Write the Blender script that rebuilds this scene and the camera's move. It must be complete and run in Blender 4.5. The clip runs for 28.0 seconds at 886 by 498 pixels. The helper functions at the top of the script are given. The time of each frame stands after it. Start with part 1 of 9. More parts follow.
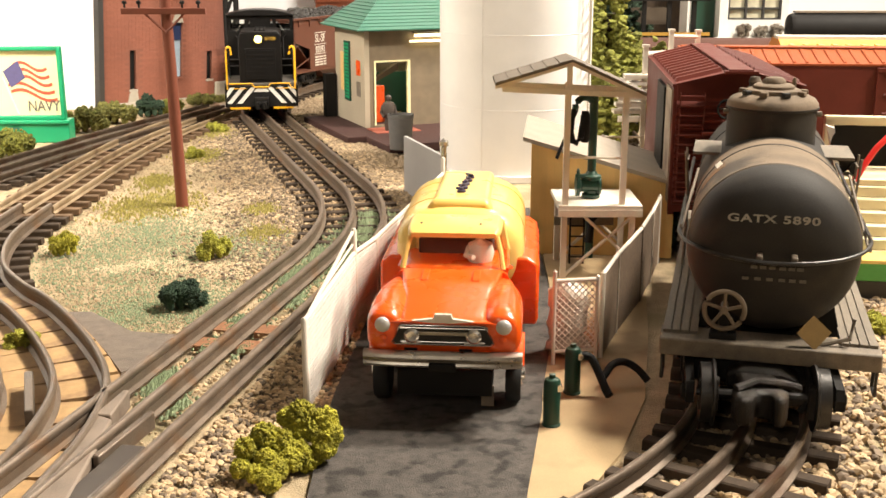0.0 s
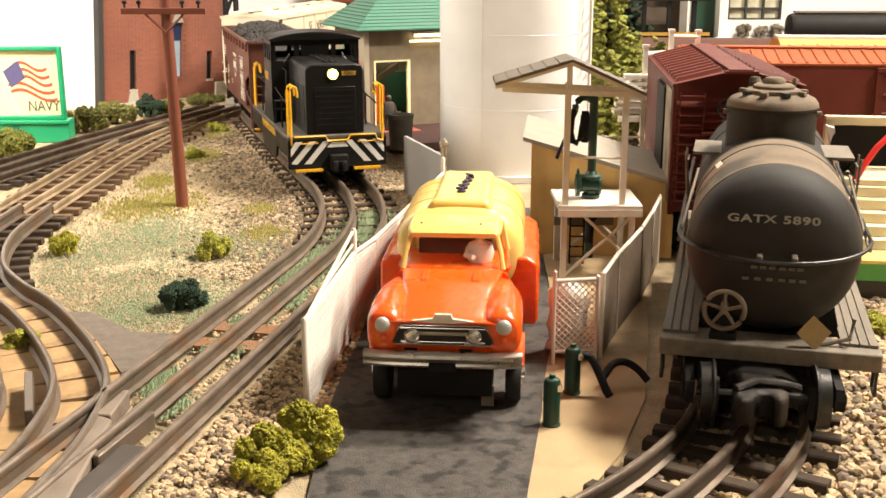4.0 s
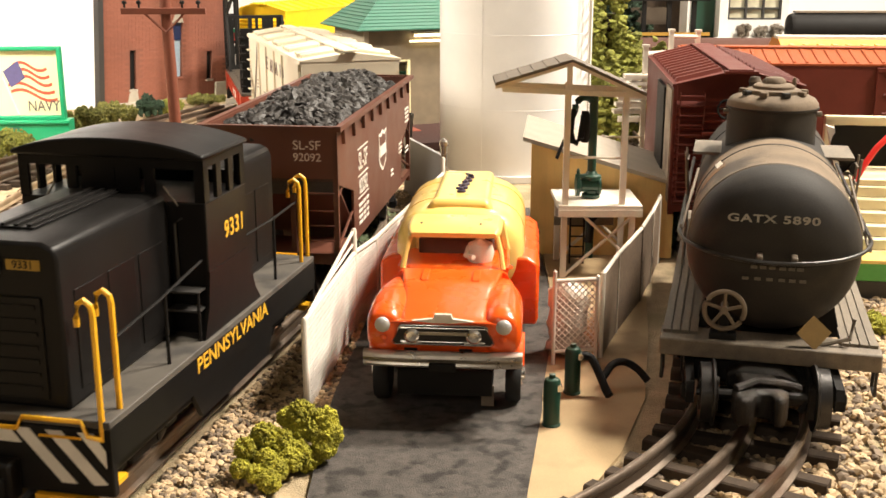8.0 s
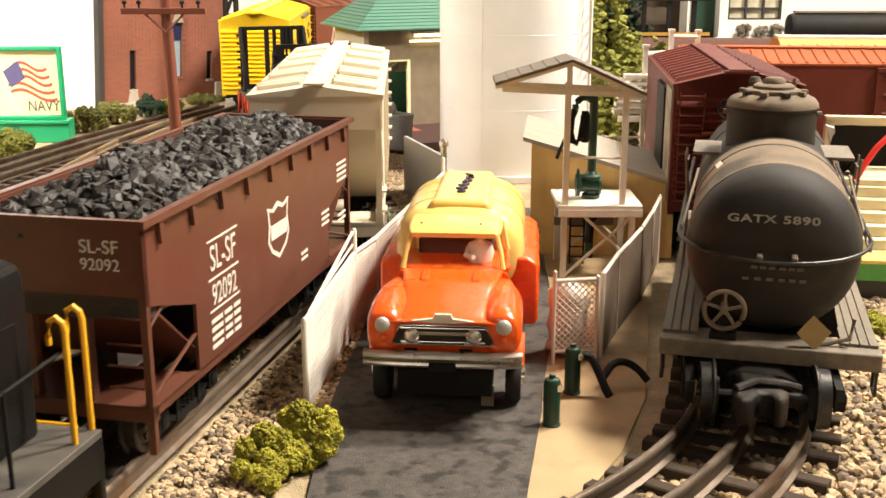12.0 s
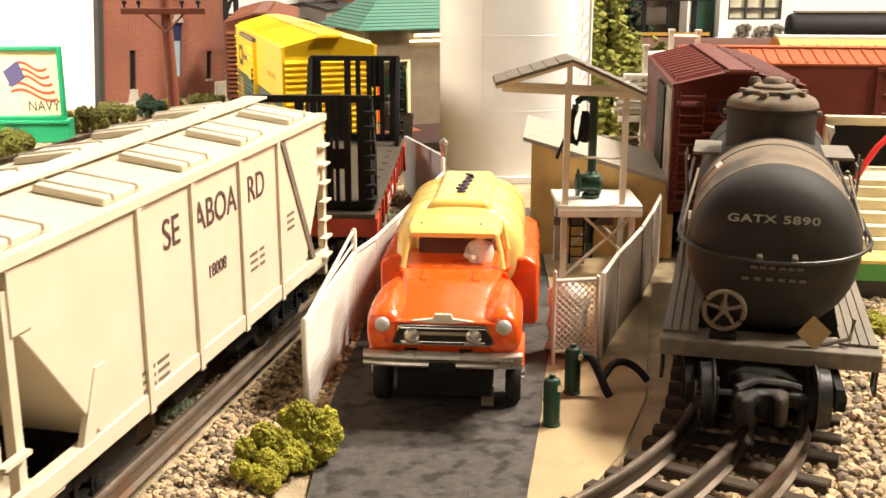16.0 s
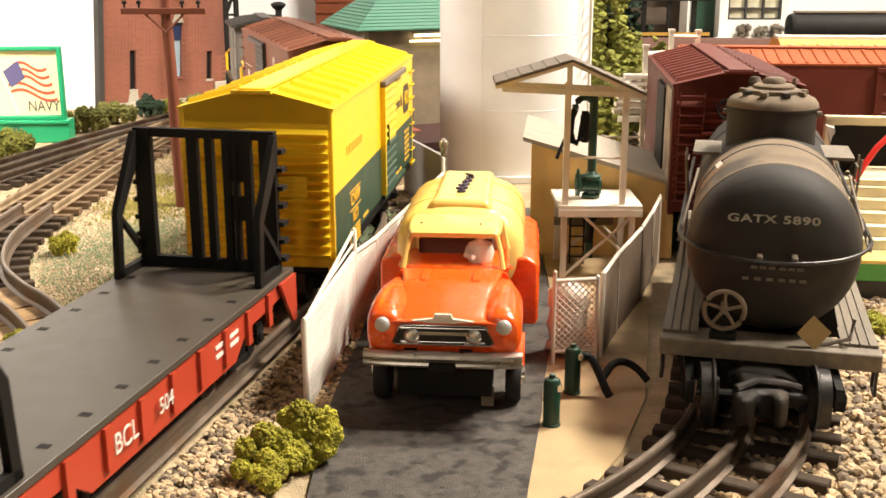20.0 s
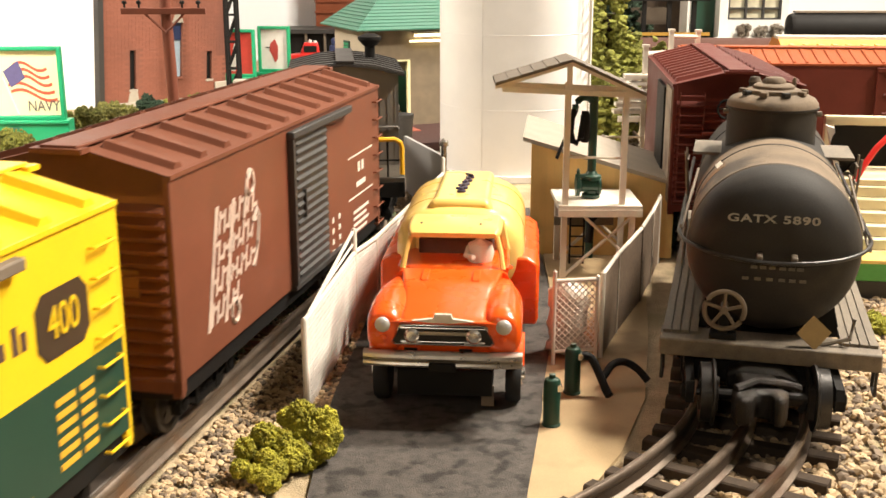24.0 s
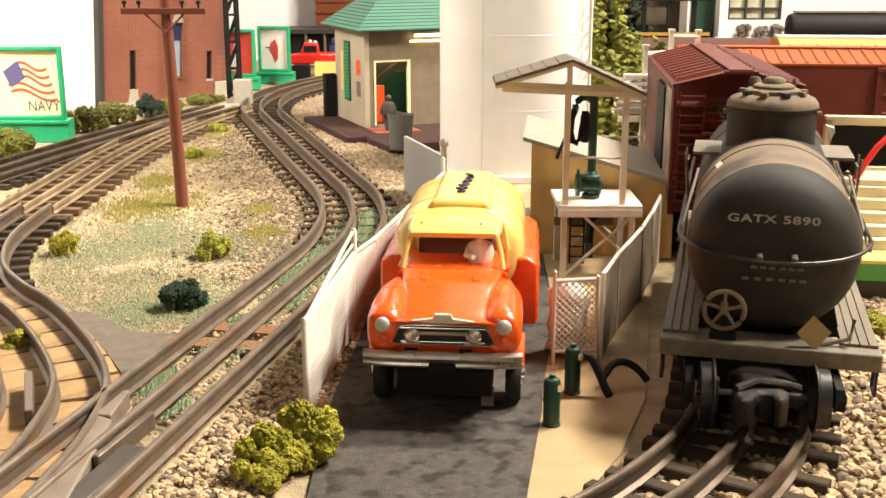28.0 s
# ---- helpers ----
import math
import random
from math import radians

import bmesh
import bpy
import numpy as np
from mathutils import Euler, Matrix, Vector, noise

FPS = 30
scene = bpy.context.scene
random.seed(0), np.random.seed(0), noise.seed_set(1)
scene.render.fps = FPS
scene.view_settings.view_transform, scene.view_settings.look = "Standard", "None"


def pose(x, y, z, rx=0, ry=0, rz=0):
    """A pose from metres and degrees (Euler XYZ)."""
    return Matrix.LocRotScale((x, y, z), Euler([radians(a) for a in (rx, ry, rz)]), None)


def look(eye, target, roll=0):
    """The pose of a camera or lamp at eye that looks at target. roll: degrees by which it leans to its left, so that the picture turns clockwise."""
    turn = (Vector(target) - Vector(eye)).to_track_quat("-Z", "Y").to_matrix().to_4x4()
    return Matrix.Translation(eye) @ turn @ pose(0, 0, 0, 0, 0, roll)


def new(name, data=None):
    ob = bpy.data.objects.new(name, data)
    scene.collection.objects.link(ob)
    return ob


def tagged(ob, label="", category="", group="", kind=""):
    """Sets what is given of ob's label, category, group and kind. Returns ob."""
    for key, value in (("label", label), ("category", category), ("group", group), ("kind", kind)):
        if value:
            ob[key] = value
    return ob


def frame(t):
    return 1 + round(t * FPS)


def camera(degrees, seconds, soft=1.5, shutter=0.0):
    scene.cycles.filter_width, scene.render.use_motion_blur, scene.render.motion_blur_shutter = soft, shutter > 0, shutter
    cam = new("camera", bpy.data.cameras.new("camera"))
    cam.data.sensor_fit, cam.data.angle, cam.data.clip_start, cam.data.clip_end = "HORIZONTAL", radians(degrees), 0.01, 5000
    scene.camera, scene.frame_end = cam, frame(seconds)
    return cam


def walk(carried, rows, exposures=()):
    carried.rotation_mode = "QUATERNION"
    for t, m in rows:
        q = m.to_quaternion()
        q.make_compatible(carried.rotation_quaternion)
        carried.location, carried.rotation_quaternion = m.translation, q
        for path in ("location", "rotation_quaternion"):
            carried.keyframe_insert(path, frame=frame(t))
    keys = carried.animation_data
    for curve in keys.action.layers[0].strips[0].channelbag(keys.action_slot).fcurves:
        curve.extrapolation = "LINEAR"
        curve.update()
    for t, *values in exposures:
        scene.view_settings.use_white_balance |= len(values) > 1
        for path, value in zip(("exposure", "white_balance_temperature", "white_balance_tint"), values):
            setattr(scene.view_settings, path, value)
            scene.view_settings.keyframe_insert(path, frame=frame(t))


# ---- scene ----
CM = 0.01  # the layout is drawn in centimetres

cam = camera(43.8, 28.0, soft=1.6, shutter=0.4)
EYE = pose(0, 0, 14.5 * CM, 90 - 15.23, 0, 0)
walk(cam, [(0.0, EYE), (28.0, EYE)], exposures=[(0.0, 0.0, 6500, 10), (28.0, 0.0, 6500, 10)])

# ---- light: warm ceiling lamps and an added fill in a closed grey room ----
world = bpy.data.worlds.new("room_air")
scene.world = world
world.use_nodes = True
world.node_tree.nodes["Background"].inputs["Color"].default_value = (1.0, 0.9, 0.78, 1)
world.node_tree.nodes["Background"].inputs["Strength"].default_value = 0.008


def lamp(name, x, y, z, tx, ty, tz, w, h, watts, colour):
    data = bpy.data.lights.new(name, "AREA")
    data.shape, data.size, data.size_y, data.energy, data.color = "RECTANGLE", w * CM, h * CM, watts, colour
    ob = new(name, data)
    ob.matrix_basis = look((x * CM, y * CM, z * CM), (tx * CM, ty * CM, tz * CM))
    return ob


WARM = (1.0, 0.90, 0.76)
lamp("ceiling_lamp", 68, 76, 114, 0, 48, 0, 14, 14, 33, WARM)
lamp("ceiling_lamp", 84, 34, 106, 4, 66, 0, 16, 16, 26, WARM)
# Unseen fill, added to brighten the billboards and backdrop on the left.
lamp("layout_lamp", -46, 60, 36, -38, 102, 8, 26, 12, 5.5, WARM)
lamp("ceiling_lamp", 40, 190, 138, 40, 150, 0, 60, 30, 11, WARM)
lamp("room_lamp", -36, -84, 66, 4, 56, 3, 12, 12, 1.6, WARM)


# ---- materials ----
def nodes_of(name):
    m = bpy.data.materials.new(name)
    m.use_nodes = True
    nt = m.node_tree
    return m, nt, nt.nodes["Principled BSDF"]


def rgba(c):
    return (c[0], c[1], c[2], 1.0)


def mat(name, base, rough=0.5, metal=0.0, vary=0.12, scale=300.0, fine=2500.0, bump=0.15, spots=None, spot_at=0.6, coat=0.0, emit=None, rand=0.0, stretch=None, depth=0.0004, spec=0.5):
    """A procedural surface: base colour varied at two scales, optional stains, fine relief."""
    m, nt, b = nodes_of(name)
    L = nt.links.new
    tc = nt.nodes.new("ShaderNodeTexCoord")
    src = tc.outputs["Object"]
    if stretch:
        mp = nt.nodes.new("ShaderNodeMapping")
        mp.inputs["Scale"].default_value = stretch
        L(src, mp.inputs["Vector"])
        src = mp.outputs["Vector"]
    n1 = nt.nodes.new("ShaderNodeTexNoise")
    n1.inputs["Scale"].default_value, n1.inputs["Detail"].default_value = scale, 5
    n2 = nt.nodes.new("ShaderNodeTexNoise")
    n2.inputs["Scale"].default_value, n2.inputs["Detail"].default_value = fine, 4
    L(src, n1.inputs["Vector"])
    L(src, n2.inputs["Vector"])
    ramp = nt.nodes.new("ShaderNodeValToRGB")
    ramp.color_ramp.elements[0].position, ramp.color_ramp.elements[1].position = 0.3, 0.7
    ramp.color_ramp.elements[0].color = rgba([v * (1 - vary) for v in base])
    ramp.color_ramp.elements[1].color = rgba([min(1, v * (1 + vary)) for v in base])
    mixn = nt.nodes.new("ShaderNodeMix")
    mixn.inputs[0].default_value = 0.4
    L(n1.outputs["Fac"], mixn.inputs[2])
    L(n2.outputs["Fac"], mixn.inputs[3])
    L(mixn.outputs[0], ramp.inputs["Fac"])
    out = ramp.outputs["Color"]
    if spots:
        n3 = nt.nodes.new("ShaderNodeTexNoise")
        n3.inputs["Scale"].default_value, n3.inputs["Detail"].default_value = scale * 0.45, 6
        L(src, n3.inputs["Vector"])
        r3 = nt.nodes.new("ShaderNodeValToRGB")
        r3.color_ramp.elements[0].position, r3.color_ramp.elements[1].position = spot_at - 0.06, spot_at + 0.06
        L(n3.outputs["Fac"], r3.inputs["Fac"])
        mx = nt.nodes.new("ShaderNodeMix")
        mx.data_type = "RGBA"
        L(r3.outputs["Color"], mx.inputs[0])
        L(out, mx.inputs[6])
        mx.inputs[7].default_value = rgba(spots)
        out = mx.outputs[2]
    if rand:
        oi = nt.nodes.new("ShaderNodeObjectInfo")
        ge = nt.nodes.new("ShaderNodeNewGeometry")
        add = nt.nodes.new("ShaderNodeMath")
        add.operation = "ADD"
        L(oi.outputs["Random"], add.inputs[0])
        L(ge.outputs["Random Per Island"], add.inputs[1])
        mr = nt.nodes.new("ShaderNodeMapRange")
        mr.inputs["From Max"].default_value = 2.0
        mr.inputs["To Min"].default_value, mr.inputs["To Max"].default_value = 1 - rand, 1 + rand
        L(add.outputs[0], mr.inputs["Value"])
        hs = nt.nodes.new("ShaderNodeHueSaturation")
        L(mr.outputs["Result"], hs.inputs["Value"])
        L(out, hs.inputs["Color"])
        out = hs.outputs["Color"]
    L(out, b.inputs["Base Color"])
    b.inputs["Roughness"].default_value = rough
    if not emit:
        rr = nt.nodes.new("ShaderNodeMapRange")
        rr.inputs["To Min"].default_value, rr.inputs["To Max"].default_value = max(0.03, rough - 0.1), min(1, rough + 0.1)
        L(n1.outputs["Fac"], rr.inputs["Value"])
        L(rr.outputs["Result"], b.inputs["Roughness"])
    b.inputs["Metallic"].default_value = metal
    b.inputs["Specular IOR Level"].default_value = spec
    b.inputs["Coat Weight"].default_value = coat
    b.inputs["Coat Roughness"].default_value = 0.08
    if bump:
        bp = nt.nodes.new("ShaderNodeBump")
        bp.inputs["Strength"].default_value, bp.inputs["Distance"].default_value = bump, depth
        L(n2.outputs["Fac"], bp.inputs["Height"])
        L(bp.outputs["Normal"], b.inputs["Normal"])
    if emit:
        b.inputs["Emission Color"].default_value = rgba(emit[:3])
        b.inputs["Emission Strength"].default_value = emit[3]
    return m


def glass(name, tint=(1, 1, 1), rough=0.02):
    m, nt, b = nodes_of(name)
    b.inputs["Base Color"].default_value = rgba(tint)
    b.inputs["Roughness"].default_value = rough
    b.inputs["Transmission Weight"].default_value = 1.0
    b.inputs["IOR"].default_value = 1.1
    return m


M_BLACK = mat("black_plastic", (0.0105, 0.0095, 0.0088), 0.6, vary=0.25, scale=120, spec=0.18)
M_LOCO = mat("loco_black_paint", (0.009, 0.0082, 0.0078), 0.38, vary=0.2, scale=90, bump=0.05, spec=0.14)
M_YLINE = mat("safety_yellow_paint", (0.80, 0.42, 0.015), 0.4, vary=0.08)
M_WHITEP = mat("white_paint", (0.72, 0.70, 0.66), 0.5, vary=0.08, scale=150)
M_STEEL = mat("worn_rail_steel", (0.165, 0.126, 0.094), 0.42, 0.4, vary=0.35, scale=130, spots=(0.17, 0.10, 0.055), spot_at=0.62, bump=0.25)
M_WHEEL = mat("dark_wheel_steel", (0.05, 0.047, 0.045), 0.4, 0.7, vary=0.3)
M_TIE = mat("dark_brown_tie", (0.05, 0.035, 0.024), 0.85, spec=0.25, vary=0.35, scale=250, rand=0.35)
M_TIEW = mat("brown_wooden_tie", (0.13, 0.082, 0.048), 0.85, spec=0.25, vary=0.35, scale=250, rand=0.4)
M_RAILT = mat("tan_worn_rail", (0.36, 0.27, 0.17), 0.5, 0.25, vary=0.3, scale=90, spots=(0.20, 0.13, 0.075), spot_at=0.62, bump=0.25)
M_TIETAN = mat("tan_roadbed_board", (0.38, 0.24, 0.11), 0.8, vary=0.25, scale=200, spots=(0.22, 0.13, 0.07), spot_at=0.62, rand=0.15)
M_OXIDE = mat("weathered_dark_oxide_paint", (0.165, 0.056, 0.03), 0.5, spec=0.3, vary=0.2, scale=80, bump=0.06)
M_BROWN = mat("oxide_brown_paint", (0.20, 0.058, 0.026), 0.42, spec=0.3, vary=0.1, scale=80, bump=0.06)
M_HOPPER = mat("hopper_brown_paint", (0.115, 0.042, 0.026), 0.4, vary=0.12, scale=80, bump=0.06)
M_CREAM = mat("cream_white_paint", (0.66, 0.58, 0.44), 0.45, vary=0.07, scale=80, bump=0.06)
M_YELLOW = mat("bright_yellow_paint", (0.85, 0.55, 0.015), 0.33, vary=0.05, scale=80, bump=0.04)
M_GREEN = mat("dark_green_paint", (0.018, 0.055, 0.035), 0.4, vary=0.12, scale=80, bump=0.05)
M_GREY = mat("medium_grey_paint", (0.20, 0.185, 0.165), 0.5, vary=0.1, scale=90, bump=0.1)
M_DGREY = mat("dark_grey_roof_paint", (0.042, 0.039, 0.037), 0.5, vary=0.15, scale=90)
M_RED = mat("flat_car_red", (0.42, 0.05, 0.022), 0.42, vary=0.1, scale=80)
M_DECK = mat("grey_brown_deck", (0.062, 0.051, 0.039), 0.42, vary=0.15, scale=150)
M_COAL = mat("black_coal", (0.028, 0.024, 0.021), 0.55, vary=0.5, scale=900, bump=0.3, rand=0.5)
M_TANK = mat("weathered_tank_black", (0.024, 0.021, 0.018), 0.68, vary=0.35, scale=70, spec=0.3, spots=(0.05, 0.04, 0.03), spot_at=0.58, bump=0.15)
M_DUST = mat("dusty_grey_brown_metal", (0.16, 0.125, 0.09), 0.7, vary=0.25, scale=90)
M_WEATH = mat("weathered_grey_timber", (0.17, 0.14, 0.105), 0.7, vary=0.3, scale=300, stretch=(1, 0.15, 1))
M_LETTER = mat("off_white_lettering", (0.7, 0.66, 0.58), 0.6, vary=0.06)
M_LETTERD = mat("faded_grey_lettering", (0.30, 0.27, 0.22), 0.6, vary=0.15)
M_LETY = mat("yellow_lettering", (0.72, 0.40, 0.03), 0.5, vary=0.06)
M_LETR = mat("dark_brown_lettering", (0.085, 0.045, 0.038), 0.5, vary=0.1)
M_ORANGE = mat("glossy_orange_paint", (0.86, 0.10, 0.008), 0.28, vary=0.05, scale=60, bump=0.02, coat=0.5)
M_PALEY = mat("pale_yellow_paint", (0.86, 0.60, 0.17), 0.3, vary=0.05, scale=60, bump=0.02, coat=0.4)
M_CHROME = mat("chrome", (0.66, 0.63, 0.58), 0.22, 0.92, vary=0.05, bump=0.05)
M_RAILD = mat("dark_worn_rail", (0.13, 0.098, 0.072), 0.4, 0.5, vary=0.4, scale=130, spots=(0.09, 0.05, 0.03), spot_at=0.6, bump=0.25)
M_TYRE = mat("tyre_rubber", (0.018, 0.017, 0.016), 0.75, vary=0.2)
M_GLASS = glass("clear_window_glass", (0.93, 0.95, 0.93))
M_LIGHT = mat("lit_headlight", (1, 0.9, 0.6), 0.3, vary=0, bump=0, emit=(1.0, 0.76, 0.09, 8.0))
M_TUBE = mat("lit_lamp_tube", (1, 0.95, 0.8), 0.3, vary=0, bump=0, emit=(1.0, 0.86, 0.5, 5))


# ---- mesh building, in centimetres ----
class Build:
    """Collects vertices and faces of one part."""

    def __init__(self):
        self.v, self.f = [], []

    def add(self, verts, faces):
        n = len(self.v)
        self.v += [tuple(p) for p in verts]
        self.f += [tuple(i + n for i in q) for q in faces]
        return self

    def box(self, x0, x1, y0, y1, z0, z1, m=None):
        p = [(x, y, z) for z in (z0, z1) for y in (y0, y1) for x in (x0, x1)]
        if m:
            p = [m @ Vector(q) for q in p]
        return self.add(p, [(0, 2, 3, 1), (4, 5, 7, 6), (0, 1, 5, 4), (2, 6, 7, 3), (0, 4, 6, 2), (1, 3, 7, 5)])

    def prism(self, profile, a, b, axis="y"):
        """A closed profile (u, w) swept from a to b along an axis: y: (x, z), x: (y, z), z: (x, y)."""
        k = len(profile)
        at = {"y": lambda u, w, t: (u, t, w), "x": lambda u, w, t: (t, u, w), "z": lambda u, w, t: (u, w, t)}[axis]
        p = [at(u, w, a) for u, w in profile] + [at(u, w, b) for u, w in profile]
        f = [tuple(range(k))[::-1], tuple(range(k, 2 * k))]
        f += [(i, (i + 1) % k, (i + 1) % k + k, i + k) for i in range(k)]
        return self.add(p, f)

    def loft(self, rings, closed=True, caps=True):
        """Rings of equal counts joined one after the other."""
        k = len(rings[0])
        p = [q for r in rings for q in r]
        f = []
        for j in range(len(rings) - 1):
            for i in range(k if closed else k - 1):
                f.append((j * k + i, j * k + (i + 1) % k, (j + 1) * k + (i + 1) % k, (j + 1) * k + i))
        if caps:
            f += [tuple(range(k))[::-1], tuple(range((len(rings) - 1) * k, len(rings) * k))]
        return self.add(p, f)

    def rod(self, pts, r, seg=6):
        """A round bar through points."""
        pts = [Vector(q) for q in pts]
        rings = []
        for i, q in enumerate(pts):
            d = (pts[min(i + 1, len(pts) - 1)] - pts[max(i - 1, 0)]).normalized()
            u = d.cross(Vector((0, 0, 1)) if abs(d.z) < 0.9 else Vector((1, 0, 0))).normalized()
            w = d.cross(u)
            rings.append([q + r * (math.cos(a) * u + math.sin(a) * w) for a in [2 * math.pi * k / seg for k in range(seg)]])
        return self.loft(rings)

    def lathe(self, prof, seg=20, centre=(0, 0, 0), axis="z"):
        """Profile (radius, height) turned about an axis through centre."""
        rings = []
        for r, t in prof:
            ring = []
            for k in range(seg):
                a = 2 * math.pi * k / seg
                u, w = r * math.cos(a), r * math.sin(a)
                q = {"z": (u, w, t), "x": (t, u, w), "y": (w, t, u)}[axis]
                ring.append((q[0] + centre[0], q[1] + centre[1], q[2] + centre[2]))
            rings.append(ring)
        return self.loft(rings)

    def lump(self, x, y, z, rx, ry, rz, rnd, rough=0.25):
        """A small faceted stone or lump."""
        t = (1 + 5 ** 0.5) / 2
        base = [(-1, t, 0), (1, t, 0), (-1, -t, 0), (1, -t, 0), (0, -1, t), (0, 1, t), (0, -1, -t), (0, 1, -t), (t, 0, -1), (t, 0, 1), (-t, 0, -1), (-t, 0, 1)]
        fs = [(0, 11, 5), (0, 5, 1), (0, 1, 7), (0, 7, 10), (0, 10, 11), (1, 5, 9), (5, 11, 4), (11, 10, 2), (10, 7, 6), (7, 1, 8), (3, 9, 4), (3, 4, 2), (3, 2, 6), (3, 6, 8), (3, 8, 9), (4, 9, 5), (2, 4, 11), (6, 2, 10), (8, 6, 7), (9, 8, 1)]
        a = rnd.random() * 6.28
        ca, sa = math.cos(a), math.sin(a)
        out = []
        for p in base:
            k = (1 + rough * (rnd.random() * 2 - 1)) / 1.9
            px, py, pz = p[0] * k * rx, p[1] * k * ry, p[2] * k * rz
            out.append((x + px * ca - py * sa, y + px * sa + py * ca, z + pz))
        return self.add(out, fs)

    def crumb(self, x, y, z, r, h, rnd):
        """A tiny eight-sided crumb."""
        a = rnd.random() * 1.57
        c, n = math.cos(a) * r, math.sin(a) * r
        j = rnd.uniform(0.6, 1.2)
        return self.add([(x + c, y + n, z), (x - n * j, y + c * j, z + h * 0.2), (x - c, y - n, z), (x + n, y - c, z - h * 0.2), (x + c * 0.3, y - n * 0.3, z + h), (x, y, z - h)], [(0, 1, 4), (1, 2, 4), (2, 3, 4), (3, 0, 4), (1, 0, 5), (2, 1, 5), (3, 2, 5), (0, 3, 5)])

    def mesh(self, name, material, smooth=35, bevel=0):
        me = bpy.data.meshes.new(name)
        me.from_pydata([(p[0] * CM, p[1] * CM, p[2] * CM) for p in self.v], [], self.f)
        me.materials.append(material)
        me.validate()
        if smooth:
            me.shade_smooth()
            me.set_sharp_from_angle(angle=radians(smooth))
        me.update()
        return me


def recalc(me):
    bm = bmesh.new()
    bm.from_mesh(me)
    bmesh.ops.recalc_face_normals(bm, faces=bm.faces)
    bm.to_mesh(me)
    bm.free()
    return me


def part(name, b, material, parent=None, label="", bevel=0.0, smooth=35, at=None):
    """Links one Build as a mesh object under a thing or under a part."""
    me = b if isinstance(b, bpy.types.Mesh) else recalc(b.mesh(name, material, 0))
    if smooth and not isinstance(b, bpy.types.Mesh):
        me.shade_smooth()
        me.set_sharp_from_angle(angle=radians(smooth))
    ob = new(name, me)
    if parent:
        ob.parent = parent
    if at:
        ob.matrix_basis = at
    if bevel:
        mod = ob.modifiers.new("edge", "BEVEL")
        mod.width, mod.segments, mod.limit_method, mod.angle_limit = bevel * CM, 2, "ANGLE", radians(40)
    if label:
        ob["label"] = label
    return ob


def thing(name, label, category, x=0, y=0, z=0, rz=0, group="", kind=""):
    """An Empty at the base of a thing, which parents its parts."""
    ob = new(name)
    ob.empty_display_size = 0.01
    ob.matrix_basis = pose(x * CM, y * CM, z * CM, 0, 0, rz)
    return tagged(ob, label, category, group, kind)


def P(x, y, z, rx=0, ry=0, rz=0):
    return pose(x * CM, y * CM, z * CM, rx, ry, rz)


def letters(name, words, size, material, parent, m, squeeze=1.0, depth=0.012, label="", bold=0.0, gap=1.0):
    """Words as thin raised letters; size is the capital height in cm; m places the middle of the line, facing +Z of m."""
    cu = bpy.data.curves.new(name, "FONT")
    cu.body, cu.size, cu.align_x, cu.align_y, cu.extrude = words, size * CM * 1.4, "CENTER", "CENTER", depth * CM
    cu.offset, cu.space_character = bold * CM, gap
    tmp = bpy.data.objects.new(name, cu)
    scene.collection.objects.link(tmp)
    me = bpy.data.meshes.new_from_object(tmp)
    bpy.data.objects.remove(tmp)
    me.transform(Matrix.Diagonal((squeeze, 1, 1, 1)))
    me.materials.clear()
    me.materials.append(material)
    ob = new(name, me)
    ob.parent, ob.matrix_basis = parent, m
    if label:
        ob["label"] = label
    return ob


def on_right(x, y, z):
    """Faces +X, reading towards +Y."""
    return P(x, y, z, 90, 0, 90)


def on_front(x, y, z):
    """Faces -Y, reading towards +X."""
    return P(x, y, z, 90, 0, 0)


# ---- the plan: track centre lines as straights and arcs ----
def arc_line(x, y, heading, segs, step=0.5):
    """Points (x, y, heading, distance); heading in degrees from +Y towards +X; radius > 0 turns right, 0 is straight."""
    out, s = [(x, y, heading, 0.0)], 0.0
    for length, radius in segs:
        n = max(1, round(length / step))
        d = length / n
        for _ in range(n):
            k = math.degrees(d / radius) if radius else 0
            h = radians(heading + k / 2)
            x, y, heading, s = x + d * math.sin(h), y + d * math.cos(h), heading + k, s + d
            out.append((x, y, heading, s))
    return np.array(out)


NEAR_RUN = 230.0
MAIN = arc_line(-54.11, -175.87, 12.2, [(NEAR_RUN, 0), (16.53, -32), (30.09, 0), (37.03, 34), (11, 0), (24.39, -34), (230, 0)])


def along(line, s):
    return [float(np.interp(s, line[:, 3], line[:, i])) for i in range(3)]


def smooth_line(points, step=0.5):
    """A Catmull-Rom line through a few plan points, as (x, y, heading, distance)."""
    p = [np.array(q, float) for q in points]
    p = [2 * p[0] - p[1]] + p + [2 * p[-1] - p[-2]]
    out = []
    for i in range(1, len(p) - 2):
        n = max(2, int(np.linalg.norm(p[i + 1] - p[i]) / step))
        for t in np.arange(n) / n:
            out.append(0.5 * (2 * p[i] + (p[i + 1] - p[i - 1]) * t + (2 * p[i - 1] - 5 * p[i] + 4 * p[i + 1] - p[i + 2]) * t * t + (3 * p[i] - p[i - 1] - 3 * p[i + 1] + p[i + 2]) * t ** 3))
    out = np.array(out + [p[-2]])
    d = np.gradient(out, axis=0)
    s = np.concatenate([[0], np.cumsum(np.hypot(*np.diff(out, axis=0).T))])
    return np.column_stack([out, np.degrees(np.arctan2(d[:, 0], d[:, 1])), s])


RAIL_TOP = 1.0


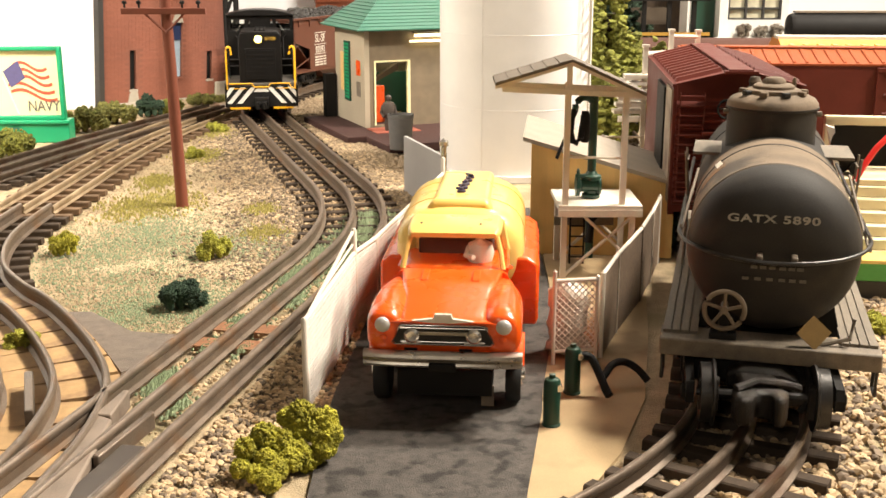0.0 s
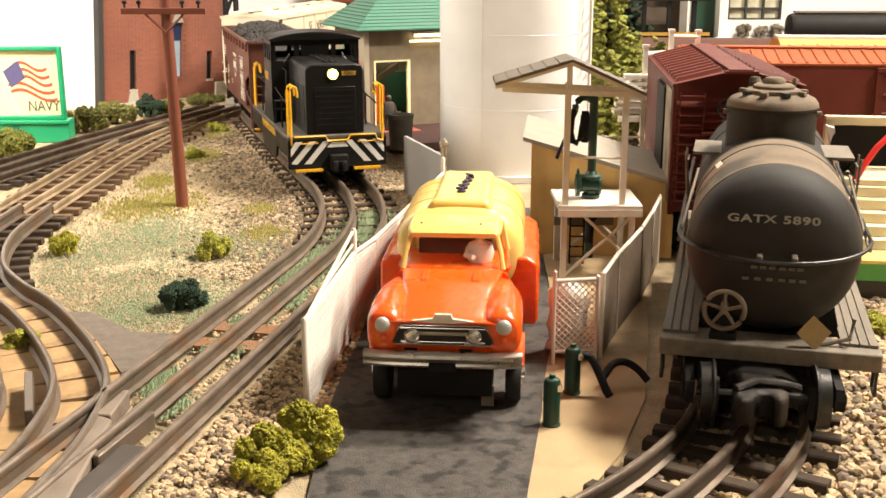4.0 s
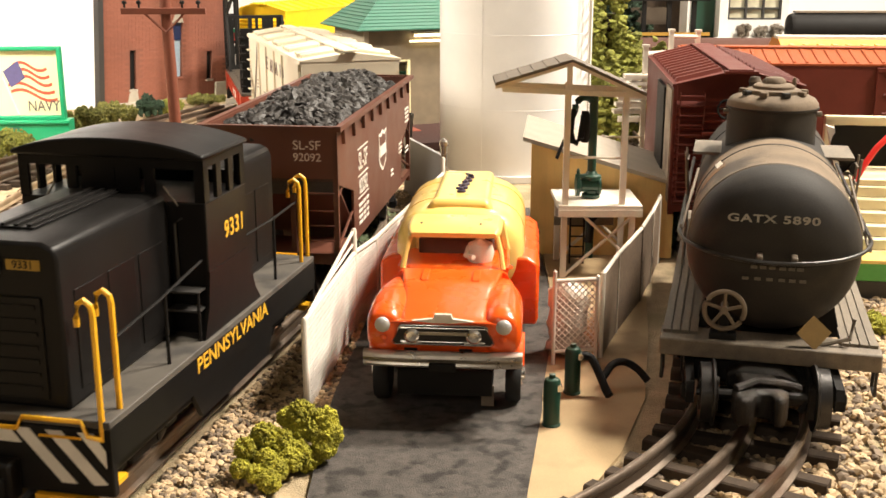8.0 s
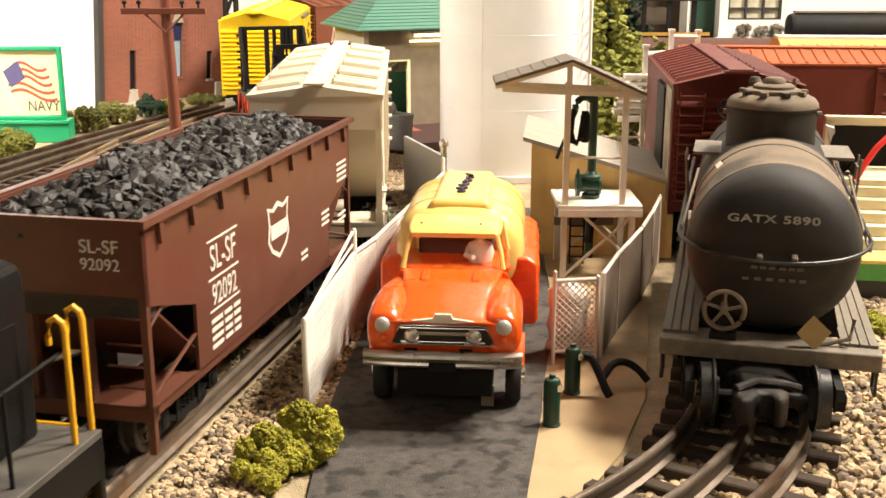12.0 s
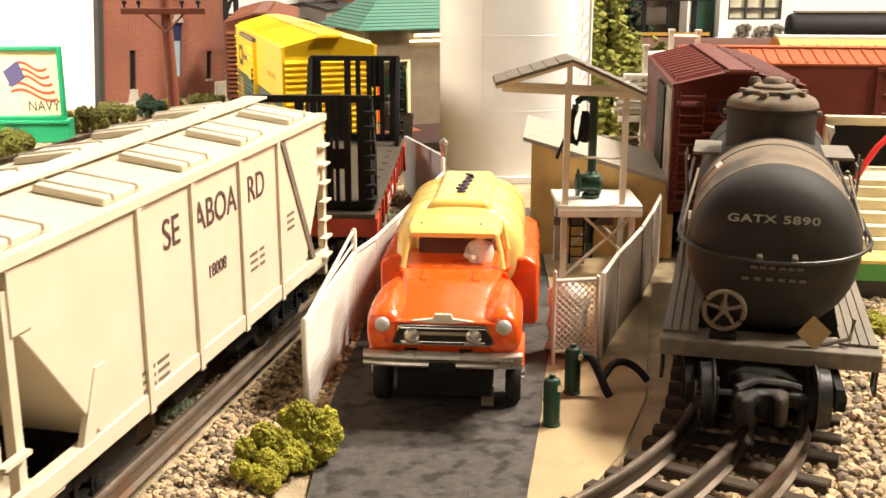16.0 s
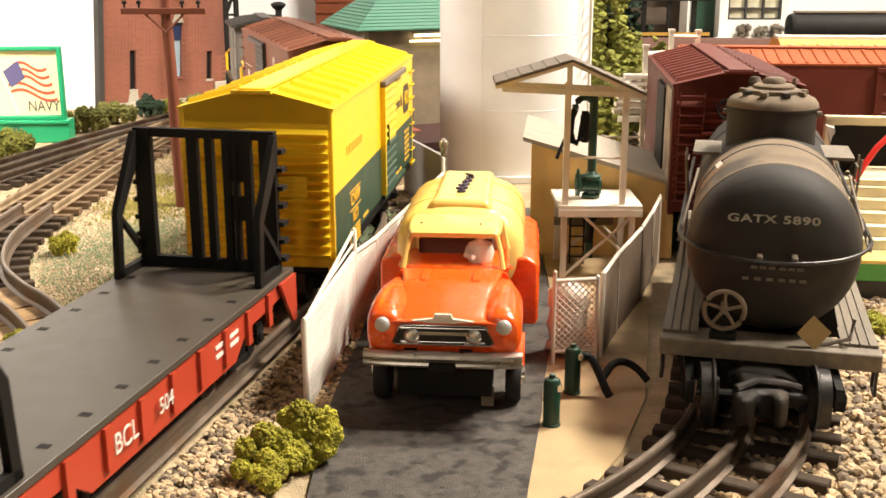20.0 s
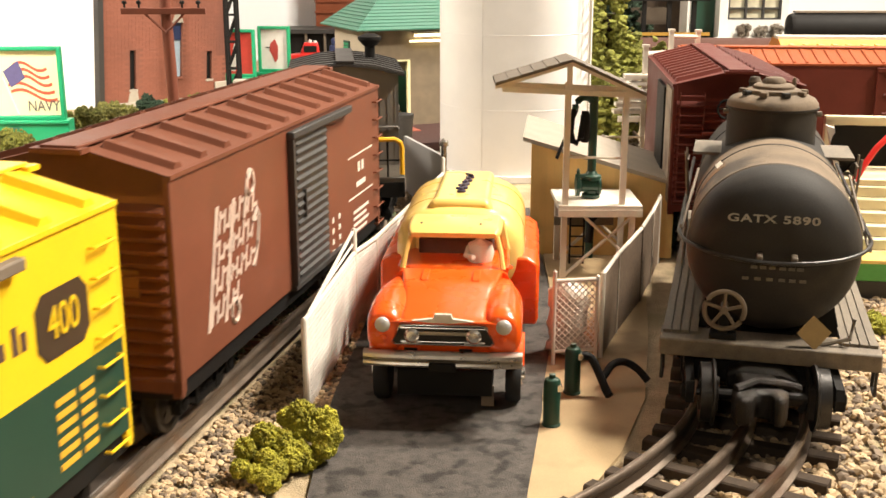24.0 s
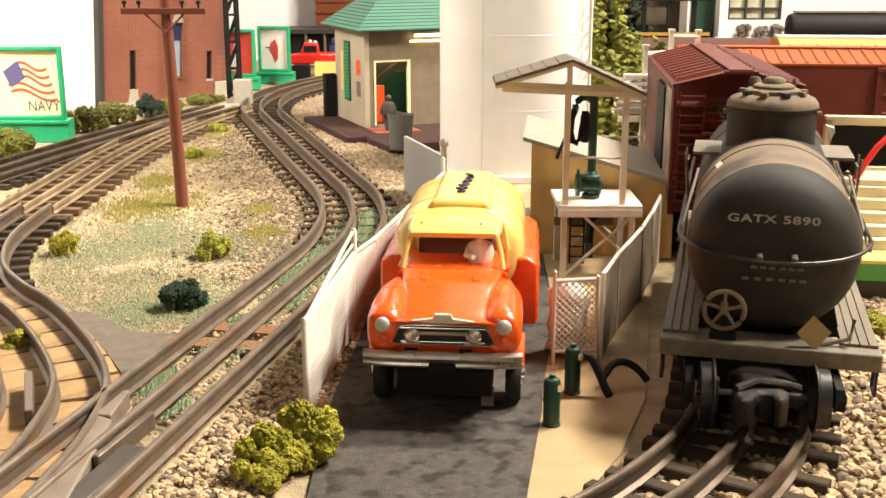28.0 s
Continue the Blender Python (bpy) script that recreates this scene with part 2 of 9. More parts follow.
def rail_build(line, offset, s0, s1, step=0.5, top=RAIL_TOP, w=0.13):
    """A rail with head, web and foot swept along a line at a sideways offset."""
    prof = [(-w, top - 0.08), (-w * 0.8, top - 0.01), (-w * 0.4, top + 0.03), (w * 0.4, top + 0.03), (w * 0.8, top - 0.01), (w, top - 0.08), (w * 0.8, top - 0.2), (w * 0.35, top - 0.27), (w * 0.35, 0.44), (w * 1.5, 0.37), (w * 1.5, 0.33), (-w * 1.5, 0.33), (-w * 1.5, 0.37), (-w * 0.35, 0.44), (-w * 0.35, top - 0.27), (-w * 0.8, top - 0.2)]
    rings = []
    for s in np.arange(s0, s1 + 0.01, step):
        x, y, h = along(line, s)
        c, n = math.cos(radians(h)), math.sin(radians(h))
        rings.append([(x + (offset + u) * c, y - (offset + u) * n, z) for u, z in prof])
    return Build().loft(rings)


def tie_mesh(material):
    b = Build()
    b.prism([(-0.27, 0.02), (0.27, 0.02), (0.25, 0.3), (0.2, 0.345), (-0.2, 0.345), (-0.25, 0.3)], -2.7, 2.7, "x")
    return recalc(b.mesh("tie", material, 0))


TIES = {}


def track(label, line, s0, s1, offsets=(-1.65, 0, 1.65), ties=(None, None), spacing=1.15, metal=None, w=0.13, wood=None, top=RAIL_TOP):
    wood = wood or M_TIE
    if wood not in TIES:
        TIES[wood] = tie_mesh(wood)
    t = thing("track", label, "railway track", kind="structure")
    for o in offsets:
        part("rail", rail_build(line, o, s0, s1, top=top, w=w), metal or M_STEEL, t, "worn steel rail")
    a, e = (s0 if ties[0] is None else ties[0]), (s1 if ties[1] is None else ties[1])
    rnd = random.Random(4)
    for s in np.arange(a, e, spacing):
        x, y, h = along(line, s)
        part("tie", TIES[wood], wood, t, at=P(x, y, rnd.uniform(-0.02, 0.0), 0, 0, -h + rnd.uniform(-3, 3)), smooth=0)
    return t


SIDING = smooth_line([(-13.0, 16), (-12.3, 25.8), (-12.1, 29.5), (-12.6, 33.2), (-14.4, 37.0), (-17.0, 41.0), (-19.2, 43.6), (-21.2, 46.8), (-22.7, 51.6), (-23.2, 57), (-23.2, 66), (-23.1, 76), (-22.4, 85), (-20.8, 93.5), (-18.9, 100.5)])
OUTER = smooth_line([(-38, 42), (-33, 57), (-29.6, 68), (-27.0, 78.5), (-24.2, 88.5), (-20.8, 98.0), (-17.6, 106.0)])
RIGHT = smooth_line([(-4.0, 19.0), (0.5, 21.4), (4.2, 24.0), (7.2, 27.3), (9.3, 31.0), (11.0, 37.0), (12.7, 44.0), (14.2, 52.0), (15.4, 62.0), (16.0, 72.0), (16.3, 84.0)])


# ---- the train: every vehicle's local frame has its front at -Y, z = 0 on the rail tops ----
WHEEL_R = 0.88
SPIN = []   # (wheelset, bogie's own height)
CARS = []   # (vehicle, middle offset, half distance of bogies, bogies)


def wheelset(parent, y):
    b = Build()
    for sx in (-1, 1):
        b.lathe([(0.0, sx * 1.80), (0.35, sx * 1.82), (0.62, sx * 1.76), (0.74, sx * 1.82), (WHEEL_R, sx * 1.81), (WHEEL_R, sx * 1.50), (WHEEL_R + 0.1, sx * 1.46), (WHEEL_R + 0.1, sx * 1.40), (0.5, sx * 1.42), (0.0, sx * 1.42)], 20, axis="x")
        for k in range(3):
            a = k * 2.1
            b.box(sx * 1.80 - 0.04, sx * 1.80 + 0.04, 0.40 * math.cos(a) - 0.1, 0.40 * math.cos(a) + 0.1, 0.40 * math.sin(a) - 0.1, 0.40 * math.sin(a) + 0.1)
    b.lathe([(0.12, -1.9), (0.12, 1.9)], 8, axis="x")
    w = part("wheelset", b, M_WHEEL, parent, "steel wheels on an axle", at=P(0, y, WHEEL_R))
    SPIN.append(w)
    return w


def side_frame(sx, span, z):
    """A cast truck side frame with journal boxes and springs."""
    b = Build()
    x0, x1 = sorted((sx * 1.98, sx * 2.22))
    h = span / 2
    b.prism([(-h - 0.45, z + 0.12), (-h - 0.3, z + 0.42), (-0.6, z + 0.62), (0.6, z + 0.62), (h + 0.3, z + 0.42), (h + 0.45, z + 0.12), (h + 0.1, z + 0.1), (0.75, z + 0.3), (-0.75, z + 0.3), (-h - 0.1, z + 0.1)], x0, x1, "x")
    b.prism([(-h + 0.2, z - 0.02), (-0.65, z - 0.42), (0.65, z - 0.42), (h - 0.2, z - 0.02), (h + 0.1, z + 0.1), (0.6, z - 0.2), (-0.6, z - 0.2), (-h - 0.1, z + 0.1)], x0, x1, "x")
    for s in (-1, 1):
        b.box(x0 - 0.03, x1 + 0.03, s * 0.72 - 0.09, s * 0.72 + 0.09, z - 0.4, z + 0.5)
        b.box(min(x0, x1), max(x0, x1) + (0.06 if sx > 0 else 0), s * h - 0.3, s * h + 0.3, z - 0.25, z + 0.28)
        b.lathe([(0.2, sx * 2.2), (0.2, sx * 2.32), (0.1, sx * 2.36)], 10, (0, s * h, z), "x")
    for k in (-0.42, -0.14, 0.14, 0.42):
        for j in range(4):
            b.lathe([(0.12, z - 0.2 + 0.12 * j), (0.12, z - 0.13 + 0.12 * j)], 8, (sx * 2.1, k, 0), "z")
    return b


def bogie(car, y, span=3.3, width=1.0):
    """A four-wheel truck: bolster, two side frames, two wheelsets and a coupler pad."""
    b = Build()
    b.box(-1.95, 1.95, -0.45, 0.45, WHEEL_R - 0.05, WHEEL_R + 0.4)
    b.lathe([(0.5, WHEEL_R + 0.3), (0.5, WHEEL_R + 0.62)], 12)
    t = part("truck", b, M_BLACK, car, "black die-cast railway truck", at=P(0, y, 0))
    for sx in (-1, 1):
        part("side_frame", side_frame(sx, span, WHEEL_R), M_BLACK, t)
    for s in (-1, 1):
        wheelset(t, s * span / 2)
    return t


def coupler(car, y, s, z=0.95):
    """A knuckle coupler on its shank; s: -1 at the front, 1 at the rear."""
    b = Build()
    b.box(-0.16, 0.16, min(y - s * 1.1, y + s * 0.4), max(y - s * 1.1, y + s * 0.4), z - 0.12, z + 0.12)
    b.prism([(-0.42, y + s * 0.3), (0.3, y + s * 0.3), (0.42, y + s * 0.55), (0.3, y + s * 0.95), (0.08, y + s * 0.95), (0.12, y + s * 0.62), (-0.16, y + s * 0.58), (-0.2, y + s * 0.85), (-0.42, y + s * 0.85)], z - 0.3, z + 0.3, "z")
    return part("coupler", b, M_BLACK, car, bevel=0.04)


def vehicle(name, label, category, front, rear, bogie_in, span=3.3):
    """front, rear: distances behind the headlight at which the body ends."""
    v = thing(name, label, category)
    half = (rear - front) / 2
    bog = [bogie(v, -half + bogie_in, span), bogie(v, half - bogie_in, span)]
    CARS.append((v, (front + rear) / 2, half - bogie_in, bog))
    coupler(v, -half, -1)
    coupler(v, half, 1)
    return v, half


def ladder(parent, x, y, z0, z1, n, width, facing, material, name="ladder"):
    """Rungs between two stiles; facing 'x+' or 'y-'."""
    b = Build()
    for k in range(n):
        z = z0 + (z1 - z0) * (k + 0.5) / n
        if facing[0] == "x":
            s = 1 if facing[1] == "+" else -1
            b.box(min(x, x + s * 0.16), max(x, x + s * 0.16), y - width / 2, y + width / 2, z - 0.035, z + 0.035)
        else:
            s = 1 if facing[1] == "+" else -1
            b.box(x - width / 2, x + width / 2, min(y, y + s * 0.16), max(y, y + s * 0.16), z - 0.035, z + 0.035)
    for e in (-1, 1):
        if facing[0] == "x":
            b.box(x - 0.02, x + 0.1, y + e * width / 2 - 0.035, y + e * width / 2 + 0.035, z0, z1)
        else:
            b.box(x + e * width / 2 - 0.035, x + e * width / 2 + 0.035, y - 0.1, y + 0.02, z0, z1)
    return part(name, b, material, parent)


def grab_hook(parent, x, y, z0, z1, turn):
    """A tall bent handrail with a crook at its top."""
    b = Build()
    pts = [(x, y, z0), (x, y, z1 - 0.3), (x + turn[0] * 0.04, y + turn[1] * 0.04, z1 - 0.12), (x + turn[0] * 0.2, y + turn[1] * 0.2, z1), (x + turn[0] * 0.36, y + turn[1] * 0.36, z1 - 0.1), (x + turn[0] * 0.42, y + turn[1] * 0.42, z1 - 0.45), (x + turn[0] * 0.42, y + turn[1] * 0.42, z1 - 0.65)]
    b.rod(pts, 0.075, 8)
    return part("handrail", b, M_YLINE, parent, "yellow bent handrail")


def locomotive():
    v, h = vehicle("diesel_switcher", "black centre-cab diesel switcher with yellow handrails and striped pilots, rolling", "locomotive", -0.95, 14.0, 3.1, 2.9)
    W, deck = 3.0, 2.72
    part("frame", Build().box(-W + 0.2, W - 0.2, -h + 0.2, h - 0.2, 1.2, deck - 0.2), M_LOCO, v, bevel=0.06)
    part("walkway", Build().box(-W, W, -h, h, deck - 0.2, deck), mat("walkway_grey", (0.08, 0.07, 0.058), 0.7, vary=0.25, scale=150, spots=(0.04, 0.036, 0.032), spot_at=0.6), v, "dusty dark grey walkway", bevel=0.03)
    part("fuel_tank", Build().box(-2.2, 2.2, -1.2, 1.2, 0.55, 1.3), M_BLACK, v, bevel=0.1)
    nose = -h + 0.45
    cab0, cab1 = -1.2, 1.72
    hw, ht = 1.75, 6.88
    for name, y0, y1 in (("front_hood", nose, cab0), ("rear_hood", cab1, h - 0.55)):
        prof = [(-hw, deck), (hw, deck), (hw, ht - 0.4), (hw - 0.1, ht - 0.13), (hw - 0.4, ht), (-hw + 0.4, ht), (-hw + 0.1, ht - 0.13), (-hw, ht - 0.4)]
        hood = part(name, Build().prism(prof, y0, y1), M_LOCO, v, bevel=0.09)
        ye = y0 if name == "front_hood" else y1
        s = -1 if name == "front_hood" else 1
        part("radiator_panel", Build().box(-1.25, 1.25, min(ye, ye + s * 0.06), max(ye, ye + s * 0.06), deck + 0.25, 5.55), M_LOCO, hood, "raised black radiator panel", bevel=0.03)
        for k in range(7):
            z = deck + 0.5 + 0.34 * k
            part("grille_slat", Build().box(-1.1, 1.1, min(ye + s * 0.06, ye + s * 0.09), max(ye + s * 0.06, ye + s * 0.09), z, z + 0.1), M_LOCO, hood)
        n = 3
        for sx in (-1, 1):
            for k in range(n):
                yy = y0 + (y1 - y0) * (0.1 + 0.28 * k)
                part("side_door", Build().box(min(sx * hw, sx * (hw + 0.03)), max(sx * hw, sx * (hw + 0.03)), yy, yy + (y1 - y0) * 0.24, deck + 0.35, 5.6), M_LOCO, hood, bevel=0.015)
        part("side_badge", Build().box(hw + 0.005, hw + 0.02, (y0 + y1) / 2 - 0.15, (y0 + y1) / 2 + 0.15, 4.9, 5.05), M_LETTER, hood, "small white maker's plate")
        part("roof_grille", Build().box(-0.5, 0.5, y0 + 1.1, y1 - 0.3, ht, ht + 0.06), M_LOCO, hood, bevel=0.02)
        for k in range(3):
            x = -0.36 + 0.36 * k
            part("grille_bar", Build().box(x - 0.06, x + 0.06, y0 + 1.15, y1 - 0.35, ht + 0.06, ht + 0.12), M_BLACK, hood)
        rim = Build().lathe([(0.42, 0), (0.42, 0.08), (0.33, 0.1), (0.31, 0.0)], 20, axis="y")
        part("lamp_ring", rim, M_LOCO, hood, at=P(-0.12, ye - (0.08 if s < 0 else 0), 6.3))
        bulb = Build().lathe([(0.0, 0.0), (0.31, 0.02), (0.31, 0.07), (0.2, 0.11), (0.0, 0.13)], 20, axis="y")
        part("headlight", bulb, M_LIGHT if s < 0 else M_CHROME, hood, "glowing round headlight" if s < 0 else "round lamp", at=P(-0.12, ye - (0.14 if s < 0 else 0), 6.3))
        part("number_plate", Build().box(0.42, 1.3, min(ye, ye + s * 0.02), max(ye, ye + s * 0.02), 6.2, 6.46), mat("dull_yellow_board", (0.33, 0.20, 0.02), 0.5), hood, "dull yellow number board")
        letters("number_board", "9331", 0.2, M_BLACK, hood, P(0.86 * (1 if s < 0 else -1), ye + s * 0.025, 6.33, 90, 0, 0 if s < 0 else 180))
    # cab with a curved roof and open windows
    cw, sill, eave = 2.86, 6.6, 7.88
    cab = part("cab", Build().box(-cw, cw, cab0, cab1, deck, sill), M_LOCO, v, bevel=0.04)
    for y in (cab0, cab1 - 0.12):
        for x0, x1 in ((-cw, -cw + 0.3), (-1.35, -1.05), (-0.16, 0.16), (1.05, 1.35), (cw - 0.3, cw)):
            part("window_post", Build().box(x0, x1, y, y + 0.12, sill, eave - 0.3), M_LOCO, cab)
        part("header", Build().box(-cw, cw, y, y + 0.12, eave - 0.35, eave), M_LOCO, cab)
        for x0, x1 in ((-cw + 0.3, -1.35), (-1.05, -0.16), (0.16, 1.05), (1.35, cw - 0.3)):
            gl = part("pane", Build().box(x0, x1, y + 0.05, y + 0.07, sill, eave - 0.35), M_GLASS, cab)
            gl.visible_shadow = False
    for sx in (-1, 1):
        x0, x1 = sorted((sx * cw, sx * (cw - 0.12)))
        for yy in np.linspace(cab0, cab1 - 0.32, 4):
            part("window_post", Build().box(x0, x1, yy, yy + 0.32, sill, eave - 0.25), M_LOCO, cab)
        part("header", Build().box(x0, x1, cab0, cab1, eave - 0.3, eave), M_LOCO, cab)
        part("cab_skirt", Build().prism([(cab0, 4.6), (cab1, 4.6), (cab1 + 0.12, 3.9), (cab1 + 0.4, 3.2), (cab1 + 0.8, deck), (cab0 - 0.55, deck), (cab0 - 0.15, 3.6)], *sorted((sx * (cw - 0.1), sx * (cw + 0.03))), "x"), M_LOCO, cab, "flared cab side skirt")
    roof = [(-cw - 0.1, eave - 0.05)] + [(x, eave + 0.08 + 0.42 * (1 - (abs(x) / (cw + 0.1)) ** 2.4)) for x in np.linspace(-cw - 0.1, cw + 0.1, 15)] + [(cw + 0.1, eave - 0.05)]
    part("cab_roof", Build().prism(roof, cab0 - 0.22, cab1 + 0.12), M_LOCO, cab, bevel=0.08)
    part("rear_panel", Build().box(-cw + 0.3, cw - 0.3, cab1 - 0.13, cab1 - 0.01, sill, 7.0).box(-0.9, 0.9, cab0 + 0.02, cab0 + 0.1, sill, eave), M_LOCO, cab, "black cab panel between the windows")
    for x in (-1.9, 1.9):
        q = 1 if x < 0 else -1
        part("wiper", Build().rod([(x - 0.16 * q, cab0 - 0.06, 6.5), (x + 0.22 * q, cab0 - 0.1, 7.05)], 0.035), M_CHROME, cab, "thin bright wiper")
    for sx in (-1, 1):
        letters("cab_number", "9331", 0.52, M_LETY, cab, P(sx * (cw + 0.005), 0.75, 5.5, 90, 0, 90 * sx), 0.95, bold=0.012, gap=1.1)
        letters("railroad_name", "PENNSYLVANIA", 0.46, M_LETY, v, P(sx * (W + 0.005), 0.05 * sx, 2.25, 90, 0, 90 * sx), 1.18, bold=0.006)
        part("side_sill", Build().box(min(sx * W, sx * (W - 0.14)), max(sx * W, sx * (W - 0.14)), -h, h, 1.55, deck - 0.2), M_LOCO, v)
        part("tank_skirt", Build().prism([(-2.9, 1.6), (3.4, 1.6), (2.8, 0.65), (-2.3, 0.65)], *sorted((sx * (W - 0.05), sx * (W - 0.2))), "x"), M_LOCO, v, "deep black fuel tank skirt")
        for z in (3.55, 4.1):
            part("cab_step", Build().box(min(sx * 1.8, sx * 2.75), max(sx * 1.8, sx * 2.75), cab0 - 0.6, cab0 - 0.05, z, z + 0.06), M_DGREY, v)
        part("step_post", Build().rod([(sx * 2.75, cab0 - 0.58, deck), (sx * 2.75, cab0 - 0.58, 4.15)], 0.05), M_BLACK, v)
        part("door_rail", Build().rod([(sx * 1.95, cab0 - 0.07, 4.0), (sx * 1.95, cab0 - 0.1, 6.0), (sx * 2.15, cab0 - 0.06, 6.15)], 0.045), M_DGREY, v)
        for y0, y1, z0, z1 in ((-h + 1.0, cab0 - 0.1, 4.4, 4.95), (cab1 + 0.05, h - 0.9, 4.85, 4.9)):
            part("side_rail", Build().rod([(sx * 2.68, y0, z0), (sx * 2.68, (y0 + y1) / 2, (z0 + z1) / 2 - 0.06), (sx * 2.68, y1, z1)], 0.045), M_BLACK, v)
            ym = y0 + (y1 - y0) * 0.55
            part("rail_post", Build().rod([(sx * 2.68, ym, deck), (sx * 2.68, ym, (z0 + z1) / 2)], 0.05), M_BLACK, v)
    for s in (-1, 1):
        y = s * h
        pilot = part("pilot", Build().box(-W, W, min(y, y - s * 0.25), max(y, y - s * 0.25), 0.75, deck - 0.22), M_BLACK, v, bevel=0.05)
        for sx in (-1, 1):
            for k in range(3):
                a = 0.45 + 0.85 * k
                q = [(sx * a, 2.4), (sx * (a + 0.42), 2.4), (sx * min(a + 1.6, 2.85), 1.05 + max(0, (a + 1.6) - 2.85)), (sx * min(a + 1.18, 2.85), 1.05 + max(0, (a + 1.18) - 2.85))]
                yy = y + s * 0.012
                part("stripe", Build().prism(q, yy - 0.01, yy + 0.01), M_WHITEP, pilot, "white diagonal stripe")
            grab_hook(v, sx * 2.78, y - s * 0.05, 2.2, 5.7, (-sx, 0))
            grab_hook(v, sx * 2.82, y - s * 0.85, 2.2, 5.7, (-sx, 0))
            part("step_edge", Build().box(min(sx * 0.95, sx * 2.6), max(sx * 0.95, sx * 2.6), min(y, y + s * 0.16), max(y, y + s * 0.16), 0.6, 0.75), M_YLINE, v, "yellow step edge")
            for z in (0.95, 1.65):
                part("side_step", Build().box(min(sx * 2.6, sx * 2.95), max(sx * 2.6, sx * 2.95), min(y - s * 0.3, y - s * 0.75), max(y - s * 0.3, y - s * 0.75), z, z + 0.12), M_YLINE, v, "yellow step")
        part("pilot_plate", Build().prism([(-0.65, 2.0), (0.65, 2.0), (0.4, 2.3), (-0.4, 2.3)], min(y, y + s * 0.02), max(y, y + s * 0.02)), M_WHITEP, v, "white plate over the coupler")
        u = Build()
        u.rod([(-2.6, y + s * 0.06, deck - 0.02), (-0.75, y + s * 0.06, deck - 0.02), (-0.6, y + s * 0.1, 2.42), (0.6, y + s * 0.1, 2.42), (0.75, y + s * 0.06, deck - 0.02), (2.3, y + s * 0.06, deck - 0.02), (2.45, y + s * 0.08, 2.35), (2.8, y + s * 0.08, 2.3)], 0.06)
        part("cut_lever", u, M_YLINE, v, "yellow uncoupling lever")
        for sx in (-1, 1):
            part("stripe_rail", Build().rod([(sx * 1.2, y + s * 0.12, 2.3), (sx * 2.3, y + s * 0.12, 2.3)], 0.035), M_YLINE, v, "thin yellow rail")
        part("coupler_pocket", Build().box(-0.55, 0.55, min(y, y + s * 0.5), max(y, y + s * 0.5), 0.6, 1.6), M_BLACK, v, bevel=0.08)
    part("drawbar", Build().box(-0.12, 0.12, h, h + 2.6, 0.85, 1.05), M_BLACK, v)
    return v


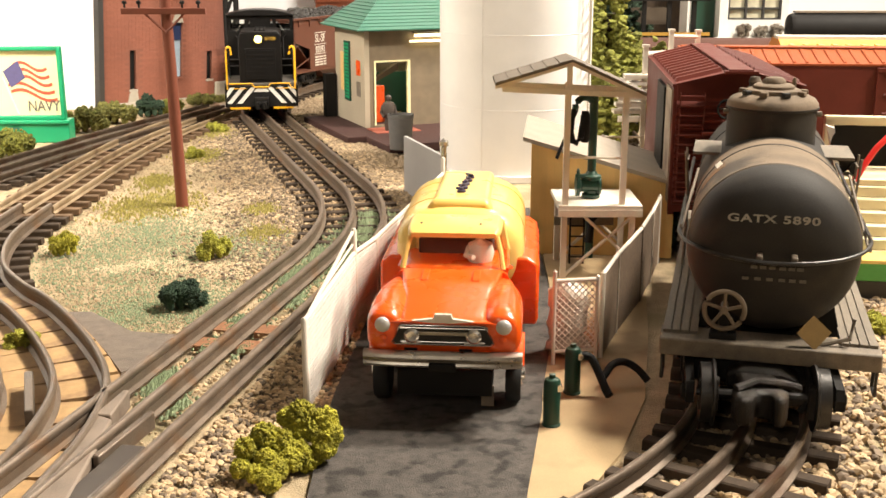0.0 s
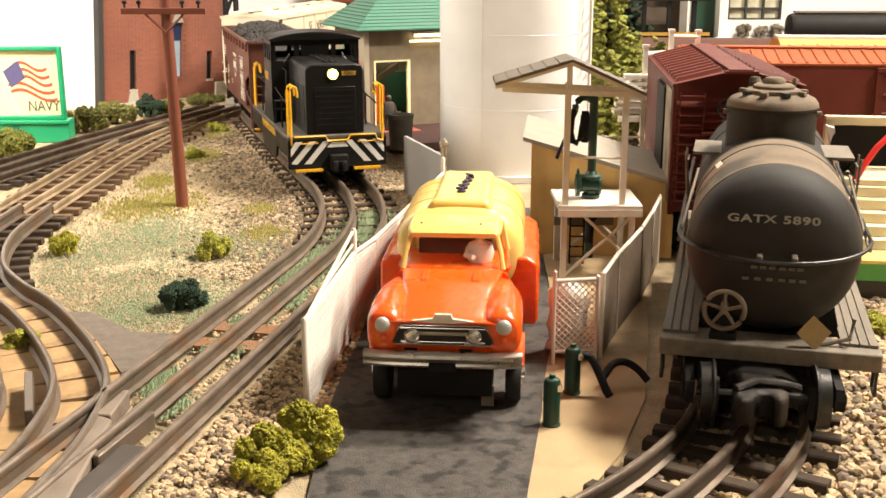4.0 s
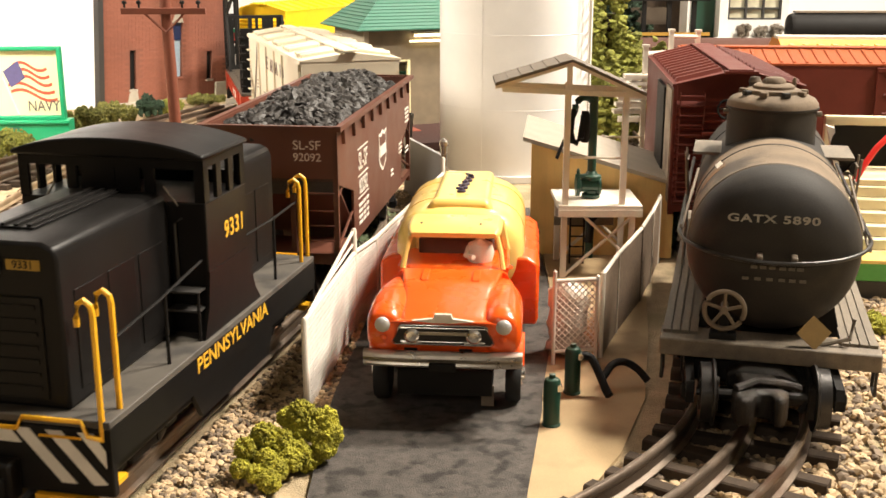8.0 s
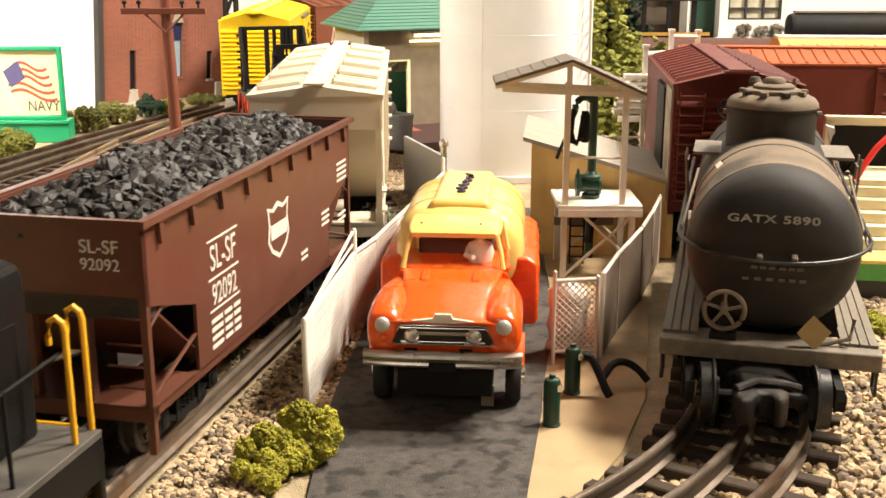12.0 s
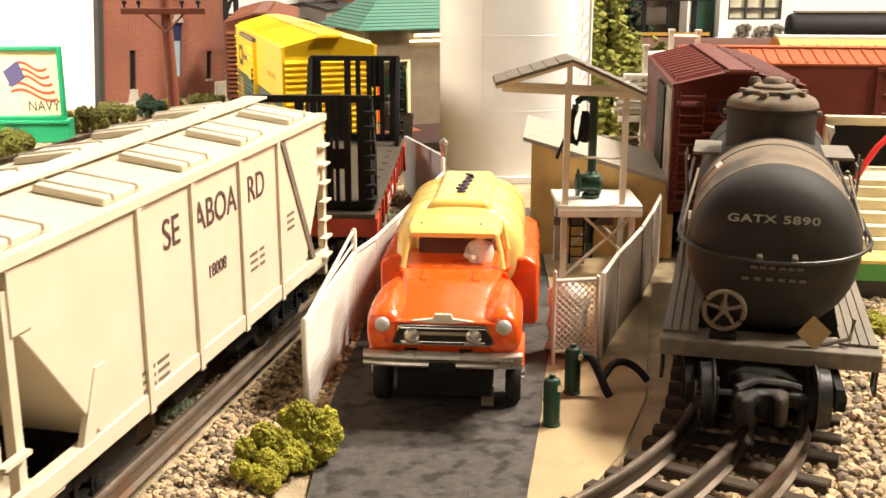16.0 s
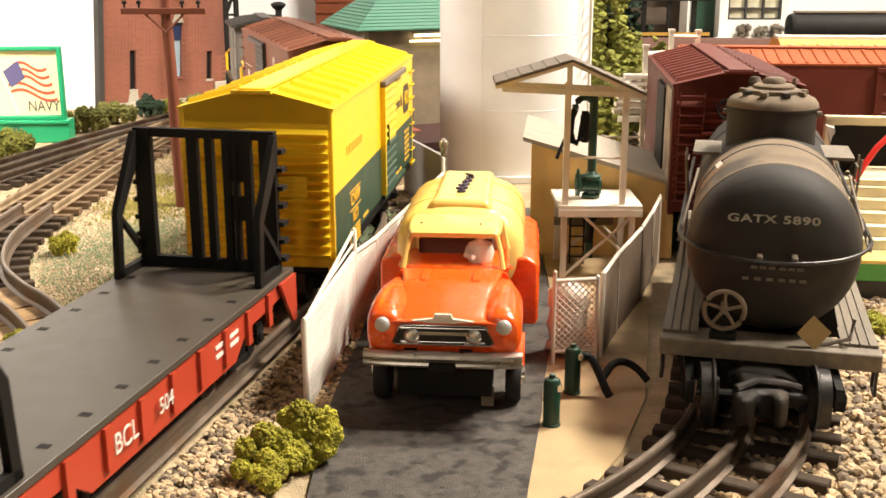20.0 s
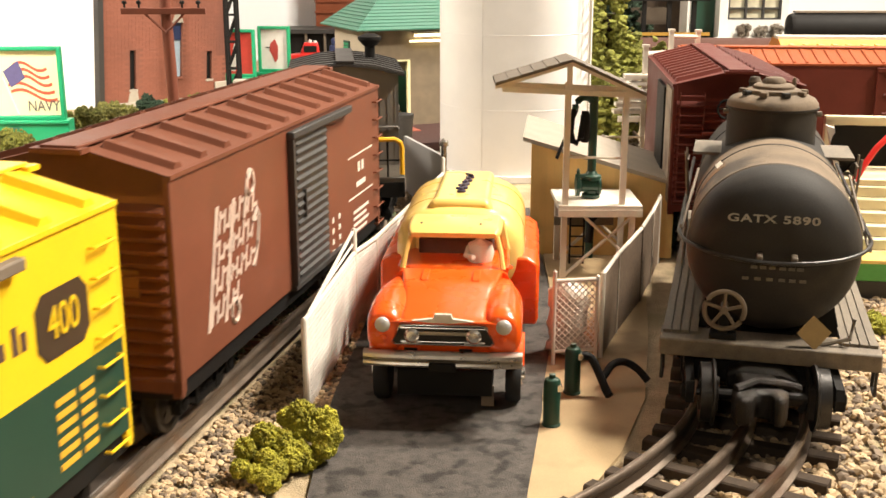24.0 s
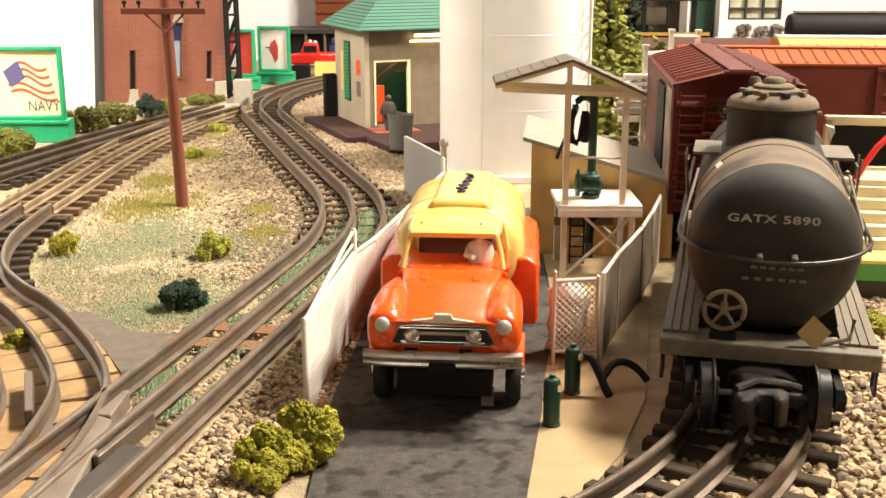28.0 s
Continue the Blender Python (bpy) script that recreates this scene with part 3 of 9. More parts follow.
def coal_hopper():
    v, h = vehicle("hopper_car", "brown open hopper car heaped with black coal", "hopper car", 17.2, 35.0, 2.9)
    W, top, sill = 2.65, 6.85, 1.75
    t = 0.1
    for sx in (-1, 1):
        x0, x1 = sorted((sx * W, sx * (W - t)))
        side = part("side_wall", Build().prism([(-h, top), (h, top), (h, 4.65), (h - 2.9, 3.8), (h - 2.9, sill), (-h + 2.9, sill), (-h + 2.9, 3.8), (-h, 4.65)], x0, x1, "x"), M_HOPPER, v)
        for k in range(9):
            ribs = Build()
            y = -h + 0.9 + k * (2 * h - 1.8) / 8
            a, b_ = sorted((sx * W, sx * (W + 0.14)))
            ribs.prism([(y - 0.14, top - 0.1), (y + 0.14, top - 0.1), (y + 0.05, top - 0.75), (y - 0.05, top - 0.75)], a, b_, "x")
            part("rib_bracket", ribs, M_HOPPER, side)
        x0, x1 = sorted((sx * (W - 0.05), sx * (W + 0.2)))
        part("top_rim", Build().box(x0, x1, -h, h, top - 0.12, top + 0.08), M_HOPPER, side)
        part("side_sill", Build().box(*sorted((sx * W, sx * (W - 0.25))), -h, h, 1.55, 1.8), M_HOPPER, v)
        letters("reporting_mark", "SL-SF", 0.78, M_LETTER, v, P(sx * (W + 0.012), -h * 0.45, 4.75, 90, 0, 90 * sx), 0.8)
        letters("car_number", "92092", 0.66, M_LETTER, v, P(sx * (W + 0.012), -h * 0.45, 3.65, 90, 0, 90 * sx), 0.8)
        bars = Build()
        xx = sorted((sx * (W + 0.004), sx * (W + 0.02)))
        for z in (5.3, 4.15, 3.2):
            bars.box(*xx, -h * 0.45 - 1.1, -h * 0.45 + 1.1, z, z + 0.06)
        for k in range(4):
            for j, (ya, yb) in enumerate(((-1.05, -0.25), (-0.1, 0.45), (0.6, 1.1))):
                bars.box(*xx, -h * 0.45 + ya, -h * 0.45 + yb, 2.85 - 0.26 * k, 2.98 - 0.26 * k)
        for y0, z0, w_, n in ((2.8, 2.6, 0.7, 2), (5.2, 3.3, 0.9, 3), (7.2, 4.6, 1.2, 4), (7.2, 3.0, 1.0, 2)):
            for k in range(n):
                bars.box(*xx, y0, y0 + w_, z0 + 0.22 * k, z0 + 0.1 + 0.22 * k)
        part("small_lettering", bars, M_LETTER, v, "small white lettering")
        sh = [(-1.1, 1.0), (-0.55, 0.85), (0, 1.05), (0.55, 0.85), (1.1, 1.0), (0.95, 0.35), (1.1, -0.3), (0.75, -0.75), (0.0, -1.1), (-0.75, -0.75), (-1.1, -0.3), (-0.95, 0.35)]
        out = Build().prism([(0.65 + p * 0.92, 4.35 + q * 0.92) for p, q in sh], *xx, "x")
        part("shield_emblem", out, M_LETTER, v, "white shield emblem")
        xi = sorted((sx * (W + 0.02), sx * (W + 0.03)))
        part("shield_inner", Build().prism([(0.65 + p * 0.76, 4.35 + q * 0.76) for p, q in sh], *xi, "x"), M_HOPPER, v)
        xi = sorted((sx * (W + 0.03), sx * (W + 0.04)))
        part("emblem_band", Build().box(*xi, -0.1, 1.4, 4.1, 4.6), M_LETTER, v)
    for s in (-1, 1):
        y = s * h
        part("end_sheet", Build().prism([(-W, top), (W, top), (W, top - 0.02), (W, 4.85), (-W, 4.85)], min(y, y - s * t), max(y, y - s * t)), M_HOPPER, v)
        part("slope_sheet", Build().loft([[(-W + 0.1, y - s * 0.1, 4.85), (W - 0.1, y - s * 0.1, 4.85), (W - 0.1, y - s * 3.6, 1.9), (-W + 0.1, y - s * 3.6, 1.9)], [(-W + 0.1, y - s * 0.1, 4.73), (W - 0.1, y - s * 0.1, 4.73), (W - 0.1, y - s * 3.7, 1.8), (-W + 0.1, y - s * 3.7, 1.8)]]), M_HOPPER, v)
        part("end_rim", Build().box(-W - 0.2, W + 0.2, min(y, y + s * 0.2), max(y, y + s * 0.2), top - 0.12, top + 0.08), M_HOPPER, v)
        part("end_sill", Build().box(-W, W, min(y, y - s * 0.35), max(y, y - s * 0.35), 1.4, 1.85), M_HOPPER, v, bevel=0.03)
        part("end_platform", Build().box(-W, W, min(y, y - s * 2.6), max(y, y - s * 2.6), 1.75, 1.85), M_HOPPER, v)
        for sx in (-1, 1):
            part("corner_post", Build().box(*sorted((sx * W, sx * (W - 0.2))), min(y, y - s * 0.2), max(y, y - s * 0.2), 0.5 if s < 0 else 1.2, top), M_HOPPER, v)
            part("diagonal_brace", Build().rod([(sx * (W - 0.08), y - s * 0.1, 2.05), (sx * (W - 0.08), y - s * 2.9, 2.9)], 0.06).rod([(sx * (W - 0.08), y - s * 0.1, 3.9), (sx * (W - 0.08), y - s * 0.95, 4.35)], 0.05), M_HOPPER, v)
            for z in (2.4, 3.0, 3.6, 4.3):
                part("grab_iron", Build().rod([(sx * 1.5, y + s * 0.08, z), (sx * 2.5, y + s * 0.08, z)], 0.035), M_HOPPER, v)
        for x in (-0.9, 0.7):
            part("end_post", Build().box(x, x + 0.2, min(y - s * 0.1, y - s * 0.4), max(y - s * 0.1, y - s * 0.4), 1.8, 4.2), M_HOPPER, v)
        letters("end_mark", "SL-SF", 0.36, M_LETTER, v, P(-1.45 * s, y + s * 0.012, 6.15, 90, 0, 0 if s < 0 else 180), 1.0)
        letters("end_number", "92092", 0.32, M_LETTER, v, P(-1.45 * s, y + s * 0.012, 5.68, 90, 0, 0 if s < 0 else 180), 1.0)
    part("bay", Build().prism([(-3.4, 1.9), (3.4, 1.9), (1.6, 0.6), (-1.6, 0.6)], -1.7, 1.7, "x"), M_HOPPER, v)
    part("floor_board", Build().box(-W + 0.1, W - 0.1, -h + 0.1, h - 0.1, 4.2, 6.1), M_COAL, v)
    rnd = random.Random(7)
    b = Build()
    for _ in range(2600):
        x, y = rnd.uniform(-W + 0.2, W - 0.2), rnd.uniform(-h + 0.2, h - 0.2)
        heap = 1.25 * (1 - (x / W) ** 2) ** 0.8 * (1 - abs(y / h) ** 6)
        z = 6.1 + heap + 0.12 * math.sin(x * 2.1 + y) + rnd.uniform(-0.15, 0.1)
        r = rnd.uniform(0.12, 0.3)
        b.lump(x, y, z, r, r * rnd.uniform(0.6, 1), r * rnd.uniform(0.6, 1), rnd, 0.35)
    rings = []
    for y in np.linspace(-h + 0.15, h - 0.15, 14):
        rings.append([(x, y, 6.05 + 1.2 * max(0, 1 - (x / W) ** 2) ** 0.8 * max(0, 1 - abs(y / h) ** 6)) for x in np.linspace(-W + 0.1, W - 0.1, 9)] + [(W - 0.1, y, 5.9), (-W + 0.1, y, 5.9)])
    b.loft(rings)
    part("coal_load", b, M_COAL, v, "heap of loose black coal", smooth=0)["kind"] = "stuff"
    return v


def covered_hopper():
    v, h = vehicle("covered_hopper_car", "cream covered hopper car with dark red lettering", "hopper car", 36.6, 57.9, 2.9)
    W, top = 2.75, 7.6
    body = Build()
    body.loft([[(x, -h + 1.25, z) for x, z in [(-W, 5.9), (W, 5.9), (W, top - 0.05), (0, top + 0.35), (-W, top - 0.05)]], [(x, -h + 4.2, z) for x, z in [(-W, 2.3), (W, 2.3), (W, top - 0.05), (0, top + 0.35), (-W, top - 0.05)]], [(x, h - 2.6, z) for x, z in [(-W, 2.3), (W, 2.3), (W, top - 0.05), (0, top + 0.35), (-W, top - 0.05)]], [(x, h - 0.1, z) for x, z in [(-W, 6.0), (W, 6.0), (W, top - 0.05), (0, top + 0.35), (-W, top - 0.05)]]])
    part("body", body, M_CREAM, v, bevel=0.03)
    for sx in (-1, 1):
        x0, x1 = sorted((sx * W, sx * (W + 0.1)))
        for y in (-4.1, -1.0, 2.4, 5.65):
            part("side_rib", Build().box(x0, x1, y - 0.13, y + 0.13, 1.9, top - 0.15), M_CREAM, v)
        part("side_sill", Build().box(*sorted((sx * (W - 0.3), sx * (W + 0.06))), -h, h, 1.95, 2.45), M_CREAM, v, bevel=0.03)
        part("eave_rail", Build().box(*sorted((sx * (W - 0.05), sx * (W + 0.12))), -h, h, top - 0.25, top - 0.02), M_CREAM, v)
        for s in (-1, 1):
            if s < 0:
                part("front_strut", Build().prism([(-h + 4.0, 4.1), (-h + 4.45, 4.1), (-h + 3.6, 2.0), (-h + 3.0, 2.0)], *sorted((sx * (W + 0.04), sx * (W - 0.12))), "x"), M_CREAM, v, "cream slanting strut")
                for y in (-h, -h + 0.8):
                    part("corner_post", Build().box(*sorted((sx * W, sx * (W - 0.25))), y, y + 0.28, 1.9, 6.9), M_CREAM, v)
                for z in (2.5, 3.35):
                    part("ladder_rung", Build().box(*sorted((sx * (W - 0.02), sx * (W + 0.2))), -h + 0.1, -h + 1.05, z, z + 0.1), M_CREAM, v)
                continue
            part("diagonal_brace", Build().prism([(s * (h - 4.7), top - 0.25), (s * (h - 4.35), top - 0.25), (s * (h - 1.2), 2.0), (s * (h - 1.6), 2.0)], *sorted((sx * (W + 0.05), sx * (W - 0.1))), "x"), M_DUST, v, "dusty grey diagonal brace")
            part("corner_post", Build().box(*sorted((sx * W, sx * (W - 0.25))), *sorted((s * h, s * (h - 0.3))), 1.9, top), M_CREAM, v)
            for k in range(7):
                z = 2.2 + 0.7 * k
                part("ladder_rung", Build().box(*sorted((sx * (W - 0.02), sx * (W + 0.22))), *sorted((s * h, s * (h - 0.85))), z, z + 0.09), M_CREAM, v)
        for w_, y in (("SE", -2.3), ("ABOA", 0.62), ("RD", 3.72)):
            letters("railroad_name", w_, 0.85, M_LETR, v, P(sx * (W + 0.012), sx * y, 6.22, 90, 0, 90 * sx), 0.92)
        letters("car_number", "18008", 0.4, M_LETR, v, P(sx * (W + 0.012), 0.5 * sx, 4.5, 90, 0, 90 * sx), 0.95)
        bars = Build()
        xx = sorted((sx * (W + 0.004), sx * (W + 0.016)))
        for k in range(3):
            bars.box(*xx, -4.4, -3.7, 3.0 - 0.24 * k, 3.1 - 0.24 * k)
            bars.box(*xx, -3.55, -2.9, 3.0 - 0.24 * k, 3.1 - 0.24 * k)
            bars.box(*xx, 3.0, 3.6, 4.1 - 0.24 * k, 4.2 - 0.24 * k)
            bars.box(*xx, 3.8, 4.2, 4.1 - 0.24 * k, 4.2 - 0.24 * k)
            bars.box(*xx, 6.4, 7.1, 4.6 - 0.24 * k, 4.7 - 0.24 * k)
        part("small_lettering", bars, M_DUST, v, "small grey lettering")
    for k in range(5):
        for sx in (-1, 1):
            y = -h + 2.2 + k * (2 * h - 4.4) / 4
            hb = Build().box(-0.95, 0.95, -1.0, 1.0, 0, 0.24)
            for e in (-0.6, 0.6):
                hb.box(-1.02, 1.02, e - 0.06, e + 0.06, 0.1, 0.3)
            part("hatch", hb, M_CREAM, v, bevel=0.06, at=P(sx * 1.6, y, top + 0.1, 0, sx * 8, 0))
    part("running_board", Build().box(-0.42, 0.42, -h - 0.35, h + 0.35, top + 0.42, top + 0.5), M_CREAM, v)
    for s in (-1, 1):
        part("end_platform", Build().box(-W, W, *sorted((s * h, s * (h - 2.4))), 1.85, 2.0), M_CREAM, v)
        part("end_sill", Build().box(-W, W, *sorted((s * h, s * (h - 0.3))), 1.4, 2.1), M_CREAM, v, bevel=0.04)
        part("end_panel", Build().box(-W, W, *sorted((s * h, s * (h - 0.2))), 6.1, top - 0.02), M_CREAM, v)
        if s < 0:
            for sx in (-1, 1):
                part("corner_plate", Build().prism([(-h + 1.0, 7.4), (-h + 1.9, 7.4), (-h + 1.75, 5.9), (-h + 1.0, 5.9)], *sorted((sx * (W + 0.05), sx * (W - 0.1))), "x"), M_CREAM, v, "cream corner plate")
            part("roof_end", Build().prism([(-W - 0.05, top - 0.1), (W + 0.05, top - 0.1), (W + 0.05, top - 0.02), (0, top + 0.36), (-W - 0.05, top - 0.02)], -h - 0.05, -h + 1.3), M_CREAM, v)
            part("end_sheet", Build().box(-W + 0.1, W - 0.1, -h + 4.2, -h + 4.4, 2.0, 3.2), M_BLACK, v)
        part("air_tank", Build().lathe([(0, -1.2), (0.42, -1.15), (0.42, 1.15), (0, 1.2)], 14, (0, s * (h - 1.1), 2.45), "x"), M_CREAM, v)
    for y in (-h * 0.42, 0, h * 0.42):
        part("hopper_bay", Build().prism([(y - 2.3, 2.3), (y + 2.3, 2.3), (y + 0.9, 0.7), (y - 0.9, 0.7)], -1.9, 1.9, "x"), M_CREAM if abs(y) < 0 else M_BLACK, v)
    return v


def bulkhead_flat():
    v, h = vehicle("bulkhead_flat_car", "red flat car with a grey deck and dark end bulkheads, unloaded", "flat car", 61.9, 81.0, 3.8)
    W = 2.75
    part("deck", Build().box(-W, W, -h, h, 2.5, 2.72), M_DECK, v, "plain grey-brown deck", bevel=0.03)
    for sx in (-1, 1):
        for k in range(9):
            y = -h + 2.4 + k * (2 * h - 4.8) / 8
            part("stake_pocket", Build().box(sx * 2.2 - 0.15, sx * 2.2 + 0.15, y - 0.12, y + 0.12, 2.72, 2.726), M_BLACK, v)
    for sx in (-1, 1):
        x0, x1 = sorted((sx * (W - 0.08), sx * (W - 0.3)))
        part("side_sill", Build().prism([(-h, 2.5), (h, 2.5), (h, 2.0), (h - 4.2, 1.8), (h - 5.2, 1.1), (-h + 5.2, 1.1), (-h + 4.2, 1.8), (-h, 2.0)], x0, x1, "x"), M_RED, v)
        for k in range(9):
            y = -h + 2.4 + k * (2 * h - 4.8) / 8
            part("stake_bracket", Build().box(*sorted((sx * (W - 0.1), sx * (W + 0.04))), y - 0.16, y + 0.16, 1.35, 2.45), M_RED, v)
        letters("reporting_mark", "BCL", 0.55, M_LETTER, v, P(sx * (W + 0.052), -2.8, 1.85, 90, 0, 90 * sx), 0.9)
        letters("car_number", "504", 0.45, M_LETTER, v, P(sx * (W + 0.052), -0.6, 1.85, 90, 0, 90 * sx), 0.9)
        bars = Build()
        for k in range(2):
            bars.box(*sorted((sx * (W - 0.075), sx * (W - 0.05))), 3.9, 4.6, 1.72 + 0.28 * k, 1.85 + 0.28 * k)
            bars.box(*sorted((sx * (W - 0.075), sx * (W - 0.05))), 2.9, 3.5, 1.72 + 0.28 * k, 1.85 + 0.28 * k)
        part("small_lettering", bars, M_LETTER, v)
    for s in (-1, 1):
        y = s * (h - 0.75)
        bh = part("bulkhead", Build().box(-2.55, 2.55, y - 0.12, y + 0.12, 2.72, 3.1), M_BLACK, v, "dark slatted end bulkhead")
        part("top_beam", Build().box(-2.55, 2.55, y - 0.12, y + 0.12, 7.3, 7.6), M_BLACK, bh)
        for x, w_ in ((-2.25, 0.6), (-0.43, 0.36), (0.18, 0.26), (0.8, 0.26), (1.12, 0.14), (1.55, 0.26), (2.27, 0.56)):
            part("bulkhead_post", Build().box(x - w_ / 2, x + w_ / 2, y - 0.15, y + 0.15, 2.72, 7.6), M_BLACK, bh)
        part("bulkhead_plate", Build().box(0.67, 1.68, y - 0.08, y + 0.08, 4.5, 5.35).box(0.67, 1.68, y - 0.08, y + 0.08, 5.85, 7.3), M_BLACK, bh)
        for sx in (-1, 1):
            part("gusset", Build().prism([(y, 7.5), (y - s * 0.25, 7.5), (y - s * 1.85, 5.0), (y - s * 2.0, 2.72), (y - s * 1.65, 2.72), (y - s * 1.5, 4.8), (y, 6.7)], *sorted((sx * 2.62, sx * 2.4)), "x"), M_BLACK, bh)
            part("gusset_strut", Build().prism([(y, 3.4), (y, 3.05), (y - s * 1.55, 4.7), (y - s * 1.6, 4.95)], *sorted((sx * 2.6, sx * 2.42)), "x"), M_BLACK, bh)
            part("gusset_foot", Build().box(*sorted((sx * 2.62, sx * 2.4)), *sorted((y, y - s * 2.0)), 2.72, 3.0), M_BLACK, bh)
            for k in range(7):
                z = 3.1 + 0.62 * k
                part("bulkhead_rung", Build().box(*sorted((sx * 2.3, sx * 2.75)), *sorted((y, y + s * 0.45)), z, z + 0.16), M_BLACK, bh)
        part("end_sill", Build().box(-W, W, *sorted((s * h, s * (h - 0.3))), 1.7, 2.5), M_RED, v)
        part("drawbar", Build().box(-0.14, 0.14, *sorted((s * h, s * (h + 2.4))), 0.85, 1.05), M_BLACK, v)
        for sx in (-1, 1):
            part("corner_step", Build().prism([(s * h, 2.5), (s * (h - 1.5), 2.5), (s * (h - 0.35), 0.85), (s * h, 0.85)], *sorted((sx * (W - 0.05), sx * (W + 0.08))), "x"), M_RED, v)
    return v


def boxcar_shell(v, h, m_top, m_low, m_roof, m_end, W=2.9, floor=2.1, eave=7.8, split=4.5, ridge=8.42, ribs=12, rib=0.28, rise=0.2):
    """Sides, corrugated ends, ribbed roof with running board."""
    for sx in (-1, 1):
        x0, x1 = sorted((sx * W, sx * (W - 0.12)))
        up = part("side_upper", Build().box(x0, x1, -h, h, split, eave), m_top, v)
        part("side_lower", Build().box(x0, x1, -h, h, floor, split), m_low, v)
        part("eave_strip", Build().box(*sorted((sx * (W - 0.02), sx * (W + 0.06))), -h, h, eave - 0.1, eave + 0.02), m_roof, v)
    part("floor_frame", Build().box(-W + 0.12, W - 0.12, -h + 0.12, h - 0.12, 1.5, 2.15), M_BLACK, v)
    for s in (-1, 1):
        y = s * h
        e = Build()
        n = 14
        pts = []
        for k in range(n * 4 + 1):
            z = floor + (eave - 0.75 - floor) * k / (n * 4)
            d = (0.0, 0.13, 0.2, 0.1)[k % 4]
            pts.append((y + s * d, z))
        pts += [(y, eave - 0.6), (y, eave), (y - s * 0.12, eave), (y - s * 0.12, floor)]
        e.prism(pts, -W + 0.16, W - 0.16, "x")
        part("corrugated_end", e, m_end, v, "horizontally corrugated end", smooth=40)
        part("gable", Build().prism([(-W, eave - 0.55), (W, eave - 0.55), (W, eave), (0.55, ridge), (-0.55, ridge), (-W, eave)], *sorted((y, y - s * 0.1))), m_end, v)
        for sx in (-1, 1):
            part("corner_post", Build().box(*sorted((sx * (W + 0.01), sx * (W - 0.18))), *sorted((y + s * 0.01, y - s * 0.18)), floor, eave), m_end, v, bevel=0.04)
        part("door_placard", Build().box(0.55, 1.95, *sorted((y + s * 0.1, y + s * 0.17)), 4.5, 5.3), m_end, v, bevel=0.04)
        part("end_sill", Build().box(-W, W, *sorted((y, y - s * 0.3)), floor - 0.35, floor), m_end, v)
        part("brake_platform", Build().box(-0.75, 0.75, *sorted((y, y + s * 0.45)), ridge - 0.05, ridge + 0.08), m_roof, v)
        for sx in (-1, 1):
            part("corner_stirrup", Build().box(*sorted((sx * W, sx * (W - 0.3))), *sorted((y, y - s * 0.25)), floor - 0.5, floor), m_end, v, bevel=0.06)
    roof = Build().prism([(-W - 0.05, eave), (W + 0.05, eave), (0.55, ridge), (-0.55, ridge)], -h, h)
    part("roof", roof, m_roof, v)
    for k in range(ribs):
        y = -h + 0.9 + k * (2 * h - 1.8) / (ribs - 1)
        for sx in (-1, 1):
            up = [(-rib, 0), (-rib / 2, rise), (rib / 2, rise), (rib, 0)]
            r = Build().loft([[(sx * (W - 0.15), y + d, eave + 0.02 + e) for d, e in up], [(sx * 0.75, y + d, ridge - 0.06 + e) for d, e in up]], closed=True)
            part("roof_rib", r, m_roof, v)
    part("running_board", Build().box(-0.55, 0.55, -h - 0.3, h + 0.3, ridge + 0.05, ridge + 0.15), m_roof, v, bevel=0.03)


def boxcar_door(v, y0, y1, W, z0, z1, m_low, m_high, m_track, split=None, n=13):
    for sx in (-1, 1):
        d = Build()
        d.box(*sorted((sx * W, sx * (W + 0.12))), y0, y1, z0, split or z1)
        door = part("sliding_door", d, m_low, v, "ribbed sliding door", bevel=0.03)
        if split:
            part("door_upper", Build().box(*sorted((sx * W, sx * (W + 0.12))), y0, y1, split, z1), m_high, door)
        for k in range(n):
            z = z0 + 0.25 + k * (z1 - z0 - 0.5) / (n - 1)
            part("door_rib", Build().prism([(sx * (W + 0.12), z - 0.1), (sx * (W + 0.2), z - 0.03), (sx * (W + 0.2), z + 0.03), (sx * (W + 0.12), z + 0.1)], y0 + 0.25, y1 - 0.2), m_high if split and z > split else m_low, door)
        part("door_edge", Build().box(*sorted((sx * W, sx * (W + 0.24))), y0 - 0.22, y0, z0, z1), m_high if split else m_low, door)
        part("door_track", Build().box(*sorted((sx * W, sx * (W + 0.28))), y0 - 0.25, y1 + (y1 - y0) * 0.75, z1, z1 + 0.28), m_track, v, "door rail", bevel=0.05)
        part("door_rail_low", Build().box(*sorted((sx * W, sx * (W + 0.2))), y0 - 0.25, y1 + (y1 - y0) * 0.75, z0 - 0.16, z0), m_low if split else m_track, v)
        part("latch", Build().box(*sorted((sx * (W + 0.12), sx * (W + 0.24))), y0 + 0.9, y0 + 1.0, z0 + 2.2, z0 + 3.2), m_low, door)


def side_ladder(v, y, W, z0, z1, m):
    for sx in (-1, 1):
        for k in range(8):
            z = z0 + (z1 - z0) * k / 7
            part("ladder_rung", Build().rod([(sx * W, y - 0.45, z), (sx * (W + 0.16), y - 0.45, z), (sx * (W + 0.16), y + 0.45, z), (sx * W, y + 0.45, z)], 0.04), m, v)


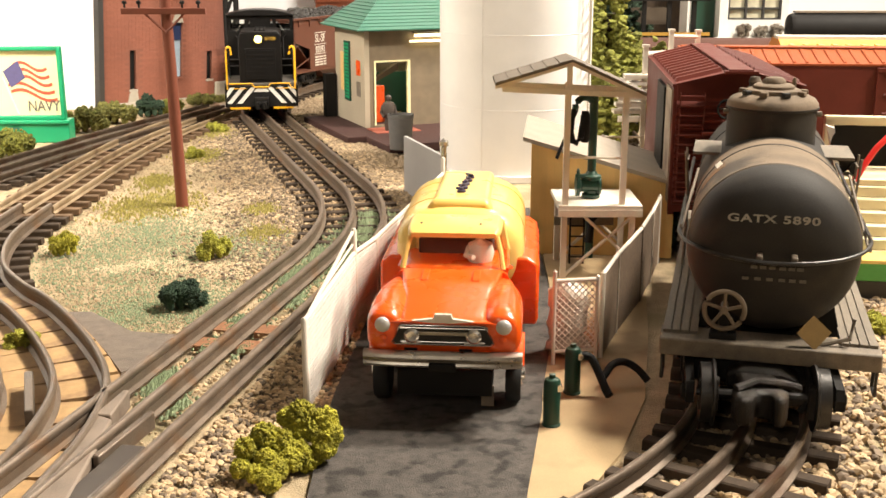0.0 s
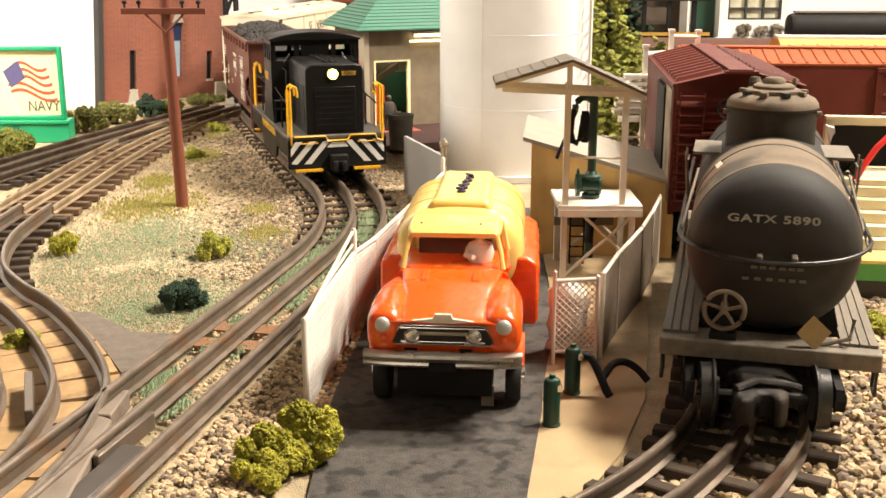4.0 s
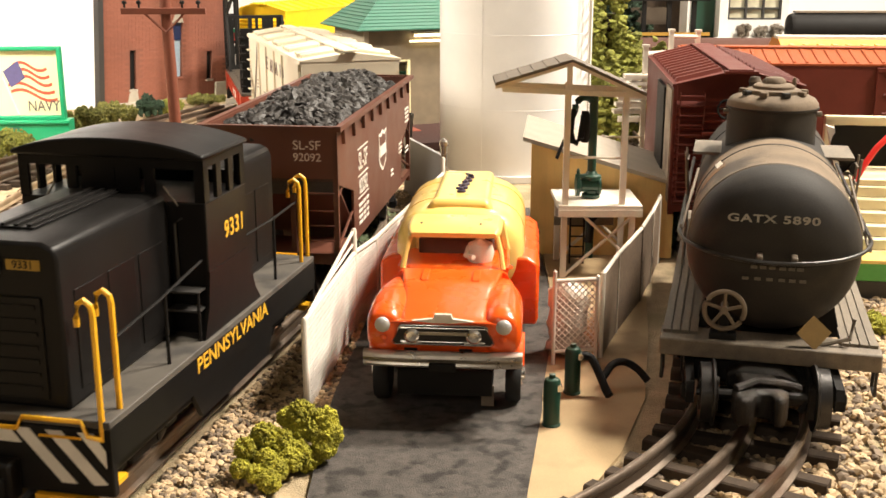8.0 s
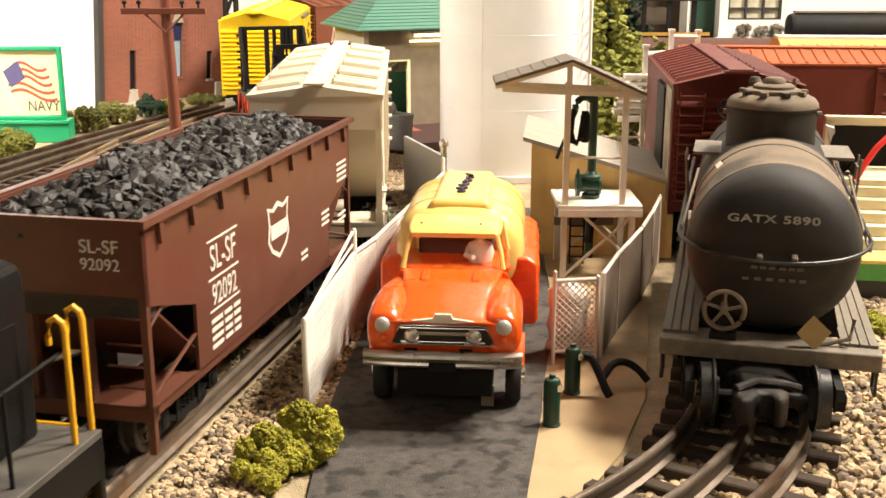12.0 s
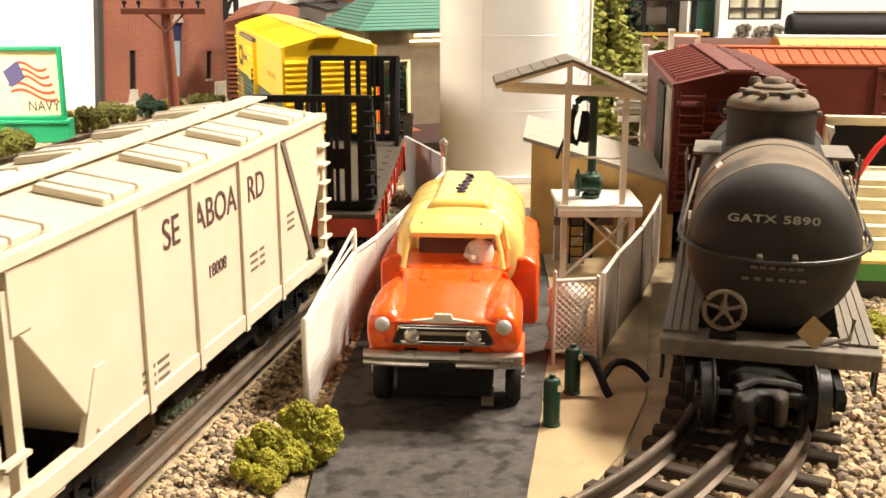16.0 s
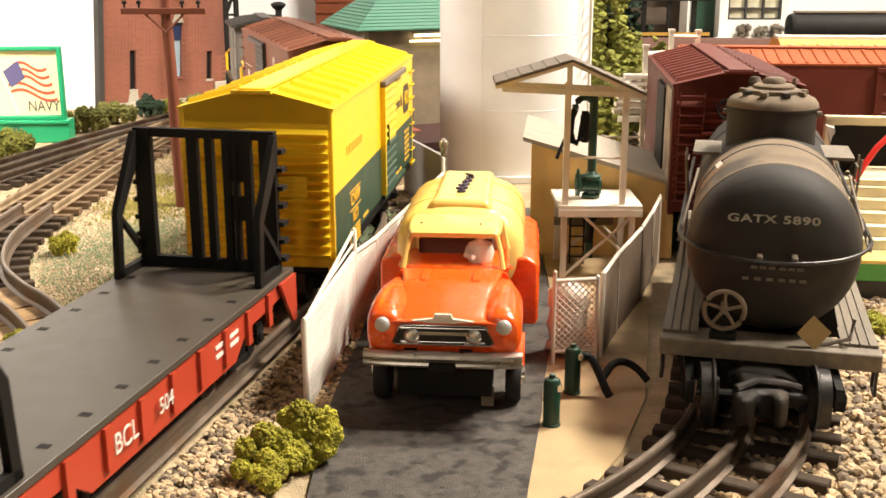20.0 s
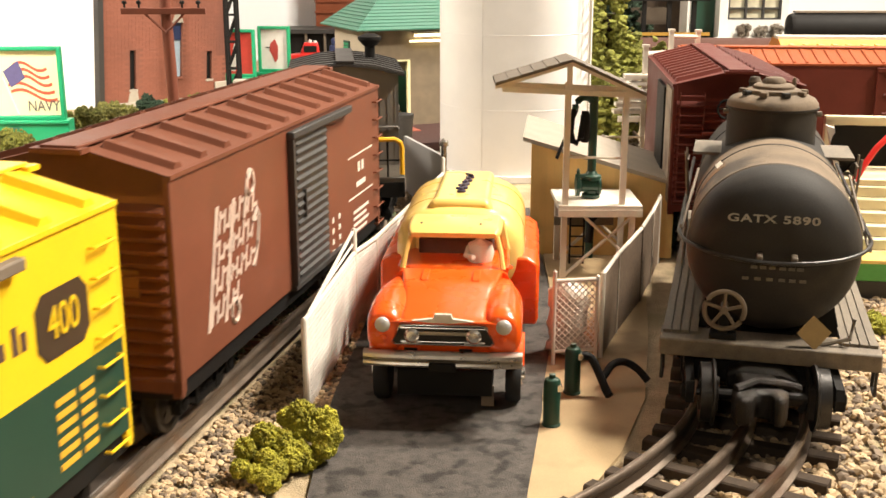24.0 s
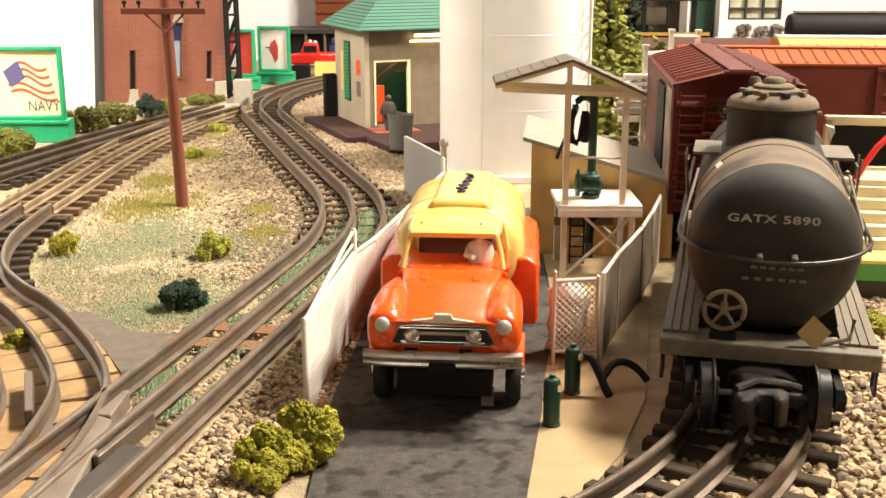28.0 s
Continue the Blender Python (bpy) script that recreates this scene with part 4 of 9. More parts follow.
def yellow_boxcar():
    v, h = vehicle("yellow_boxcar", "bright yellow and dark green boxcar with a ribbed roof", "boxcar", 84.1, 105.7, 3.1)
    W = 2.9
    boxcar_shell(v, h, M_YELLOW, M_GREEN, M_YELLOW, M_YELLOW)
    boxcar_door(v, 0.2, 3.9, W, 2.2, 7.3, M_GREEN, M_YELLOW, M_DUST, 4.5)
    side_ladder(v, h - 0.9, W, 2.0, 7.0, M_YELLOW)
    for sx in (-1, 1):
        x = sx * (W + 0.012)
        letters("reporting_mark", "CNW", 0.5, M_LETY, v, P(x, -6.6, 3.6, 90, 0, 90 * sx), 1.1, bold=0.008)
        letters("car_number", "1671", 0.46, M_LETY, v, P(x, -6.6, 2.84, 90, 0, 90 * sx), 1.05, bold=0.008)
        bars = Build()
        xx = sorted((sx * (W + 0.004), sx * (W + 0.016)))
        for z in (3.95, 3.18):
            bars.box(*xx, -7.8, -5.4, z, z + 0.05)
        for k in range(5):
            bars.box(*xx, -7.9, -6.9, 2.35 - 0.16 * k, 2.44 - 0.16 * k)
            bars.box(*xx, -6.7, -5.6, 2.35 - 0.16 * k, 2.44 - 0.16 * k)
        for k in range(6):
            bars.box(*xx, 7.6, 8.4, 3.9 - 0.3 * k, 4.05 - 0.3 * k)
            bars.box(*xx, 8.6, 9.2, 3.9 - 0.3 * k, 4.05 - 0.3 * k)
        for y0, y1 in ((-4.9, -3.6), (4.5, 5.3), (5.6, 6.4)):
            bars.box(*xx, y0, y1, 2.25, 2.4)
        part("small_lettering", bars, M_LETY, v)
        dk = Build()
        for k in range(7):
            dk.box(*xx, -8.2 + 0.5 * k, -7.85 + 0.5 * k, 5.6, 5.95)
        part("faded_lettering", dk, mat("ochre_lettering", (0.55, 0.33, 0.02), 0.5), v)
        b2 = Build()
        for k in range(4):
            b2.box(*xx, 4.7 + 0.36 * k, 4.95 + 0.36 * k, 5.6, 5.95)
        b2.box(*xx, 6.3, 6.5, 5.55, 6.15).box(*xx, 6.6, 6.8, 5.55, 5.95)
        part("dark_lettering", b2, M_LETR, v)
        oct_ = [(-1.05, 0.45), (-0.75, 0.75), (0.75, 0.75), (1.05, 0.45), (1.05, -0.45), (0.75, -0.75), (-0.75, -0.75), (-1.05, -0.45)]
        part("emblem", Build().prism([(8.2 + p, 5.75 + q) for p, q in oct_], *xx, "x"), mat("emblem_brown", (0.05, 0.03, 0.015), 0.5), v, "dark eight-sided emblem")
        letters("emblem_number", "400", 0.75, M_YELLOW, v, P(sx * (W + 0.03), 8.2, 5.75, 90, 0, 90 * sx), 0.8)
    return v


def brown_boxcar():
    v, h = vehicle("brown_boxcar", "oxide brown boxcar with a black ribbed door and white lettering", "boxcar", 108.5, 128.75, 3.0)
    W = 2.9
    boxcar_shell(v, h, M_OXIDE, M_OXIDE, M_OXIDE, M_OXIDE)
    boxcar_door(v, -1.1, 2.6, W, 2.2, 7.3, M_DGREY, M_DGREY, M_DGREY, None, 16)
    side_ladder(v, h - 0.5, W, 1.9, 7.2, M_OXIDE)
    for sx in (-1, 1):
        xx = sorted((sx * (W + 0.004), sx * (W + 0.016)))
        rnd = random.Random(11)
        sc = Build()
        # a slanting script emblem of four lines, drawn as plain strokes in a leaning block
        def lean(y, z):
            return (y * 0.92 - 0.5 + 0.28 * (z - 5.0) * 0.8, 4.75 + 0.8 * (z - 5.0) + 0.05 * (y + 6.2))
        for row, (z, y0, n) in enumerate(((6.5, -7.6, 8), (5.45, -7.9, 9), (4.4, -7.9, 9), (3.35, -7.7, 6))):
            for k in range(n):
                a = y0 + 0.4 * k
                z0, z1 = z - 0.4 - rnd.uniform(0, 0.12), z + rnd.uniform(0.15, 0.5)
                sc.prism([lean(a, z0), lean(a + 0.15, z0), lean(a + 0.15, z1), lean(a, z1)], *xx, "x")
                zz = z0 + 0.1 if k % 2 else z1 - 0.3
                sc.prism([lean(a, zz), lean(a + 0.5, zz), lean(a + 0.5, zz + 0.16), lean(a, zz + 0.16)], *xx, "x")
        sc.prism([lean(-7.95, 2.75), lean(-7.7, 2.75), lean(-7.7, 7.1), lean(-7.95, 7.1)], *xx, "x")
        sc.prism([lean(-6.6, 2.6), lean(-6.35, 2.6), lean(-6.35, 7.0), lean(-6.6, 7.0)], *xx, "x")
        for cy, cz in ((-4.7, 6.6), (-6.3, 2.95)):
            sc.rod([(sx * (W + 0.01), cy + 0.26 * math.cos(a), cz + 0.36 * math.sin(a)) for a in np.linspace(0, 6.6, 13)], 0.07, 5)
        sc.rod([(sx * (W + 0.01), y, z) for y, z in ((-5.4, 5.6), (-5.15, 6.2), (-4.95, 6.7), (-4.7, 6.9))], 0.08, 5)
        sc.rod([(sx * (W + 0.01), y, z) for y, z in ((-4.6, 5.3), (-4.3, 5.7), (-4.1, 5.4), (-4.3, 4.6), (-4.7, 3.9))], 0.08, 5)
        part("script_emblem", sc, mat("faded_white_print", (0.56, 0.43, 0.35), 0.6, vary=0.15, scale=200) if sx < 0 else bpy.data.materials["faded_white_print"], v, "faded white slanted script emblem drawn in strokes")["kind"] = "stuff"
        bars = Build()
        for z in (5.36, 3.66):
            bars.box(*xx, 5.5, 9.0, z, z + 0.06)
        for k in range(2):
            bars.box(*xx, 6.85 + 0.5 * k, 7.15 + 0.5 * k, 4.65, 5.05)
        bars.box(*xx, 6.6, 7.9, 4.05, 4.25)
        for k in range(4):
            bars.box(*xx, 3.3, 3.55, 3.3 - 0.42 * k, 3.5 - 0.42 * k)
            bars.box(*xx, 4.1, 4.35, 3.3 - 0.42 * k, 3.5 - 0.42 * k)
            bars.box(*xx, 6.1, 8.3 - 0.3 * (k % 2), 3.0 - 0.27 * k, 3.12 - 0.27 * k)
        part("small_lettering", bars, M_LETTER, v)
    return v


def work_caboose():
    v, h = vehicle("work_caboose", "grey work caboose with a dark roof and yellow end rails", "caboose", 132.2, 146.6, 2.9)
    W = 2.7
    part("deck", Build().box(-W, W, -h, h, 2.65, 2.9), M_DECK, v, bevel=0.04)
    for sx in (-1, 1):
        part("side_sill", Build().prism([(-h, 2.65), (h, 2.65), (h, 2.1), (h - 4.6, 2.0), (h - 5.4, 1.2), (-h + 5.4, 1.2), (-h + 4.6, 2.0), (-h, 2.1)], *sorted((sx * (W - 0.1), sx * (W - 0.3))), "x"), M_BLACK, v)
    y0, y1, hw, ev = -h + 3.2, -h + 9.5, 2.62, 7.5
    cabin = part("cabin", Build().box(-hw + 0.1, hw - 0.1, y0 + 0.1, y1 - 0.1, 2.86, 2.95), M_GREY, v, "grey boarded cabin")
    for sx in (-1, 1):
        x0, x1 = sorted((sx * hw, sx * (hw - 0.1)))
        wins = [(y0 + 1.35, y0 + 2.0), (y0 + 4.55, y0 + 5.2)]
        a = y0
        for w0, w1 in wins:
            part("side_wall", Build().box(x0, x1, a, w0, 2.9, ev), M_GREY, cabin)
            part("side_wall", Build().box(x0, x1, w0, w1, 2.9, 5.7), M_GREY, cabin)
            part("side_wall", Build().box(x0, x1, w0, w1, 7.0, ev), M_GREY, cabin)
            a = w1
        part("side_wall", Build().box(x0, x1, a, y1, 2.9, ev), M_GREY, cabin)
    for s, y in ((-1, y0), (1, y1)):
        e = Build()
        a, b_ = sorted((y, y - s * 0.1))
        e.box(-hw, -0.2, a, b_, 2.9, ev).box(0.6, hw, a, b_, 2.9, ev).box(-0.2, 0.6, a, b_, 2.9, 5.3).box(-0.2, 0.6, a, b_, 6.5, ev)
        e.prism([(-hw, ev), (hw, ev), (1.3, ev + 0.32), (0, ev + 0.42), (-1.3, ev + 0.32)], a, b_)
        part("end_wall", e, M_GREY, cabin)
        part("door_frame", Build().box(-0.5, -0.35, *sorted((y, y + s * 0.06)), 2.9, 6.75).box(0.75, 0.9, *sorted((y, y + s * 0.06)), 2.9, 6.75).box(-0.5, 0.9, *sorted((y, y + s * 0.06)), 6.75, 6.9), M_GREY, cabin)
        for k in range(14):
            x = -hw + 0.18 + k * (2 * hw - 0.36) / 13
            if not -0.55 < x < 0.95:
                part("board_strip", Build().box(x - 0.02, x + 0.02, *sorted((y, y + s * 0.03)), 2.9, ev), M_GREY, cabin)
    for sx in (-1, 1):
        for w0, w1 in ((y0 + 1.35, y0 + 2.0), (y0 + 4.55, y0 + 5.2)):
            x0, x1 = sorted((sx * hw, sx * (hw + 0.07)))
            win = part("window_frame", Build().box(x0, x1, w0 - 0.14, w0, 5.6, 7.1).box(x0, x1, w1, w1 + 0.14, 5.6, 7.1).box(x0, x1, w0 - 0.14, w1 + 0.14, 7.0, 7.12).box(x0, x1 + 0.06, w0 - 0.18, w1 + 0.18, 5.5, 5.7), M_GREY, cabin)
            g = part("pane", Build().box(*sorted((sx * (hw - 0.04), sx * (hw - 0.06))), w0, w1, 5.7, 7.0), M_GLASS, win)
        for z0, z1, a, b_ in ((3.3, 5.5, y0 + 2.6, y0 + 4.3), (3.0, 4.0, y0 + 0.25, y0 + 1.7)):
            part("panel", Build().box(*sorted((sx * hw, sx * (hw + 0.05))), a, b_, z0, z1), M_GREY, cabin, bevel=0.02)
    roof = [(-hw - 0.3, ev - 0.1), (-hw - 0.3, ev + 0.04), (-1.4, ev + 0.42), (0, ev + 0.54), (1.4, ev + 0.42), (hw + 0.3, ev + 0.04), (hw + 0.3, ev - 0.1), (1.3, ev + 0.3), (0, ev + 0.42), (-1.3, ev + 0.3)]
    rf = part("roof", Build().prism(roof, y0 - 0.5, y1 + 0.5), M_DGREY, cabin, "dark grey pitched roof")
    for k in range(7):
        y = y0 - 0.3 + k * (y1 - y0 + 0.6) / 6
        for sx in (-1, 1):
            part("roof_seam", Build().loft([[(0, y - 0.08, ev + 0.5), (0, y + 0.08, ev + 0.5), (0, y + 0.08, ev + 0.6), (0, y - 0.08, ev + 0.6)], [(sx * 1.4, y - 0.08, ev + 0.38), (sx * 1.4, y + 0.08, ev + 0.38), (sx * 1.4, y + 0.08, ev + 0.48), (sx * 1.4, y - 0.08, ev + 0.48)], [(sx * (hw + 0.3), y - 0.08, ev + 0.02), (sx * (hw + 0.3), y + 0.08, ev + 0.02), (sx * (hw + 0.3), y + 0.08, ev + 0.1), (sx * (hw + 0.3), y - 0.08, ev + 0.1)]]), M_DGREY, rf)
    part("roof_walk", Build().box(-0.45, 0.45, y0 - 0.5, y1 + 0.5, ev + 0.58, ev + 0.68), M_DGREY, rf)
    part("stove_pipe", Build().lathe([(0.42, 0), (0.42, 0.12), (0.27, 0.16), (0.27, 0.75), (0.4, 0.85), (0.62, 1.1), (0.62, 1.25), (0.3, 1.4), (0, 1.42)], 16, (1.35, y0 + 3.6, ev + 0.3)), M_BLACK, cabin, "black smoke pipe with a cap")
    part("wall_rail", Build().rod([(1.05, y0 - 0.12, 4.85), (2.55, y0 - 0.12, 4.85), (2.6, y0, 4.75)], 0.06, 8), M_GREY, cabin, "grey grab rail")
    for s in (-1, 1):
        y = s * (h - 0.2)
        part("end_rail", Build().rod([(-2.55, y, 2.9), (-2.55, y, 4.5), (-2.35, y, 4.7), (2.25, y, 4.7), (2.5, y, 4.55), (2.58, y, 4.3), (2.58, y, 3.0)], 0.115, 8), M_YLINE, v, "yellow bent end rail")
        part("low_rail", Build().rod([(-2.5, y, 3.7), (2.5, y, 3.7)], 0.045), M_BLACK, v)
        for x in (-1.3, 0.4, 1.9):
            part("rail_post", Build().rod([(x, y, 2.9), (x, y, 4.65)], 0.055), M_BLACK, v)
        for x in (-2.3, -0.35):
            part("gangway_rail", Build().rod([(x, y, 4.75), (x, y - s * 1.9, 4.8)], 0.085, 8), M_YLINE, v, "yellow gangway rail")
        part("end_beam", Build().box(-W, W, *sorted((s * h, s * (h - 0.3))), 1.9, 2.65), M_BLACK, v, bevel=0.04)
    return v


for build in (locomotive, coal_hopper, covered_hopper, bulkhead_flat, yellow_boxcar, brown_boxcar, work_caboose):
    build()

# distance of the headlight from the end of the near straight, over time
RUN = [(0, 45.5), (0.5, 43.8), (1, 41.8), (1.5, 39.2), (2, 35.9), (2.5, 32.0), (3, 27.4), (3.5, 22.4), (5.5, 3.2), (6, -3.9), (6.5, -10.1), (7, -15.3), (7.5, -19.5), (8, -24.0), (8.5, -25.8), (9, -27.8), (9.5, -29.4), (10, -31.0), (10.5, -32.7),
       (11, -34.6), (11.5, -36.6), (12, -39.3), (12.5, -43.3), (14.5, -56.4), (15, -59.5), (15.5, -63), (16, -65.6), (16.5, -68.5), (17, -71.2), (17.5, -73.6), (18, -75.9), (18.5, -79.3), (19, -83.4), (19.5, -88.1), (20, -92.5), (20.5, -95.7),
       (21, -98.9), (21.5, -103.1), (23.5, -123), (24, -129.4), (24.5, -135.6), (25, -141.4), (25.5, -148.4), (26, -155.6), (26.5, -161.9), (27, -168), (27.5, -175), (28, -182)]


def run_at(t):
    """A smooth curve through the table above."""
    n = len(RUN)
    i = max(0, min(n - 2, sum(1 for r in RUN if r[0] <= t) - 1))
    (ta, a), (tb, b) = RUN[i], RUN[i + 1]

    def slope(j):
        if j <= 0 or j >= n - 1:
            j0, j1 = max(0, j - 1), min(n - 1, j + 1)
            return (RUN[j1][1] - RUN[j0][1]) / (RUN[j1][0] - RUN[j0][0])
        l = (RUN[j][1] - RUN[j - 1][1]) / (RUN[j][0] - RUN[j - 1][0])
        r = (RUN[j + 1][1] - RUN[j][1]) / (RUN[j + 1][0] - RUN[j][0])
        return 2 * l * r / (l + r) if l * r > 0 else 0.0

    d, u = tb - ta, (t - ta) / (tb - ta)
    return (2 * u ** 3 - 3 * u * u + 1) * a + (u ** 3 - 2 * u * u + u) * d * slope(i) + (3 * u * u - 2 * u ** 3) * b + (u ** 3 - u * u) * d * slope(i + 1)


def motions():
    """Keys the vehicles along the main line, their trucks on the curves and their wheels."""
    times = [round(0.2 * k, 3) for k in range(141)]
    fine = [k / 15 for k in range(421)]
    for car, middle, reach, trucks in CARS:
        rows, swing = [], [[], []]
        for t in times:
            s = run_at(t) + middle + NEAR_RUN
            xa, ya, ha = along(MAIN, s - reach)
            xb, yb, hb = along(MAIN, s + reach)
            h = math.degrees(math.atan2(xb - xa, yb - ya))
            rows.append((t, P((xa + xb) / 2, (ya + yb) / 2, RAIL_TOP + 0.03, 0, 0, -h)))
            swing[0].append((t, P(0, -reach, 0, 0, 0, h - ha)))
            swing[1].append((t, P(0, reach, 0, 0, 0, h - hb)))
        walk(car, rows)
        walk(trucks[0], swing[0])
        walk(trucks[1], swing[1])
    for w in SPIN:
        at = w.matrix_basis.translation.copy()
        walk(w, [(t, Matrix.Translation(at) @ pose(0, 0, 0, math.degrees((RUN[0][1] - run_at(t)) / WHEEL_R))) for t in fine])


# ---- the setting ----
# Unseen room shell; its grey is set to limit bounce and reflections.
M_WALL = mat("dull_room_wall", (0.26, 0.24, 0.21), 0.8, vary=0.03, scale=10, bump=0.05)
M_BACK = mat("white_backdrop_board", (0.92, 0.93, 0.97), 0.7, vary=0.02, scale=12, bump=0.03)
M_GROUND = mat("tan_gravel_ground", (0.47, 0.36, 0.225), 0.95, vary=0.4, scale=90, fine=1500, bump=1.0, depth=0.001, spots=(0.35, 0.285, 0.165), spot_at=0.56)
M_GRIT = mat("fine_tan_grit", (0.47, 0.37, 0.23), 0.9, vary=0.2, scale=500, rand=0.2)
M_DGRIT = mat("brown_grit", (0.27, 0.2, 0.125), 0.9, vary=0.2, scale=500, rand=0.4)
M_STONE = mat("ballast_stone", (0.44, 0.32, 0.19), 0.85, vary=0.2, scale=400, rand=0.6)
M_DSTONE = mat("dark_ballast_stone", (0.17, 0.125, 0.085), 0.85, vary=0.2, scale=400, rand=0.5)
M_ROAD = mat("dark_asphalt", (0.07, 0.06, 0.052), 0.85, vary=0.5, scale=330, fine=1900, bump=0.9, depth=0.0004, spots=(0.022, 0.018, 0.015), spot_at=0.585)
M_SAND = mat("pale_sand_paper", (0.41, 0.295, 0.16), 0.85, vary=0.18, scale=50, spots=(0.25, 0.165, 0.085), spot_at=0.57)
M_OLIVE = mat("dark_olive_foam_foliage", (0.17, 0.165, 0.04), 0.95, vary=0.5, scale=350, fine=1800, bump=1.0, depth=0.001, rand=0.35)
M_BUSH = mat("olive_foam_foliage", (0.36, 0.33, 0.03), 0.95, vary=0.5, scale=350, fine=1800, bump=1.0, depth=0.001, rand=0.35)
M_DBUSH = mat("dark_green_foam_foliage", (0.024, 0.05, 0.026), 0.9, vary=0.5, scale=350, fine=1800, bump=1.0, depth=0.001, rand=0.35)
M_LEAF = mat("yellow_green_leaf_foam", (0.38, 0.37, 0.05), 0.9, vary=0.5, scale=350, fine=1800, bump=1.0, depth=0.001, rand=0.4)
M_TREE = mat("olive_green_tree_foam", (0.20, 0.205, 0.034), 0.95, vary=0.5, scale=350, fine=1800, bump=1.0, depth=0.001, rand=0.45)
M_TURF = mat("turquoise_green_turf", (0.25, 0.305, 0.18), 0.95, vary=0.4, scale=700, rand=0.45)
M_TURFY = mat("yellow_green_turf", (0.36, 0.31, 0.08), 0.95, vary=0.4, scale=700, rand=0.45)
M_CONC = mat("pale_concrete", (0.37, 0.335, 0.275), 0.8, vary=0.15, scale=150)
M_BRICK = mat("red_brick", (0.24, 0.085, 0.052), 0.85, vary=0.3, scale=22, rand=0.1, stretch=(1, 1, 0.3), spots=(0.15, 0.058, 0.04), spot_at=0.62)
M_MORTAR = mat("brick_mortar", (0.205, 0.078, 0.05), 0.9, vary=0.15, scale=80)
M_BEIGE = mat("beige_plaster", (0.40, 0.34, 0.25), 0.8, vary=0.07, scale=60)
M_TAN = mat("tan_grey_plaster", (0.125, 0.098, 0.07), 0.8, vary=0.08, scale=60)
M_SGREEN = mat("sign_frame_green", (0.012, 0.32, 0.145), 0.4, vary=0.08, scale=60)
M_ROOFG = mat("green_metal_roof", (0.035, 0.135, 0.09), 0.45, vary=0.12, scale=60)
M_PAPER = mat("cream_poster_paper", (0.86, 0.80, 0.47), 0.7, vary=0.04)
M_SILVER = mat("silver_grey_paint", (0.80, 0.78, 0.75), 0.4, vary=0.07, scale=40, bump=0.1)
M_TIMBER = mat("white_painted_timber", (0.66, 0.60, 0.51), 0.6, vary=0.1, scale=200, stretch=(1, 1, 0.2))
M_OCHRE = mat("ochre_board_paint", (0.70, 0.47, 0.18), 0.65, vary=0.1, scale=120, rand=0.1)
M_SHINGLE = mat("grey_brown_roof_felt", (0.14, 0.115, 0.09), 0.75, vary=0.2, scale=200)
M_PUMP = mat("dark_green_machine_paint", (0.012, 0.045, 0.028), 0.35, vary=0.15)
M_POLE = mat("red_brown_pole", (0.17, 0.045, 0.022), 0.6, vary=0.2, scale=150, stretch=(1, 1, 0.15))
M_PLATF = mat("dark_red_brick_platform", (0.045, 0.016, 0.013), 0.8, vary=0.3, scale=300)
M_REDCAR = mat("dark_red_boxcar_paint", (0.105, 0.020, 0.013), 0.5, vary=0.15, scale=80, spec=0.22)
M_ORROOF = mat("orange_red_roof_paint", (0.29, 0.068, 0.022), 0.55, vary=0.15, scale=80, spec=0.2)
M_IVORY = mat("ivory_plastic", (0.72, 0.62, 0.40), 0.4, vary=0.05, scale=80)
M_REDW = mat("red_wire_plastic", (0.62, 0.02, 0.015), 0.35, vary=0.05)
M_BLUE = mat("dark_blue_paint", (0.02, 0.035, 0.10), 0.4)
M_SKYB = mat("pale_blue_glass_paint", (0.35, 0.45, 0.55), 0.4)
M_GATEP = mat("pale_fence_card", (0.62, 0.585, 0.53), 0.75, vary=0.12, scale=250)

room = thing("room_wall", "plain grey walls of the layout room, unseen", "wall", kind="structure")
part("wall_far", Build().box(-300, 300, 470, 480, -90, 160), M_WALL, room)
part("wall_near", Build().box(-300, 300, -210, -200, -90, 160), M_WALL, room)
part("wall_west", Build().box(-310, -300, -210, 480, -90, 160), M_WALL, room)
part("wall_east", Build().box(300, 310, -210, 480, -90, 160), M_WALL, room)
tagged(part("ceiling", Build().box(-300, 300, -200, 470, 150, 160), M_WALL), "plain grey room ceiling, unseen", "ceiling", kind="structure")
tagged(part("floor", Build().box(-300, 300, -200, 470, -100, -90), mat("grey_floor", (0.25, 0.23, 0.2), 0.7, scale=8)), "plain grey room floor", "floor", kind="structure")

# the ground: one sheet, finely uneven near the tracks
gx = np.concatenate([[-300, -120], np.arange(-60, 60.1, 1.2), [120, 300]])
gy = np.concatenate([[-200, -60], np.arange(10, 160.1, 1.2), [240, 470]])
gv, gf = [], []
for yy in gy:
    for xx in gx:
        w = 0.12 * noise.noise((xx * 0.25, yy * 0.25, 0)) + 0.06 * noise.noise((xx * 0.9, yy * 0.9, 3))
        gv.append((xx, yy, min(0.02, w - 0.06) if abs(xx) < 60 and 10 < yy < 160 else -0.05))
for j in range(len(gy) - 1):
    for i in range(len(gx) - 1):
        a = j * len(gx) + i
        gf.append((a, a + 1, a + 1 + len(gx), a + len(gx)))
tagged(part("ground", Build().add(gv, gf), M_GROUND, smooth=0), "tan gravel-covered layout ground", "ground", kind="structure")
tagged(part("layout_table", Build().box(-300, 300, -200, 470, -6, -0.4), M_DGREY), "dark benchwork under the layout", "table", kind="structure")

